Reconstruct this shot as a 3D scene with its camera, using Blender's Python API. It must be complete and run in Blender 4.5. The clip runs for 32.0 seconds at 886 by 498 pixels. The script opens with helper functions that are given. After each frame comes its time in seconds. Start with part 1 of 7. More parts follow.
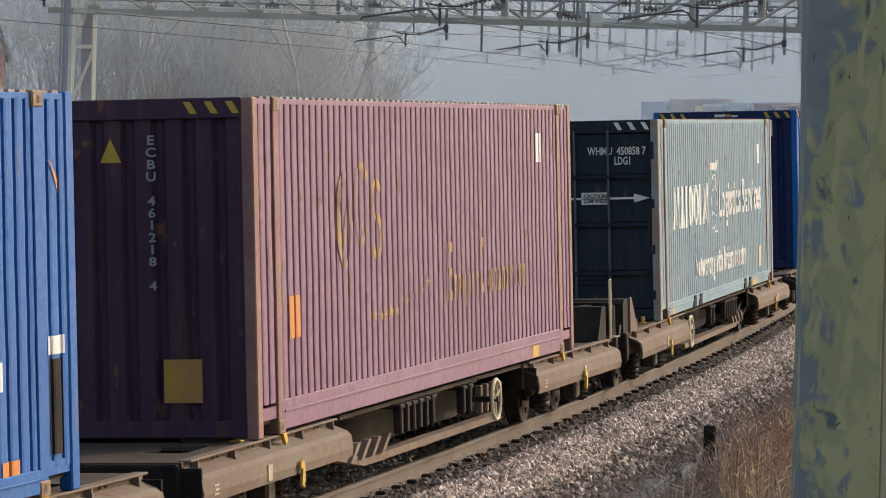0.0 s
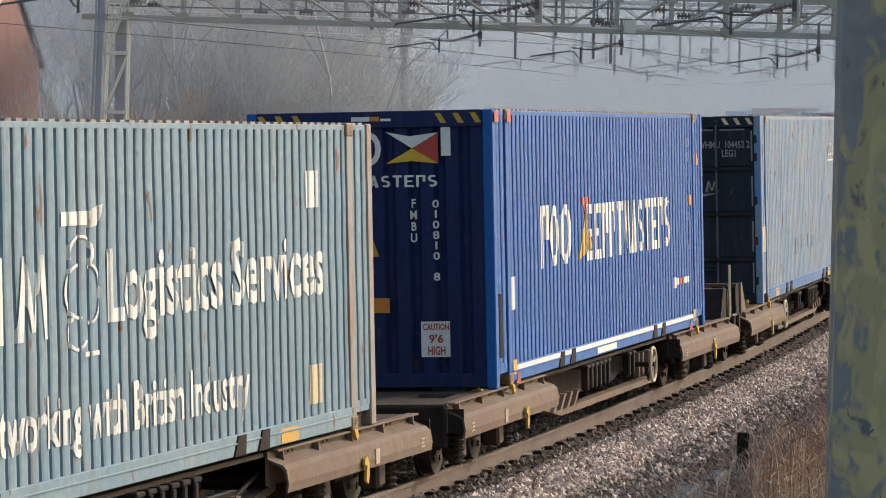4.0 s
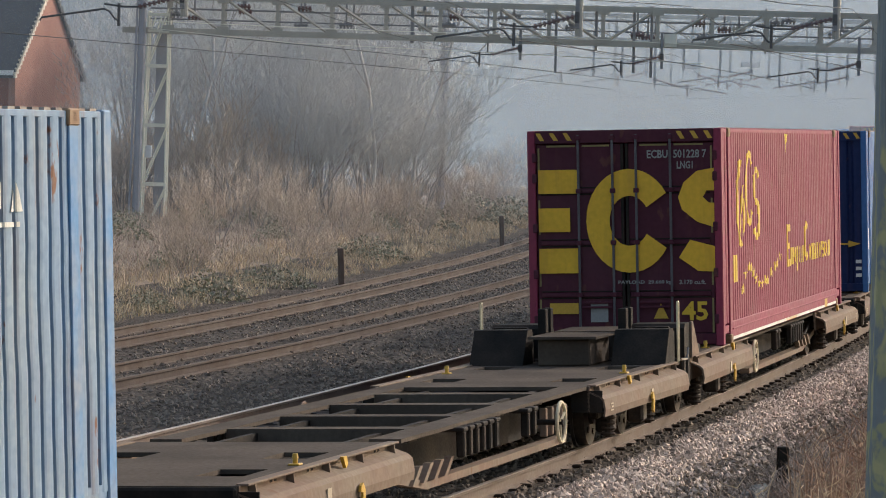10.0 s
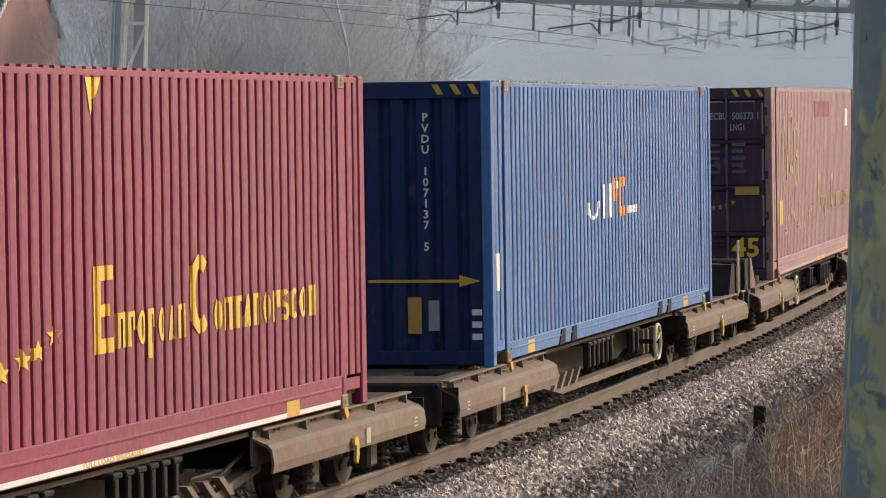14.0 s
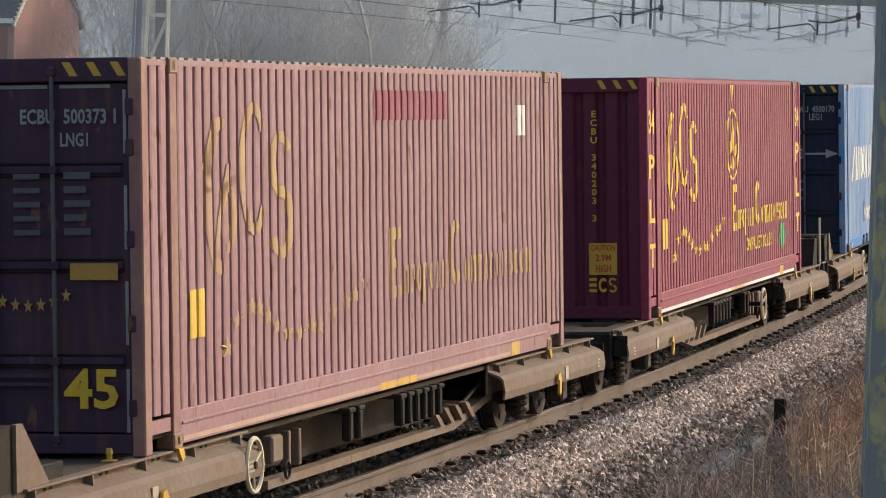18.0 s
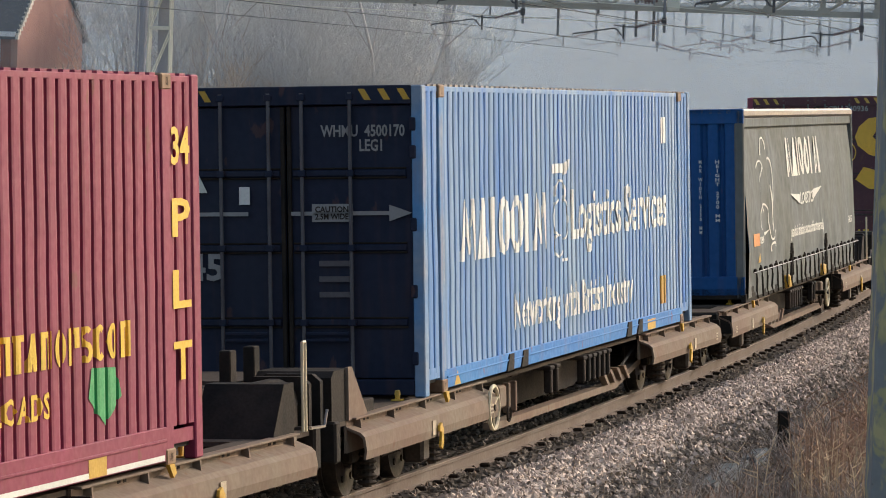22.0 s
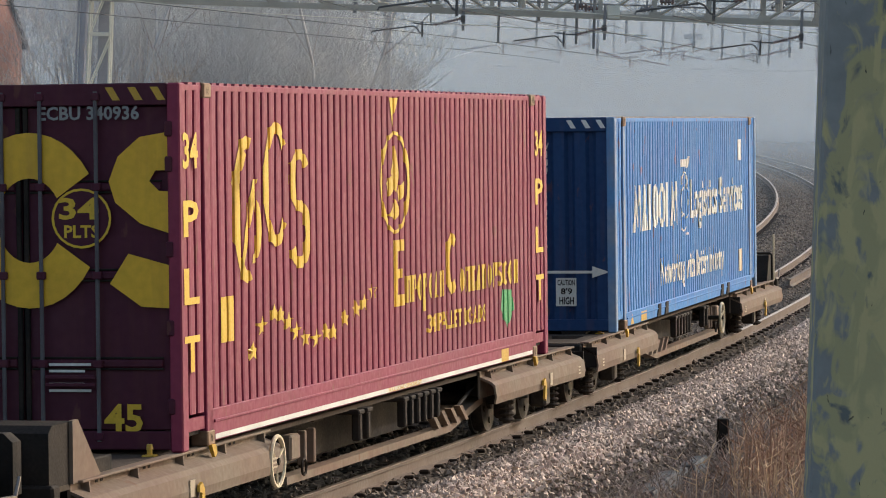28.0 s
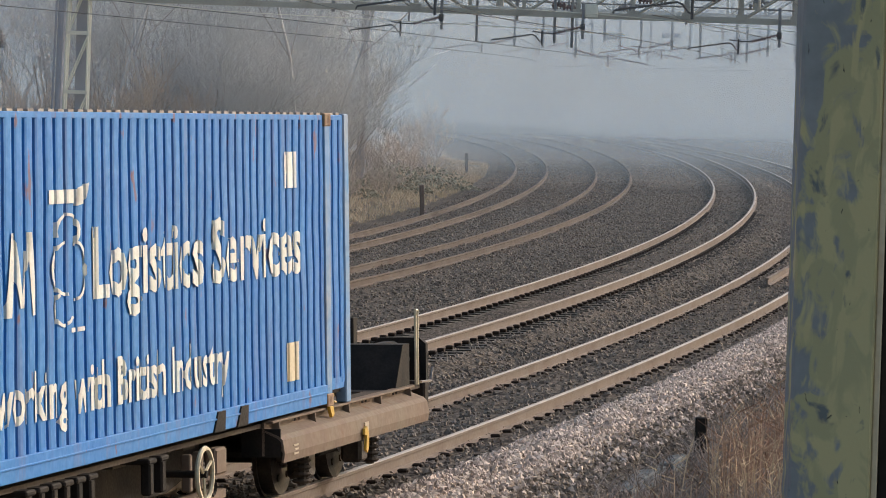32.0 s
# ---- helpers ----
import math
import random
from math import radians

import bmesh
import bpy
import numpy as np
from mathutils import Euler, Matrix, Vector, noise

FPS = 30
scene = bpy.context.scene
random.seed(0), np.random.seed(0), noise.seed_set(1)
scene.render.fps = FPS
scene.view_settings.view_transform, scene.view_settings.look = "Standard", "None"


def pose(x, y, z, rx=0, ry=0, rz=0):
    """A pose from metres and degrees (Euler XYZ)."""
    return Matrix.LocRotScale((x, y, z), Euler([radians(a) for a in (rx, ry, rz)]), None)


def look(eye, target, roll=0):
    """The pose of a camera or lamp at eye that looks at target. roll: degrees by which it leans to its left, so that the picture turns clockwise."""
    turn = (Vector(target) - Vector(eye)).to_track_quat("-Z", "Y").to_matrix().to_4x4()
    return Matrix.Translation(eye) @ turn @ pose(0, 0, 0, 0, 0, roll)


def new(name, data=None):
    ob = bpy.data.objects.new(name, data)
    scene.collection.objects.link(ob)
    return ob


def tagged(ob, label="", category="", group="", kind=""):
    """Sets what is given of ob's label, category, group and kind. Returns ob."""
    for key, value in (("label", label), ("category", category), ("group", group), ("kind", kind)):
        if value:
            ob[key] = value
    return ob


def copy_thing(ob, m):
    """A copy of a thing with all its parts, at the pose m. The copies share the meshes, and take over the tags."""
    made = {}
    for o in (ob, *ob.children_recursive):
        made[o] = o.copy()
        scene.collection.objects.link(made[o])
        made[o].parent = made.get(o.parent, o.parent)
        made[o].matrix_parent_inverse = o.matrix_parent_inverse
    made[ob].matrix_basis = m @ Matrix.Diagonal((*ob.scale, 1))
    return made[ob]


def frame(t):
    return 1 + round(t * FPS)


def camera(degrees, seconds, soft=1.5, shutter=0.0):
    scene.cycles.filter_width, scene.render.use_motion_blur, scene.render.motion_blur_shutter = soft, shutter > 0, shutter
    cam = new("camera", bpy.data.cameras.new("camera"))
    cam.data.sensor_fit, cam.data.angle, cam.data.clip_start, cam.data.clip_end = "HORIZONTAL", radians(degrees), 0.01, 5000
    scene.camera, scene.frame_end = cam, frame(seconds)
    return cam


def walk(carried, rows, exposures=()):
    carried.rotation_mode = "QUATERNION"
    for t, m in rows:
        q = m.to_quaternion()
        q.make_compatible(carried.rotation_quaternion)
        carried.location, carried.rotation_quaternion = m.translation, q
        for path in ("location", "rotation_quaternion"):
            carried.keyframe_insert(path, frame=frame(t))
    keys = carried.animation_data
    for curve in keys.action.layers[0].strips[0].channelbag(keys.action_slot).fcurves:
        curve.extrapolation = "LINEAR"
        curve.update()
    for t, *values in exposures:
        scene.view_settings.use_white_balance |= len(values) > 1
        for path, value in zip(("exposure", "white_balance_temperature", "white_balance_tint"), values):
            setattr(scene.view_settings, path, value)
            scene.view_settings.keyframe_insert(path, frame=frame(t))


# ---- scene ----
cam = camera(12.638, 32.0, 1.0)
PATH = [
    (0.0, pose(0, 0, 3.589, 87.993, -1.164, 0.144)),
    (0.5, pose(0, 0, 3.589, 87.981, -1.116, 0.230)),
    (1.0, pose(0, 0, 3.589, 87.967, -1.201, 0.403)),
    (1.5, pose(0, 0, 3.589, 88.017, -1.205, 0.379)),
    (2.0, pose(0, 0, 3.589, 88.027, -1.241, 0.194)),
    (2.5, pose(0, 0, 3.589, 87.985, -1.216, 0.349)),
    (3.0, pose(0, 0, 3.589, 87.985, -1.239, 0.403)),
    (3.5, pose(0, 0, 3.589, 88.044, -1.191, 0.534)),
    (4.0, pose(0, 0, 3.589, 88.078, -1.212, 0.625)),
    (4.5, pose(0, 0, 3.589, 88.111, -1.131, 0.610)),
    (6.5, pose(0, 0, 3.589, 88.059, -0.946, 0.707)),
    (7.0, pose(0, 0, 3.589, 88.066, -0.977, 0.777)),
    (7.5, pose(0, 0, 3.589, 88.147, -0.946, 0.890)),
    (8.0, pose(0, 0, 3.589, 88.092, -0.910, 1.032)),
    (8.5, pose(0, 0, 3.589, 88.080, -0.865, 0.978)),
    (9.0, pose(0, 0, 3.589, 88.113, -1.014, 0.873)),
    (9.5, pose(0, 0, 3.589, 88.114, -1.127, 0.950)),
    (10.0, pose(0, 0, 3.589, 88.259, -1.306, 1.198)),
    (10.5, pose(0, 0, 3.589, 88.277, -1.407, 1.186)),
    (11.0, pose(0, 0, 3.589, 88.179, -1.493, 1.352)),
    (11.5, pose(0, 0, 3.589, 88.118, -1.503, 1.236)),
    (12.0, pose(0, 0, 3.589, 88.067, -1.456, 1.250)),
    (12.5, pose(0, 0, 3.589, 87.996, -1.434, 0.784)),
    (13.0, pose(0, 0, 3.589, 87.964, -1.400, 0.838)),
    (13.5, pose(0, 0, 3.589, 87.802, -1.413, 0.868)),
    (14.0, pose(0, 0, 3.589, 87.669, -1.463, 0.883)),
    (14.5, pose(0, 0, 3.589, 87.581, -1.589, 0.751)),
    (16.5, pose(0, 0, 3.589, 87.468, -1.670, 1.126)),
    (17.0, pose(0, 0, 3.589, 87.541, -1.618, 1.180)),
    (17.5, pose(0, 0, 3.589, 87.568, -1.542, 1.211)),
    (18.0, pose(0, 0, 3.589, 87.549, -1.592, 1.187)),
    (18.5, pose(0, 0, 3.589, 87.616, -1.513, 1.216)),
    (19.0, pose(0, 0, 3.589, 87.598, -1.568, 1.162)),
    (19.5, pose(0, 0, 3.589, 87.539, -1.557, 1.073)),
    (20.0, pose(0, 0, 3.589, 87.673, -1.535, 1.083)),
    (20.5, pose(0, 0, 3.589, 87.713, -1.554, 1.034)),
    (21.0, pose(0, 0, 3.589, 87.699, -1.607, 1.091)),
    (21.5, pose(0, 0, 3.589, 87.734, -1.612, 1.253)),
    (22.0, pose(0, 0, 3.589, 87.729, -1.523, 1.231)),
    (22.5, pose(0, 0, 3.589, 87.731, -1.568, 1.248)),
    (23.0, pose(0, 0, 3.589, 87.715, -1.618, 1.128)),
    (23.5, pose(0, 0, 3.589, 87.751, -1.616, 1.093)),
    (24.0, pose(0, 0, 3.589, 87.809, -1.598, 1.150)),
    (24.5, pose(0, 0, 3.589, 87.819, -1.606, 1.207)),
    (25.0, pose(0, 0, 3.589, 87.853, -1.630, 1.045)),
    (25.5, pose(0, 0, 3.589, 87.873, -1.619, 1.057)),
    (26.0, pose(0, 0, 3.589, 87.904, -1.619, 0.835)),
    (26.5, pose(0, 0, 3.589, 87.928, -1.553, 0.413)),
    (28.5, pose(0, 0, 3.589, 87.786, -1.686, 0.374)),
    (29.0, pose(0, 0, 3.589, 87.703, -1.660, 0.317)),
    (29.5, pose(0, 0, 3.589, 87.655, -1.646, 0.278)),
    (30.0, pose(0, 0, 3.589, 87.668, -1.679, 0.224)),
    (30.5, pose(0, 0, 3.589, 87.744, -1.679, 0.162)),
    (31.0, pose(0, 0, 3.589, 87.755, -1.664, 0.219)),
    (31.5, pose(0, 0, 3.589, 87.819, -1.679, 0.125)),
    (32.0, pose(0, 0, 3.589, 87.845, -1.683, 0.063)),
]
walk(cam, PATH, [(0.0, 0.5), (32.0, 0.5)])

# ---------- light ----------
SUN_EL, SUN_AZ = 26.0, 39.0          # degrees; azimuth ahead of the right-hand side
world = bpy.data.worlds.new("sky")
scene.world = world
world.use_nodes = True
wn = world.node_tree
sky = wn.nodes.new("ShaderNodeTexSky")
sky.sky_type, sky.sun_disc = "NISHITA", False
sky.sun_elevation, sky.sun_rotation = radians(SUN_EL), radians(90 - SUN_AZ)
sky.dust_density, sky.air_density = 3.6, 1.15
wn.links.new(sky.outputs[0], wn.nodes["Background"].inputs[0])
wn.nodes["Background"].inputs[1].default_value = 0.15
sun = new("sun", bpy.data.lights.new("sun", "SUN"))
sun.data.energy, sun.data.angle, sun.data.color = 1.75, radians(1.2), (0.94, 0.91, 0.89)
_e, _a = radians(SUN_EL), radians(SUN_AZ)
sun.matrix_world = look((math.cos(_e) * math.cos(_a) * 50, math.cos(_e) * math.sin(_a) * 50, math.sin(_e) * 50), (0, 0, 0))


# ---------- materials ----------
def mat(name, colour, rough=0.6, metal=0.0, second=None, scale=3.0, amount=0.5, grain=40.0, bump=0.1, streak=None, streak_amount=0.0, stretch=(1, 1, 1), island=0.0, chips=0.0):
    """A surface with a base colour, large blotches of a second colour, fine grain, relief and vertical streaks."""
    m = bpy.data.materials.new(name)
    m.use_nodes = True
    nt = m.node_tree
    bsdf = nt.nodes["Principled BSDF"]
    bsdf.inputs["Metallic"].default_value = metal
    bsdf.inputs["Specular IOR Level"].default_value = 0.5 if rough < 0.56 else 0.25 if rough < 0.72 else 0.06
    tc = nt.nodes.new("ShaderNodeTexCoord")
    mp = nt.nodes.new("ShaderNodeMapping")
    mp.inputs["Scale"].default_value = stretch
    nt.links.new(tc.outputs["Object"], mp.inputs[0])

    def noise_tex(sc, detail, src=mp):
        n = nt.nodes.new("ShaderNodeTexNoise")
        n.inputs["Scale"].default_value, n.inputs["Detail"].default_value = sc, detail
        nt.links.new(src.outputs[0], n.inputs["Vector"])
        return n.outputs["Fac"]

    def ramp(fac, lo, hi, top=1.0):
        r = nt.nodes.new("ShaderNodeMapRange")
        r.inputs[1].default_value, r.inputs[2].default_value, r.inputs[4].default_value = lo, hi, top
        nt.links.new(fac, r.inputs[0])
        return r.outputs[0]

    def mix(fac, a, b, blend="MIX"):
        x = nt.nodes.new("ShaderNodeMix")
        x.data_type, x.blend_type = "RGBA", blend
        if isinstance(fac, float):
            x.inputs[0].default_value = fac
        else:
            nt.links.new(fac, x.inputs[0])
        for sock, val in ((x.inputs[6], a), (x.inputs[7], b)):
            if isinstance(val, tuple):
                sock.default_value = (*val, 1)
            else:
                nt.links.new(val, sock)
        return x.outputs[2]

    second = second or tuple(c * 0.7 for c in colour)
    col = mix(ramp(noise_tex(scale, 5.0), 0.35, 0.65, amount), tuple(colour), tuple(second))
    fine = noise_tex(grain, 4.0)
    col = mix(ramp(fine, 0.3, 0.75, 0.35), col, tuple(c * 0.55 for c in colour))
    if streak:
        ms = nt.nodes.new("ShaderNodeMapping")
        ms.inputs["Scale"].default_value = (9, 9, 0.7)
        nt.links.new(tc.outputs["Object"], ms.inputs[0])
        col = mix(ramp(noise_tex(1.0, 6.0, ms), 0.52, 0.72, streak_amount), col, tuple(streak))
    if chips:
        mc = nt.nodes.new("ShaderNodeMapping")
        mc.inputs["Scale"].default_value = (1, 1, 0.45)
        nt.links.new(tc.outputs["Object"], mc.inputs[0])
        col = mix(ramp(noise_tex(6.0, 8.0, mc), 0.655, 0.70, chips), col, (0.17, 0.075, 0.04))
        col = mix(ramp(noise_tex(0.55, 4.0), 0.5, 0.72, 0.35), col, tuple(c * 0.62 + 0.03 for c in colour))
    if island:
        g = nt.nodes.new("ShaderNodeNewGeometry")
        col = mix(ramp(g.outputs["Random Per Island"], 0, 1, island), col, tuple(min(1, c * 1.9 + 0.03) for c in second))
    nt.links.new(col, bsdf.inputs["Base Color"])
    rr = ramp(fine, 0.2, 0.8)
    m2 = nt.nodes.new("ShaderNodeMapRange")
    m2.inputs[3].default_value, m2.inputs[4].default_value = max(0.05, rough - 0.12), min(1, rough + 0.12)
    nt.links.new(rr, m2.inputs[0])
    nt.links.new(m2.outputs[0], bsdf.inputs["Roughness"])
    b = nt.nodes.new("ShaderNodeBump")
    b.inputs["Strength"].default_value, b.inputs["Distance"].default_value = bump, 0.02
    nt.links.new(fine, b.inputs["Height"])
    nt.links.new(b.outputs[0], bsdf.inputs["Normal"])
    return m


def paint(name, colour, faded, rust=0.25, rough=0.6):
    return mat(name, colour, rough, 0.0, faded, 0.9, 0.8, 14.0, 0.06, (0.16, 0.075, 0.035), rust, chips=min(1.0, rust * 3))


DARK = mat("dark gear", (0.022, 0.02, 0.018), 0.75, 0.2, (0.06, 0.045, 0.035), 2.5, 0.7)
WAGON = mat("wagon brown", (0.215, 0.145, 0.106), 0.75, 0.0, (0.23, 0.182, 0.134), 1.4, 0.95, 18.0, 0.1, (0.10, 0.07, 0.055), 0.2, chips=0.5)
DECK = mat("wagon deck", (0.072, 0.055, 0.043), 0.85, 0.0, (0.115, 0.09, 0.07), 1.1, 0.9, 22.0, 0.2, (0.05, 0.04, 0.035), 0.3)
YELLOW = mat("yellow paint", (0.62, 0.36, 0.03), 0.5, 0.0, (0.45, 0.25, 0.03), 3.0, 0.6)
ORANGE = mat("orange paint", (0.70, 0.24, 0.03), 0.5, 0.0, (0.5, 0.16, 0.03), 3.0, 0.6)
REDMARK = mat("red paint", (0.5, 0.05, 0.03), 0.5)
WHITE = mat("white paint", (0.80, 0.79, 0.74), 0.55, 0.0, (0.66, 0.64, 0.57), 2.0, 0.8)
CREAM = mat("cream paint", (0.66, 0.55, 0.36), 0.55, 0.0, (0.58, 0.47, 0.3), 4.0, 0.7)
GREEN = mat("green paint", (0.03, 0.33, 0.1), 0.5)
STEEL = mat("worn steel", (0.34, 0.30, 0.27), 0.4, 0.8, (0.25, 0.2, 0.16), 8.0, 0.6)
WHEEL = mat("wheel steel", (0.045, 0.037, 0.032), 0.6, 0.4, (0.13, 0.10, 0.08), 6.0, 0.6)
RAIL = mat("rusty rail", (0.19, 0.143, 0.113), 0.8, 0.0, (0.235, 0.19, 0.158), 1.5, 0.8, 25.0, 0.15)
RAILTOP = mat("worn rail head", (0.36, 0.28, 0.22), 0.45, 0.35, (0.27, 0.2, 0.15), 2.0, 0.6)
RAIL_OLD = mat("dull brown rail", (0.125, 0.095, 0.078), 0.85, 0.0, (0.165, 0.135, 0.115), 1.5, 0.8, 25.0, 0.15)
CLIP = mat("rail clip", (0.05, 0.036, 0.028), 0.8, 0.3)
SLEEPER = mat("weathered concrete", (0.09, 0.078, 0.068), 0.9, 0.0, (0.055, 0.047, 0.04), 2.0, 0.8, 30.0, 0.3)


def gravel(name, dark, light, cell, gap):
    """A bed of broken stones: each cell a stone of its own tone, with shade painted into the gaps and real relief."""
    m = mat(name, dark, 0.95, 0.0, light, 0.6, 0.9, 20.0, 0.5)
    nt = m.node_tree
    bsdf = nt.nodes["Principled BSDF"]
    tc = nt.nodes.new("ShaderNodeTexCoord")
    vo = nt.nodes.new("ShaderNodeTexVoronoi")
    vo.inputs["Scale"].default_value = cell
    nt.links.new(tc.outputs["Object"], vo.inputs["Vector"])
    sep = nt.nodes.new("ShaderNodeSeparateColor")
    nt.links.new(vo.outputs["Color"], sep.inputs[0])
    tone = nt.nodes.new("ShaderNodeMix")
    tone.data_type = "RGBA"
    tone.inputs[6].default_value, tone.inputs[7].default_value = (*dark, 1), (*light, 1)
    nt.links.new(sep.outputs[0], tone.inputs[0])
    gap_shade = nt.nodes.new("ShaderNodeMapRange")
    gap_shade.inputs[1].default_value, gap_shade.inputs[2].default_value, gap_shade.inputs[3].default_value, gap_shade.inputs[4].default_value = 0.35, 0.75, 1.0, gap
    nt.links.new(vo.outputs["Distance"], gap_shade.inputs[0])
    mul = nt.nodes.new("ShaderNodeMix")
    mul.data_type, mul.blend_type = "RGBA", "MULTIPLY"
    mul.inputs[0].default_value = 1.0
    nt.links.new(tone.outputs[2], mul.inputs[6])
    nt.links.new(gap_shade.outputs[0], mul.inputs[7])
    old = bsdf.inputs["Base Color"].links[0].from_socket
    mix = nt.nodes.new("ShaderNodeMix")
    mix.data_type = "RGBA"
    mix.inputs[0].default_value = 0.7
    nt.links.new(old, mix.inputs[6])
    nt.links.new(mul.outputs[2], mix.inputs[7])
    nt.links.new(mix.outputs[2], bsdf.inputs["Base Color"])
    inv = nt.nodes.new("ShaderNodeMath")
    inv.operation = "SUBTRACT"
    inv.inputs[0].default_value = 1.0
    nt.links.new(vo.outputs["Distance"], inv.inputs[1])
    bp = nt.nodes.new("ShaderNodeBump")
    bp.inputs["Strength"].default_value, bp.inputs["Distance"].default_value = 1.0, 0.05
    nt.links.new(inv.outputs[0], bp.inputs["Height"])
    nt.links.new(bsdf.inputs["Normal"].links[0].from_socket, bp.inputs["Normal"])
    nt.links.new(bp.outputs[0], bsdf.inputs["Normal"])
    return m


BALLAST = gravel("dark ballast", (0.045, 0.038, 0.033), (0.21, 0.168, 0.134), 12.0, 0.12)
SHOULDER = gravel("pale ballast", (0.10, 0.082, 0.07), (0.36, 0.30, 0.27), 13.0, 0.05)
EARTH_STONY = gravel("stony brown earth", (0.035, 0.027, 0.021), (0.125, 0.10, 0.08), 14.0, 0.15)
STONE = mat("track stones", (0.115, 0.094, 0.078), 0.95, 0.0, (0.21, 0.166, 0.128), 0.5, 0.8, 20.0, 0.5, island=0.6)
STONE_PALE = mat("clean pale stones", (0.28, 0.222, 0.178), 0.95, 0.0, (0.40, 0.322, 0.262), 0.8, 0.8, 20.0, 0.5, island=0.95)
TROUGH = mat("frosty concrete", (0.17, 0.178, 0.18), 0.85, 0.0, (0.075, 0.075, 0.07), 3.0, 0.8, 30.0, 0.3)
FROST = mat("frosty grey stems", (0.33, 0.29, 0.26), 0.9, 0.0, (0.2, 0.165, 0.14), 0.8, 0.8, 20.0, 0.2, island=0.9)
EARTH = mat("verge earth", (0.24, 0.185, 0.14), 0.95, 0.0, (0.33, 0.255, 0.185), 0.35, 0.9, 9.0, 0.8)
STRAW = mat("dry grass", (0.66, 0.52, 0.33), 0.85, 0.0, (0.48, 0.36, 0.235), 0.25, 0.9, 5.0, 0.1, island=0.5)
BROWN_GRASS = mat("dead brown grass", (0.40, 0.30, 0.23), 0.9, 0.0, (0.30, 0.225, 0.18), 0.3, 0.9, 5.0, 0.1, island=0.45)
REED = mat("dry reed stems", (0.23, 0.12, 0.075), 0.8, 0.0, (0.36, 0.245, 0.17), 0.6, 0.9, 5.0, 0.1, island=0.6)
THICKET = mat("reddish twigs", (0.46, 0.35, 0.265), 0.9, 0.0, (0.52, 0.43, 0.34), 0.2, 0.9, 4.0, 0.1, island=0.3)
TWIG = mat("winter twigs", (0.545, 0.54, 0.50), 0.9, 0.0, (0.44, 0.425, 0.415), 0.2, 0.9, 4.0, 0.1, island=0.4)
LIMB = mat("dark bare bark", (0.22, 0.19, 0.17), 0.9, 0.0, (0.33, 0.29, 0.26), 0.6, 0.8, 9.0, 0.2, island=0.35)
BIRCH = mat("pale birch bark", (0.66, 0.63, 0.59), 0.8, 0.0, (0.4, 0.36, 0.33), 1.5, 0.7)
BRAMBLE = mat("bramble leaves", (0.27, 0.29, 0.20), 0.8, 0.0, (0.24, 0.19, 0.13), 0.6, 0.8, 5.0, 0.1, island=0.5)
GANTRY = mat("galvanised gantry steel", (0.44, 0.415, 0.345), 0.7, 0.0, (0.34, 0.31, 0.26), 1.0, 0.7)
# cream steel, paler than its own colour to imitate sunlit tower edges
PALE_STEEL = mat("pale steel with sunlit tone", (0.85, 0.82, 0.68), 0.6, 0.0, (0.70, 0.67, 0.55), 1.0, 0.7)
GANTRYD = mat("dull grey bracket steel", (0.22, 0.215, 0.22), 0.7, 0.0)
PANEL_GREY = mat("blue-grey painted steel", (0.34, 0.335, 0.36), 0.6, 0.0, (0.27, 0.265, 0.285), 1.2, 0.7)
INSUL = mat("brown insulator", (0.10, 0.035, 0.03), 0.3)
WIRE = mat("catenary wire", (0.045, 0.043, 0.045), 0.8, 0.0)
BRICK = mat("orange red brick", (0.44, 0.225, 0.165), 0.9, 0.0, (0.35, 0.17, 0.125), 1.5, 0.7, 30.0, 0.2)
# darker copy of the brick: shade on the sunless walls, put into colour
BRICK_SHADED = mat("brick darkened for shade", (0.28, 0.10, 0.065), 0.9)
SLATE = mat("dark roof tile", (0.055, 0.055, 0.06), 0.7)
PVC = mat("white window frame", (0.75, 0.75, 0.74), 0.4)
MARKER = mat("dark weathered timber", (0.12, 0.075, 0.055), 0.85, 0.0, (0.2, 0.14, 0.11), 2.0, 0.8)
FENCE = mat("weathered fence timber", (0.80, 0.71, 0.57), 0.9, 0.0, (0.62, 0.54, 0.44), 2.0, 0.8)


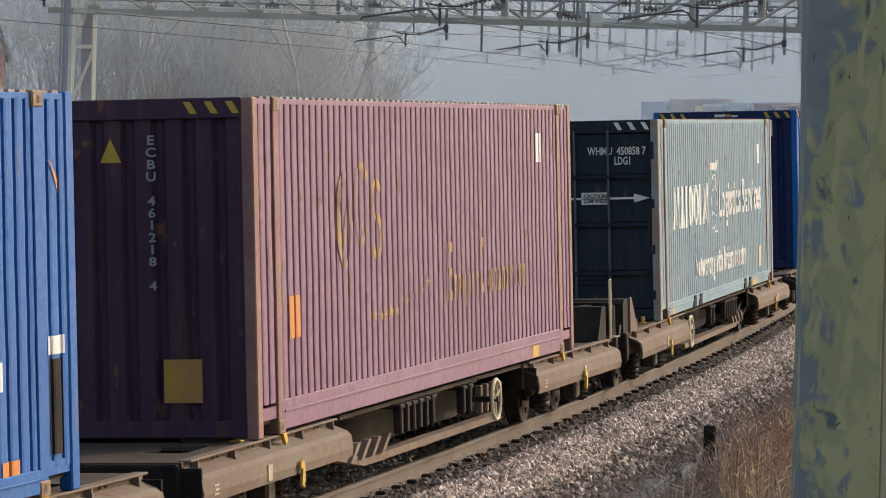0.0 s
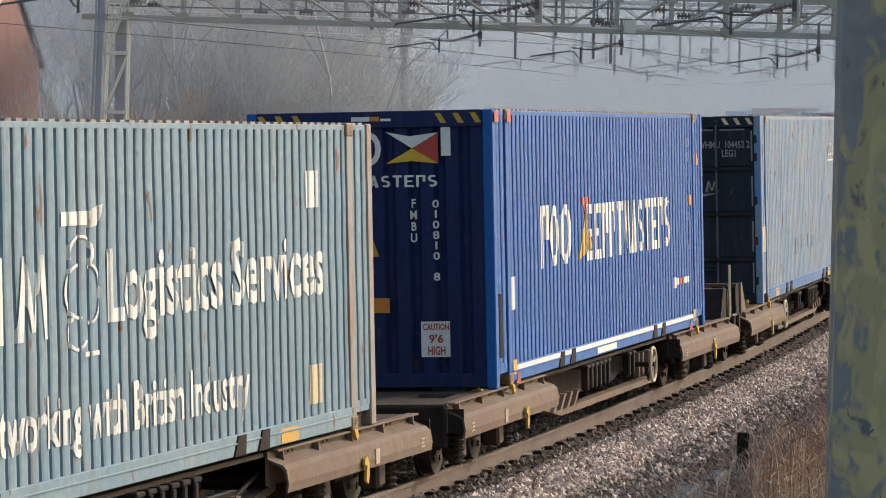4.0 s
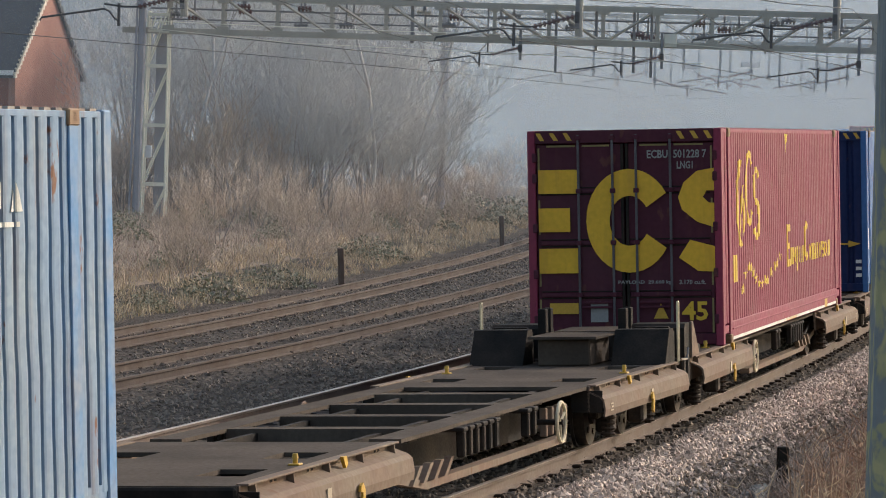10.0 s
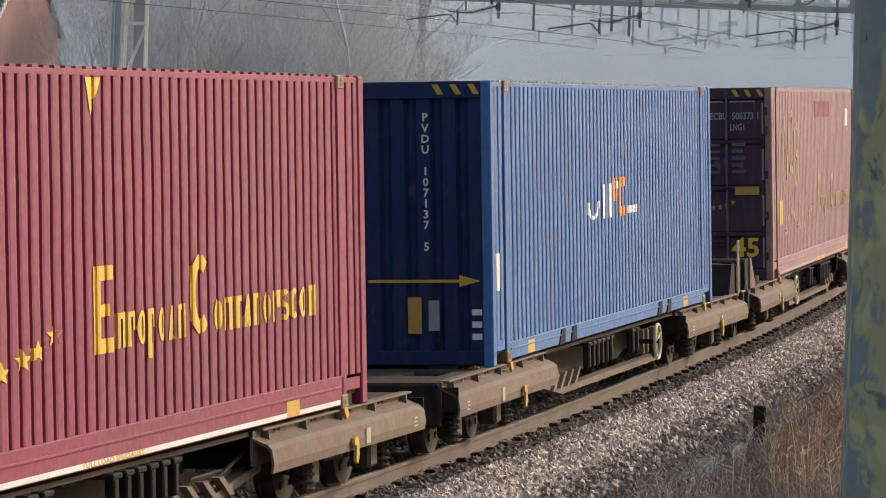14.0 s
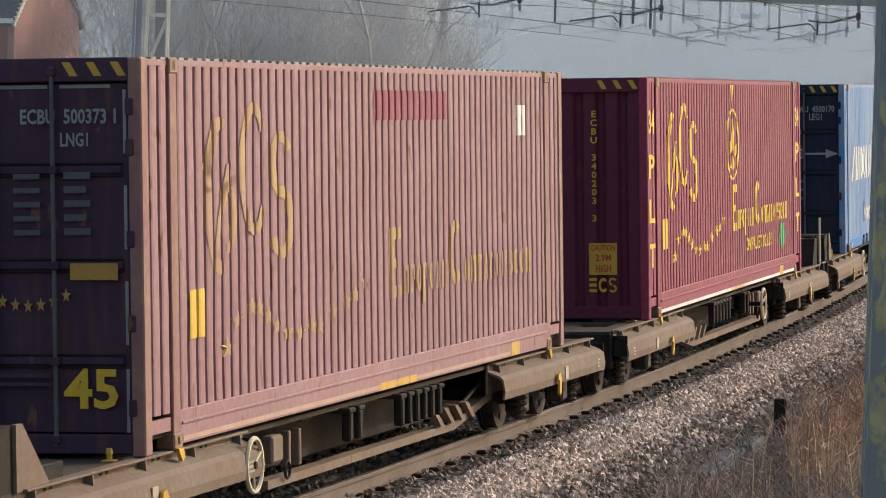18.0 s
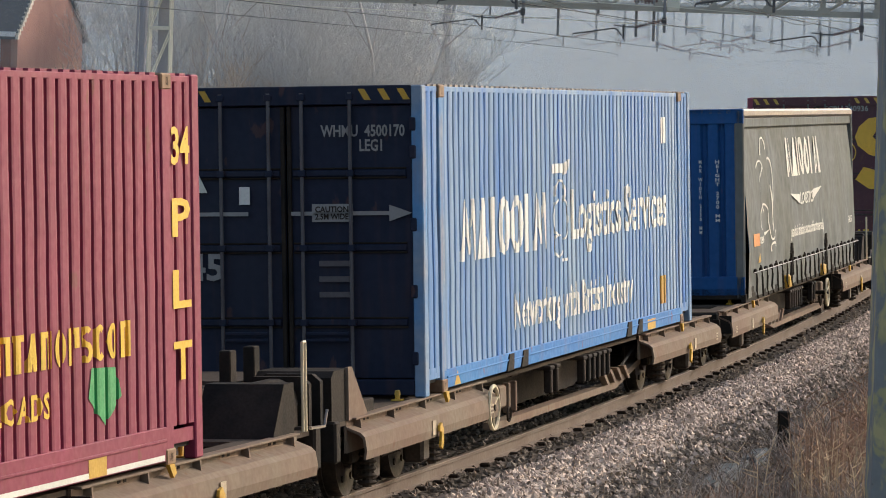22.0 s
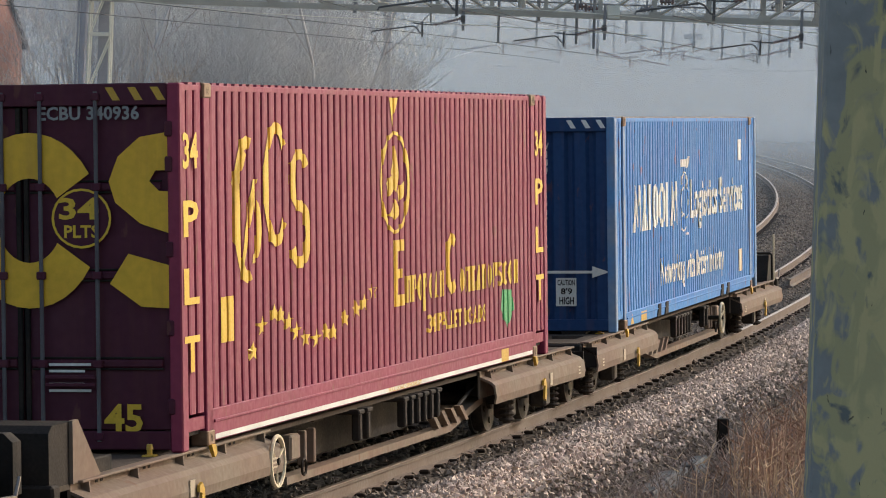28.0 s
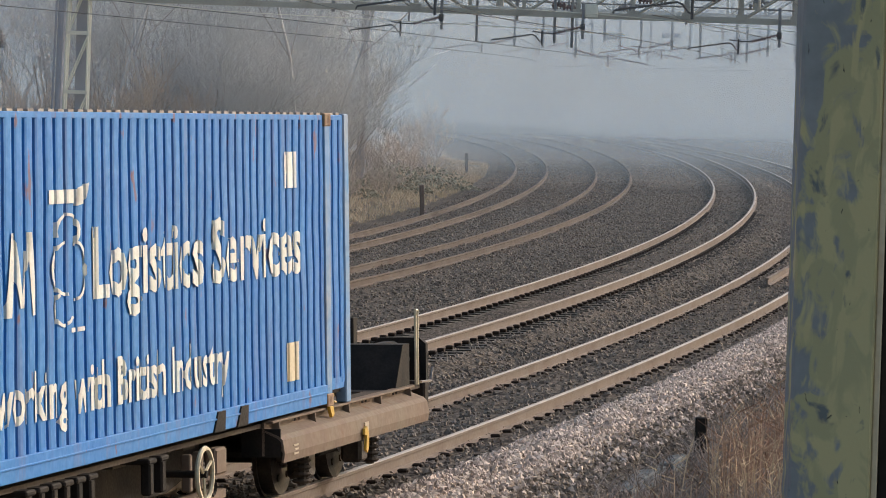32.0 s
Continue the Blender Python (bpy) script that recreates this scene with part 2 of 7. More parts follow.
def patchy_post():
    """Blue-grey paint with hard-edged patches of olive moss, denser low down, and thin dark smudges."""
    m = mat("mossy painted steel", (0.285, 0.295, 0.285), 0.8, 0.0, (0.225, 0.235, 0.23), 2.2, 0.8, 22.0, 0.1)
    nt = m.node_tree
    bsdf = nt.nodes["Principled BSDF"]
    tc = nt.nodes.new("ShaderNodeTexCoord")
    col = bsdf.inputs["Base Color"].links[0].from_socket

    def layer(scale, size, detail, lo, hi, tone, tilt=None):
        nonlocal col
        mp = nt.nodes.new("ShaderNodeMapping")
        mp.inputs["Scale"].default_value = scale
        nt.links.new(tc.outputs["Object"], mp.inputs[0])
        nz = nt.nodes.new("ShaderNodeTexNoise")
        nz.inputs["Scale"].default_value, nz.inputs["Detail"].default_value, nz.inputs["Distortion"].default_value = size, detail, 0.7
        nt.links.new(mp.outputs[0], nz.inputs["Vector"])
        fac = nz.outputs["Fac"]
        if tilt:
            sep = nt.nodes.new("ShaderNodeSeparateXYZ")
            nt.links.new(tc.outputs["Object"], sep.inputs[0])
            for out, (a, b, add) in zip((sep.outputs[2], sep.outputs[0]), tilt):
                r = nt.nodes.new("ShaderNodeMapRange")
                r.inputs[1].default_value, r.inputs[2].default_value, r.inputs[3].default_value, r.inputs[4].default_value = a, b, -add, add
                nt.links.new(out, r.inputs[0])
                s = nt.nodes.new("ShaderNodeMath")
                nt.links.new(fac, s.inputs[0])
                nt.links.new(r.outputs[0], s.inputs[1])
                fac = s.outputs[0]
        r = nt.nodes.new("ShaderNodeMapRange")
        r.inputs[1].default_value, r.inputs[2].default_value = lo, hi
        nt.links.new(fac, r.inputs[0])
        x = nt.nodes.new("ShaderNodeMix")
        x.data_type = "RGBA"
        nt.links.new(r.outputs[0], x.inputs[0])
        nt.links.new(col, x.inputs[6])
        x.inputs[7].default_value = (*tone, 1)
        col = x.outputs[2]

    layer((1, 1, 0.6), 9.0, 6.0, 0.455, 0.505, (0.40, 0.365, 0.20), ((4.6, 3.9, 0.05), (-0.13, 0.10, 0.11)))
    layer((1, 1, 0.4), 14.0, 4.0, 0.52, 0.60, (0.49, 0.43, 0.225), ((4.7, 3.9, 0.04), (-0.13, 0.10, 0.07)))
    layer((1, 1, 0.6), 9.0, 5.0, 0.62, 0.68, (0.15, 0.165, 0.16))
    layer((1, 1, 0.5), 30.0, 3.0, 0.70, 0.74, (0.06, 0.06, 0.05))
    nt.links.new(col, bsdf.inputs["Base Color"])
    return m


POSTM = patchy_post()
GLASS = bpy.data.materials.new("window glass")
GLASS.use_nodes = True
GLASS.node_tree.nodes["Principled BSDF"].inputs["Base Color"].default_value = (0.05, 0.06, 0.07, 1)
GLASS.node_tree.nodes["Principled BSDF"].inputs["Roughness"].default_value = 0.08


# ---------- mesh helpers ----------
def box(bm, x0, x1, y0, y1, z0, z1, bev=0.0):
    v = [bm.verts.new((x, y, z)) for x in (x0, x1) for y in (y0, y1) for z in (z0, z1)]
    fs = [bm.faces.new([v[i] for i in f]) for f in ((0, 1, 3, 2), (4, 6, 7, 5), (0, 4, 5, 1), (2, 3, 7, 6), (0, 2, 6, 4), (1, 5, 7, 3))]
    if bev:
        es = list({e for f in fs for e in f.edges})
        bmesh.ops.bevel(bm, geom=es, offset=bev, segments=1, affect="EDGES")
    return bm


def rod(bm, p0, p1, r, n=6, r1=None):
    p0, p1 = Vector(p0), Vector(p1)
    q = (p1 - p0).to_track_quat("Z", "Y")
    rings = []
    for p, rad in ((p0, r), (p1, r if r1 is None else r1)):
        rings.append([bm.verts.new(p + q @ Vector((math.cos(2 * math.pi * k / n) * rad, math.sin(2 * math.pi * k / n) * rad, 0))) for k in range(n)])
    for k in range(n):
        bm.faces.new((rings[0][k], rings[0][(k + 1) % n], rings[1][(k + 1) % n], rings[1][k]))
    bm.faces.new(rings[0][::-1])
    bm.faces.new(rings[1])
    return bm


def poly(bm, pts, y0, y1, axis="y"):
    """A prism: the outline pts (two numbers each), drawn out along an axis."""
    def put(a, b, c):
        return (a, c, b) if axis == "y" else ((c, a, b) if axis == "x" else (a, b, c))
    lo = [bm.verts.new(put(a, b, y0)) for a, b in pts]
    hi = [bm.verts.new(put(a, b, y1)) for a, b in pts]
    n = len(pts)
    for k in range(n):
        bm.faces.new((lo[k], lo[(k + 1) % n], hi[(k + 1) % n], hi[k]))
    bm.faces.new(lo[::-1])
    bm.faces.new(hi)
    return bm


def ring(bm, c, axis, r, tube, n=20, m=5):
    """A torus round an axis ('x', 'y' or 'z')."""
    grid = []
    for i in range(n):
        a = 2 * math.pi * i / n
        row = []
        for j in range(m):
            b = 2 * math.pi * j / m
            rad, h = r + tube * math.cos(b), tube * math.sin(b)
            u, w = rad * math.cos(a), rad * math.sin(a)
            p = {"x": (h, u, w), "y": (u, h, w), "z": (u, w, h)}[axis]
            row.append(bm.verts.new((c[0] + p[0], c[1] + p[1], c[2] + p[2])))
        grid.append(row)
    for i in range(n):
        for j in range(m):
            bm.faces.new((grid[i][j], grid[(i + 1) % n][j], grid[(i + 1) % n][(j + 1) % m], grid[i][(j + 1) % m]))
    return bm


def mesh_of(name, bm, material):
    bmesh.ops.recalc_face_normals(bm, faces=bm.faces[:])
    me = bpy.data.meshes.new(name)
    bm.to_mesh(me)
    bm.free()
    me.materials.append(material)
    return me


def part(name, bm, material, parent, label=""):
    ob = new(name, mesh_of(name, bm, material))
    ob.parent = parent
    return tagged(ob, label) if label else ob


def piece(name, me, parent, m):
    ob = new(name, me)
    ob.parent = parent
    ob.matrix_basis = m
    return ob


def B():
    return bmesh.new()


def raw(name, verts, faces, material, parent=None):
    me = bpy.data.meshes.new(name)
    me.from_pydata([tuple(v) for v in verts], [], [tuple(f) for f in faces])
    me.materials.append(material)
    ob = new(name, me)
    if parent:
        ob.parent = parent
    return ob


# ---------- the line: a plan curve, its heights and its tracks ----------
X0, Y0, HEAD, K0, K1, K2 = -5.9757, 20.0, 0.25429, 0.00182245, -8.55395e-06, 2.44648e-08
SA, SB = -330, 620
_s = np.arange(SA, SB + 1.0)
_k = np.where(_s < 0, K0, K0 + K1 * np.minimum(_s, 560) + K2 * np.minimum(_s, 560) ** 2)
_th = np.zeros(len(_s))
_x, _y = np.zeros(len(_s)), np.zeros(len(_s))
_i0 = -SA
_th[_i0], _x[_i0], _y[_i0] = HEAD, X0, Y0
for i in range(_i0, len(_s) - 1):
    _th[i + 1] = _th[i] - _k[i]
    _x[i + 1], _y[i + 1] = _x[i] + math.sin(_th[i]), _y[i] + math.cos(_th[i])
for i in range(_i0, 0, -1):
    _th[i - 1] = _th[i] + _k[i]
    _x[i - 1], _y[i - 1] = _x[i] - math.sin(_th[i - 1]), _y[i] - math.cos(_th[i - 1])
_sz = np.maximum(_s, 0)
_z = -0.0010035 * _sz + 3.51248e-05 * _sz ** 2 - 6.11143e-08 * _sz ** 3
TRACKS = {"D": (0.0, 0.0, 0.0411, 0.0), "C": (-3.0582, -0.00305, 0.0327, 0.134), "B": (-8.0191, -0.002229, 0.074, -0.017), "A": (-11.5206, -0.0037455, 0.0752, -0.1775)}


def at(s, lat=0.0, z=0.0):
    """A point of the plan: s along the near line, lat to its right, z above its rails."""
    cx, cy, cz, h = (np.interp(s, _s, q) for q in (_x, _y, _z, _th))
    return Vector((cx + math.cos(h) * lat, cy - math.sin(h) * lat, cz + z))


def heading(s):
    return float(np.interp(s, _s, _th))


def lat_of(track, s):
    o, m, _, _ = TRACKS[track]
    return o + m * max(s, 0)


def along(s, half=6.9, lift=0.0):
    """The pose of a vehicle standing on the near line, its middle at s, leaning with the cant."""
    a, b = at(s - half), at(s + half)
    d = (b - a).normalized()
    c = TRACKS["D"][2]
    right = Vector((d.y, -d.x, 0)).normalized()
    right = right * math.cos(c) + Vector((0, 0, math.sin(c)))
    up = right.cross(d).normalized()
    left = up.cross(d)
    o = (a + b) / 2 + up * lift
    return Matrix(((d.x, left.x, up.x, o.x), (d.y, left.y, up.y, o.y), (d.z, left.z, up.z, o.z), (0, 0, 0, 1)))


def swept(name, sections, s0, s1, step, material, parent=None, track=None):
    """A strip swept along the line: sections is an open outline of (lat, z) pairs."""
    ss = np.arange(s0, s1 + 0.01, step)
    vs, fs = [], []
    n = len(sections)
    for i, s in enumerate(ss):
        o, c, dz = (lat_of(track, s), TRACKS[track][2], TRACKS[track][3]) if track else (0, 0, 0)
        for la, z in sections:
            vs.append(at(s, o + la, z + dz + c * la))
        if i:
            for j in range(n - 1):
                a = (i - 1) * n + j
                fs.append((a, a + n, a + n + 1, a + 1))
    return raw(name, vs, fs, material, parent)


# ---------- ground ----------
rng = np.random.default_rng(7)
plain = B()
bmesh.ops.create_grid(plain, x_segments=30, y_segments=30, size=2500)
ground = new("ground", mesh_of("ground", plain, EARTH))
ground.location = (0, 800, -1.3)
tagged(ground, "brown winter earth and rough grass", "ground", kind="structure")
# one bed for the four lines, with verges on both sides
BED = [(-150, 2.4), (-60, 1.6), (-40, 0.7), (-30, 0.15), (-24, -0.03), (-19, -0.12), (-16.5, -0.22), (-15.2, -0.42), (-14.3, -0.5), (-13.4, -0.44), (-12.6, -0.41), (-10.6, -0.28), (-9.2, -0.24), (-7.0, -0.11), (-6.2, -0.13), (-4.3, -0.11), (-1.9, -0.03), (-1.35, -0.215), (1.2, -0.118), (1.3, -0.12)]
bed = swept("trackbed", BED[6:], -40, 600, 4, BALLAST)
tagged(bed, "dark oily stone ballast between four curving tracks", "ballast", kind="structure")
verge = swept("verge", BED[:7], -40, 600, 4, EARTH)
tagged(verge, "bank of dead grass and bare earth beside the tracks", "verge", kind="structure")
shoulder = swept("ballast_shoulder", [(1.3, -0.12), (1.55, -0.125), (1.75, -0.18), (1.95, -0.274)], -40, 600, 3, SHOULDER)
tagged(shoulder, "sunlit shoulder of clean pale grey stones", "ballast", kind="structure")
shoulder_foot = swept("ballast_shoulder", [(1.95, -0.274), (2.9, -0.72), (3.4, -0.85)], -40, 600, 3, EARTH_STONY)
tagged(shoulder_foot, "brown stony foot of the ballast shoulder", "ballast", kind="structure")
cess = swept("cess", [(3.4, -0.85), (5.0, -0.8), (9.0, -0.7), (30, -0.5), (150, 0.2)], -40, 600, 4, EARTH_STONY)
tagged(cess, "damp cess with dead weeds beside the ballast", "ground", kind="structure")


def bed_z(lat):
    pts = BED + [(1.55, -0.125), (1.75, -0.18), (2.9, -0.72), (3.4, -0.85), (5.0, -0.8), (9.0, -0.7), (30, -0.5)]
    return float(np.interp(lat, [p[0] for p in pts], [p[1] for p in pts]))


STONE_SHAPE = [np.array(p) for p in ((1, 0, 0), (-1, 0.1, 0), (0.1, 1, 0.1), (0, -1, 0), (0, 0.1, 0.8), (0.1, 0, -0.6))]
STONE_FACES = ((0, 2, 4), (2, 1, 4), (1, 3, 4), (3, 0, 4), (2, 0, 5), (1, 2, 5), (3, 1, 5), (0, 3, 5))


def scatter_stones(name, spots, size, material, label):
    """Loose stones at (s, lat) spots, each a small uneven lump, in one mesh."""
    vs, fs = [], []
    for s, la in spots:
        r = size * rng.uniform(0.55, 1.25)
        p = at(s, la, bed_z(la) + r * 0.25)
        turn = Euler(rng.uniform(0, 6.28, 3)).to_matrix()
        k = len(vs)
        for q in STONE_SHAPE:
            vs.append(p + turn @ Vector(q * r * rng.uniform(0.7, 1.2)))
        fs += [tuple(k + i for i in f) for f in STONE_FACES]
    ob = raw(name, vs, fs, material)
    return tagged(ob, label, "stones", kind="stuff")


def spots(n, s0, s1, l0, l1, power=1.6):
    u = rng.random(n) ** power
    return np.stack([s0 + (s1 - s0) * u, rng.uniform(l0, l1, n)], 1)


scatter_stones("pale_stones", np.concatenate([spots(17500, 13, 115, 1.27, 1.9, 1.7), spots(2600, 13, 90, 1.85, 2.25, 1.5)]), 0.043, STONE_PALE, "loose clean pale grey ballast stones")
scatter_stones("ballast_stones", np.concatenate([spots(11000, 13, 90, 1.85, 3.3, 1.5), spots(8500, 14, 120, -1.6, 1.35), spots(9000, 20, 140, -6.6, -3.9), spots(5000, 20, 130, -2.5, -1.0), spots(9000, 25, 150, -13.6, -6.6, 1.1), spots(9000, 55, 130, -13.4, -1.6, 0.9), spots(8000, 100, 200, -13.8, 1.3, 1.3)]), 0.04, STONE, "loose brown and grey ballast stones")

# ---------- tracks ----------
GAUGE = 1.505
RAIL_OUT = [(-0.07, -0.17), (-0.07, -0.155), (-0.012, -0.13), (-0.012, -0.045), (-0.036, -0.035), (-0.036, -0.006)]
RAIL_TOP = [(-0.036, -0.006), (-0.026, 0.0), (0.026, 0.0), (0.036, -0.006)]
RAIL_IN = [(0.036, -0.006), (0.036, -0.035), (0.012, -0.045), (0.012, -0.13), (0.07, -0.155), (0.07, -0.17)]
sl = B()
poly(sl, [(-1.25, -0.06), (1.25, -0.06), (1.2, 0.02), (0.55, 0.02), (0.4, -0.01), (-0.4, -0.01), (-0.55, 0.02), (-1.2, 0.02)], -0.12, 0.12, "y")
SLEEPER_MESH = mesh_of("sleeper", sl, SLEEPER)
cl = B()
box(cl, -0.17, -0.06, -0.05, 0.05, 0.0, 0.055, 0.015)
box(cl, 0.06, 0.17, -0.05, 0.05, 0.0, 0.055, 0.015)
CLIP_MESH = mesh_of("rail_clip", cl, CLIP)
for key in "DCBA":
    t = tagged(new("track"), "pair of rusty running rails on concrete sleepers", "railway track", "tracks", "structure")
    s_far = 560
    for side in (-GAUGE / 2, GAUGE / 2):
        rail = swept("rail", [(a + side, z) for a, z in RAIL_OUT], -40, s_far, 3, RAIL if key in "DC" else RAIL_OLD, t, key)
        top = swept("rail_head", [(a + side, z) for a, z in RAIL_TOP], -40, s_far, 3, RAILTOP if key in "DC" else RAIL_OLD, rail, key)
        inner = swept("rail_web", [(a + side, z) for a, z in RAIL_IN], -40, s_far, 3, RAIL if key in "DC" else RAIL_OLD, rail, key)
    c, dz = TRACKS[key][2:]
    clips_v, clips_f = [], []
    count = 150 if key in "DC" else 70
    for i in range(count):
        s = 12 + i * 0.65 + (20 if key in "AB" else 0)
        la = lat_of(key, s)
        base = Matrix.Translation(at(s, la, dz - 0.205)) @ Matrix.Rotation(-heading(s), 4, "Z") @ Matrix.Rotation(-c, 4, "Y")
        piece("sleeper", SLEEPER_MESH, t, base)
        if key in "DC":
            for side in (-GAUGE / 2, GAUGE / 2):
                piece("rail_clip", CLIP_MESH, t, base @ Matrix.Translation((side, 0, 0.02)))

# ---------- overhead line gantries ----------
def insulator(a, b, n=7, r=0.075):
    a, b = Vector(a), Vector(b)
    bm = rod(B(), a, b, r * 0.45, 6)
    for i in range(n):
        p = a.lerp(b, (i + 0.5) / n)
        d = (b - a).normalized() * ((b - a).length / n * 0.28)
        rod(bm, p - d, p + d, r, 8)
    return bm


def tube(pts, r, n=5):
    """One continuous thin tube along a line of points."""
    bm, prev = B(), None
    for i, p in enumerate(pts):
        p = Vector(p)
        d = (Vector(pts[min(i + 1, len(pts) - 1)]) - Vector(pts[max(i - 1, 0)])).normalized()
        u = d.orthogonal().normalized() if abs(d.y) < 0.9 else Vector((1, 0, 0))
        w = d.cross(u).normalized()
        row = [bm.verts.new(p + u * (r * math.cos(6.2832 * k / n)) + w * (r * math.sin(6.2832 * k / n))) for k in range(n)]
        if prev:
            for k in range(n):
                bm.faces.new((prev[k], prev[(k + 1) % n], row[(k + 1) % n], row[k]))
        prev = row
    return bm


def registration_arm(parent, x, z, size=1.0, f=1, y=0.0, top=7.0, thick=1.0):
    """A drop post with a raked insulator, a bracket with a swan neck and a long steady arm."""
    k = size * f
    arm = part("registration_arm", box(B(), x - 0.05 * thick, x + 0.05 * thick, y, y + 0.1, z - 0.42, top, 0.01), GANTRYD, parent, "drop post with a bracket")
    part("clamp", box(B(), x - 0.09, x + 0.07, y - 0.07, y, z - 0.14 * size, z + 0.1 * size, 0.01), WIRE, arm)
    part("insulator", insulator((x - 0.06 * k, y - 0.04, z), (x - 0.97 * k, y - 0.04, z - 0.25 * size), 9, 0.055 * size), INSUL, arm, "brown ribbed insulator")
    part("bracket_tube", tube([(x - 0.95 * k, y - 0.04, z - 0.25 * size), (x - 1.3 * k, y - 0.04, z - 0.25 * size), (x - 1.72 * k, y - 0.04, z - 0.2 * size)], 0.024 * thick), WIRE, arm)
    part("bracket_post", rod(B(), (x - 1.39 * k, y - 0.04, z - 0.17 * size), (x - 1.39 * k, y - 0.04, z - 0.68 * size), 0.034 * thick, 6), WIRE, arm)
    neck = [(x - 1.39 * k, y - 0.04, z - 0.55 * size), (x - 1.47 * k, y - 0.04, z - 0.53 * size), (x - 1.6 * k, y - 0.04, z - 0.36 * size), (x - 1.72 * k, y - 0.04, z - 0.31 * size), (x - 3.1 * k, y - 0.04, z - 0.53 * size), (x - 3.13 * k, y - 0.04, z - 0.6 * size)]
    part("steady_arm", tube(neck, 0.026 * thick), WIRE, arm)


def truss_panel(x0, n, bay, y, zb, up, slope, mid, r):
    """Uprights and raking members of one truss face; the rakes change side at mid."""
    out = []
    for i in range(n + 1):
        a = x0 + i * bay
        za = zb - slope * (a - x0)
        out.append(("upright", box(B(), a - 0.06, a + 0.06, y, y + 0.06, za, za + up)))
        if i < n:
            zc = zb - slope * (a + bay - x0)
            p, q = ((a, y + 0.03, za + up), (a + bay, y + 0.03, zc)) if a < mid else ((a, y + 0.03, za), (a + bay, y + 0.03, zc + up))
            out.append(("rake", rod(B(), p, q, r, 4)))
    return out


def tower(g, x0, wd, z0, zt):
    tw = part("tower", box(B(), x0 - 0.3, x0 + wd + 0.1, -0.1, 1.0, z0 - 0.5, z0 + 0.05, 0.03), SLEEPER, g, "pale lattice tower on a concrete foot")
    for dx in (0, wd):
        for dy in (0, 0.68):
            part("leg", rod(B(), (x0 + dx - (0.17 if dx == 0 else 0.03), dy, z0), (x0 + dx, dy, zt), 0.045, 4), PALE_STEEL, tw)
    step = 2.03
    z = zt - 1.88
    k = 0
    while z > z0 - 0.5:
        w = 0.17 * (1 - (z - z0) / (zt - z0))
        for yy in (-0.05, 0.66):
            part("crosspiece", box(B(), x0 - w - 0.02, x0 + wd + 0.02, yy, yy + 0.05, z - 0.06, z + 0.06), PALE_STEEL, tw)
            part("brace", rod(B(), (x0 - w, yy, z + 0.05), (x0 + wd, yy, z + step - 0.05), 0.026, 4), PALE_STEEL, tw)
        part("crosspiece", box(B(), x0 - w, x0 + wd, 0.3, 0.36, z - 0.05, z + 0.05), PALE_STEEL, tw)
        z -= step
        k += 1
    for xx in (0.1, 0.3, 0.5):
        part("brace", rod(B(), (x0 + xx, -0.05, zt - 0.62), (x0 + xx + (0.14 if xx < 0.4 else -0.1), -0.05, zt - 0.2), 0.03, 4), PALE_STEEL, tw)
    for zz in (zt - 0.12, zt - 0.68):
        part("crosspiece", box(B(), x0 - 0.03, x0 + wd + 0.03, -0.07, 0.0, zz - 0.05, zz + 0.05), PALE_STEEL, tw)
    part("tower_panel", box(B(), x0 + 0.2, x0 + wd - 0.06, 0.72, 0.76, z0, zt - 0.75, 0.01), PANEL_GREY, tw, "grey plate inside the tower")
    part("sign_plate", box(B(), x0 - 0.02, x0 + 0.2, -0.16, -0.08, 2.32, 2.74, 0.02), PVC, tw, "small white notice plate")


def gantry(name, x0, x1, y, zb, slope, mid, near, label):
    g = tagged(new(name), label, "gantry", "overhead line gantries")
    g.location = (0, y, 0)
    up, bay = 1.18, 1.86
    n = int((x1 - x0) / bay)
    drop = slope * (x1 - x0)
    for dy, zz, hh in ((0, 0, 0.1), (0.95, 0, 0.085), (0, up, 0.09), (0.95, up, 0.08)):
        bm = poly(B(), [(x0 - 0.9, zb + zz - hh), (x1, zb + zz - hh - drop), (x1, zb + zz + hh - drop), (x0 - 0.9, zb + zz + hh)], dy - 0.06, dy + 0.06, "y")
        part("boom_chord", bm, GANTRY, g, "heavy dull grey chord")
    for dy in ((-0.03, 0.92) if near else (0.0,)):
        for nm, bm in truss_panel(x0 + 0.68, n, bay, dy, zb, up, slope, mid, 0.05 if dy < 0.5 else 0.04):
            part(nm, bm, GANTRY, g)
    if near:
        rg = random.Random(9)
        for i in range(n + 1):
            a = x0 + 0.68 + i * bay
            za = zb - slope * (a - x0)
            part("gusset_plate", box(B(), a - 0.2, a + 0.2, -0.085, -0.065, za - 0.02, za + 0.2, 0.005), GANTRY, g)
            part("gusset_plate", box(B(), a - 0.2, a + 0.2, -0.085, -0.065, za + up - 0.2, za + up + 0.02, 0.005), GANTRY, g)
            for q in range(2):
                bx, bz = a + rg.uniform(0.2, 1.6), za + rg.uniform(0.2, 0.95)
                part("cable_insulator", insulator((bx - 0.24, 0.45, bz), (bx + 0.24, 0.45, bz), 4, rg.uniform(0.07, 0.13)), rg.choice((GANTRYD, GANTRY, INSUL)), g)
                part("hanger", box(B(), bx - 0.03, bx + 0.03, 0.42, 0.48, bz, za + up), GANTRYD, g)
        for zz, rr in ((0.42, 0.03), (0.78, 0.035)):
            part("cable_tray", rod(B(), (x0, 0.5, zb + zz), (x1, 0.5, zb + zz - drop), rr, 5), GANTRYD, g)
    return g


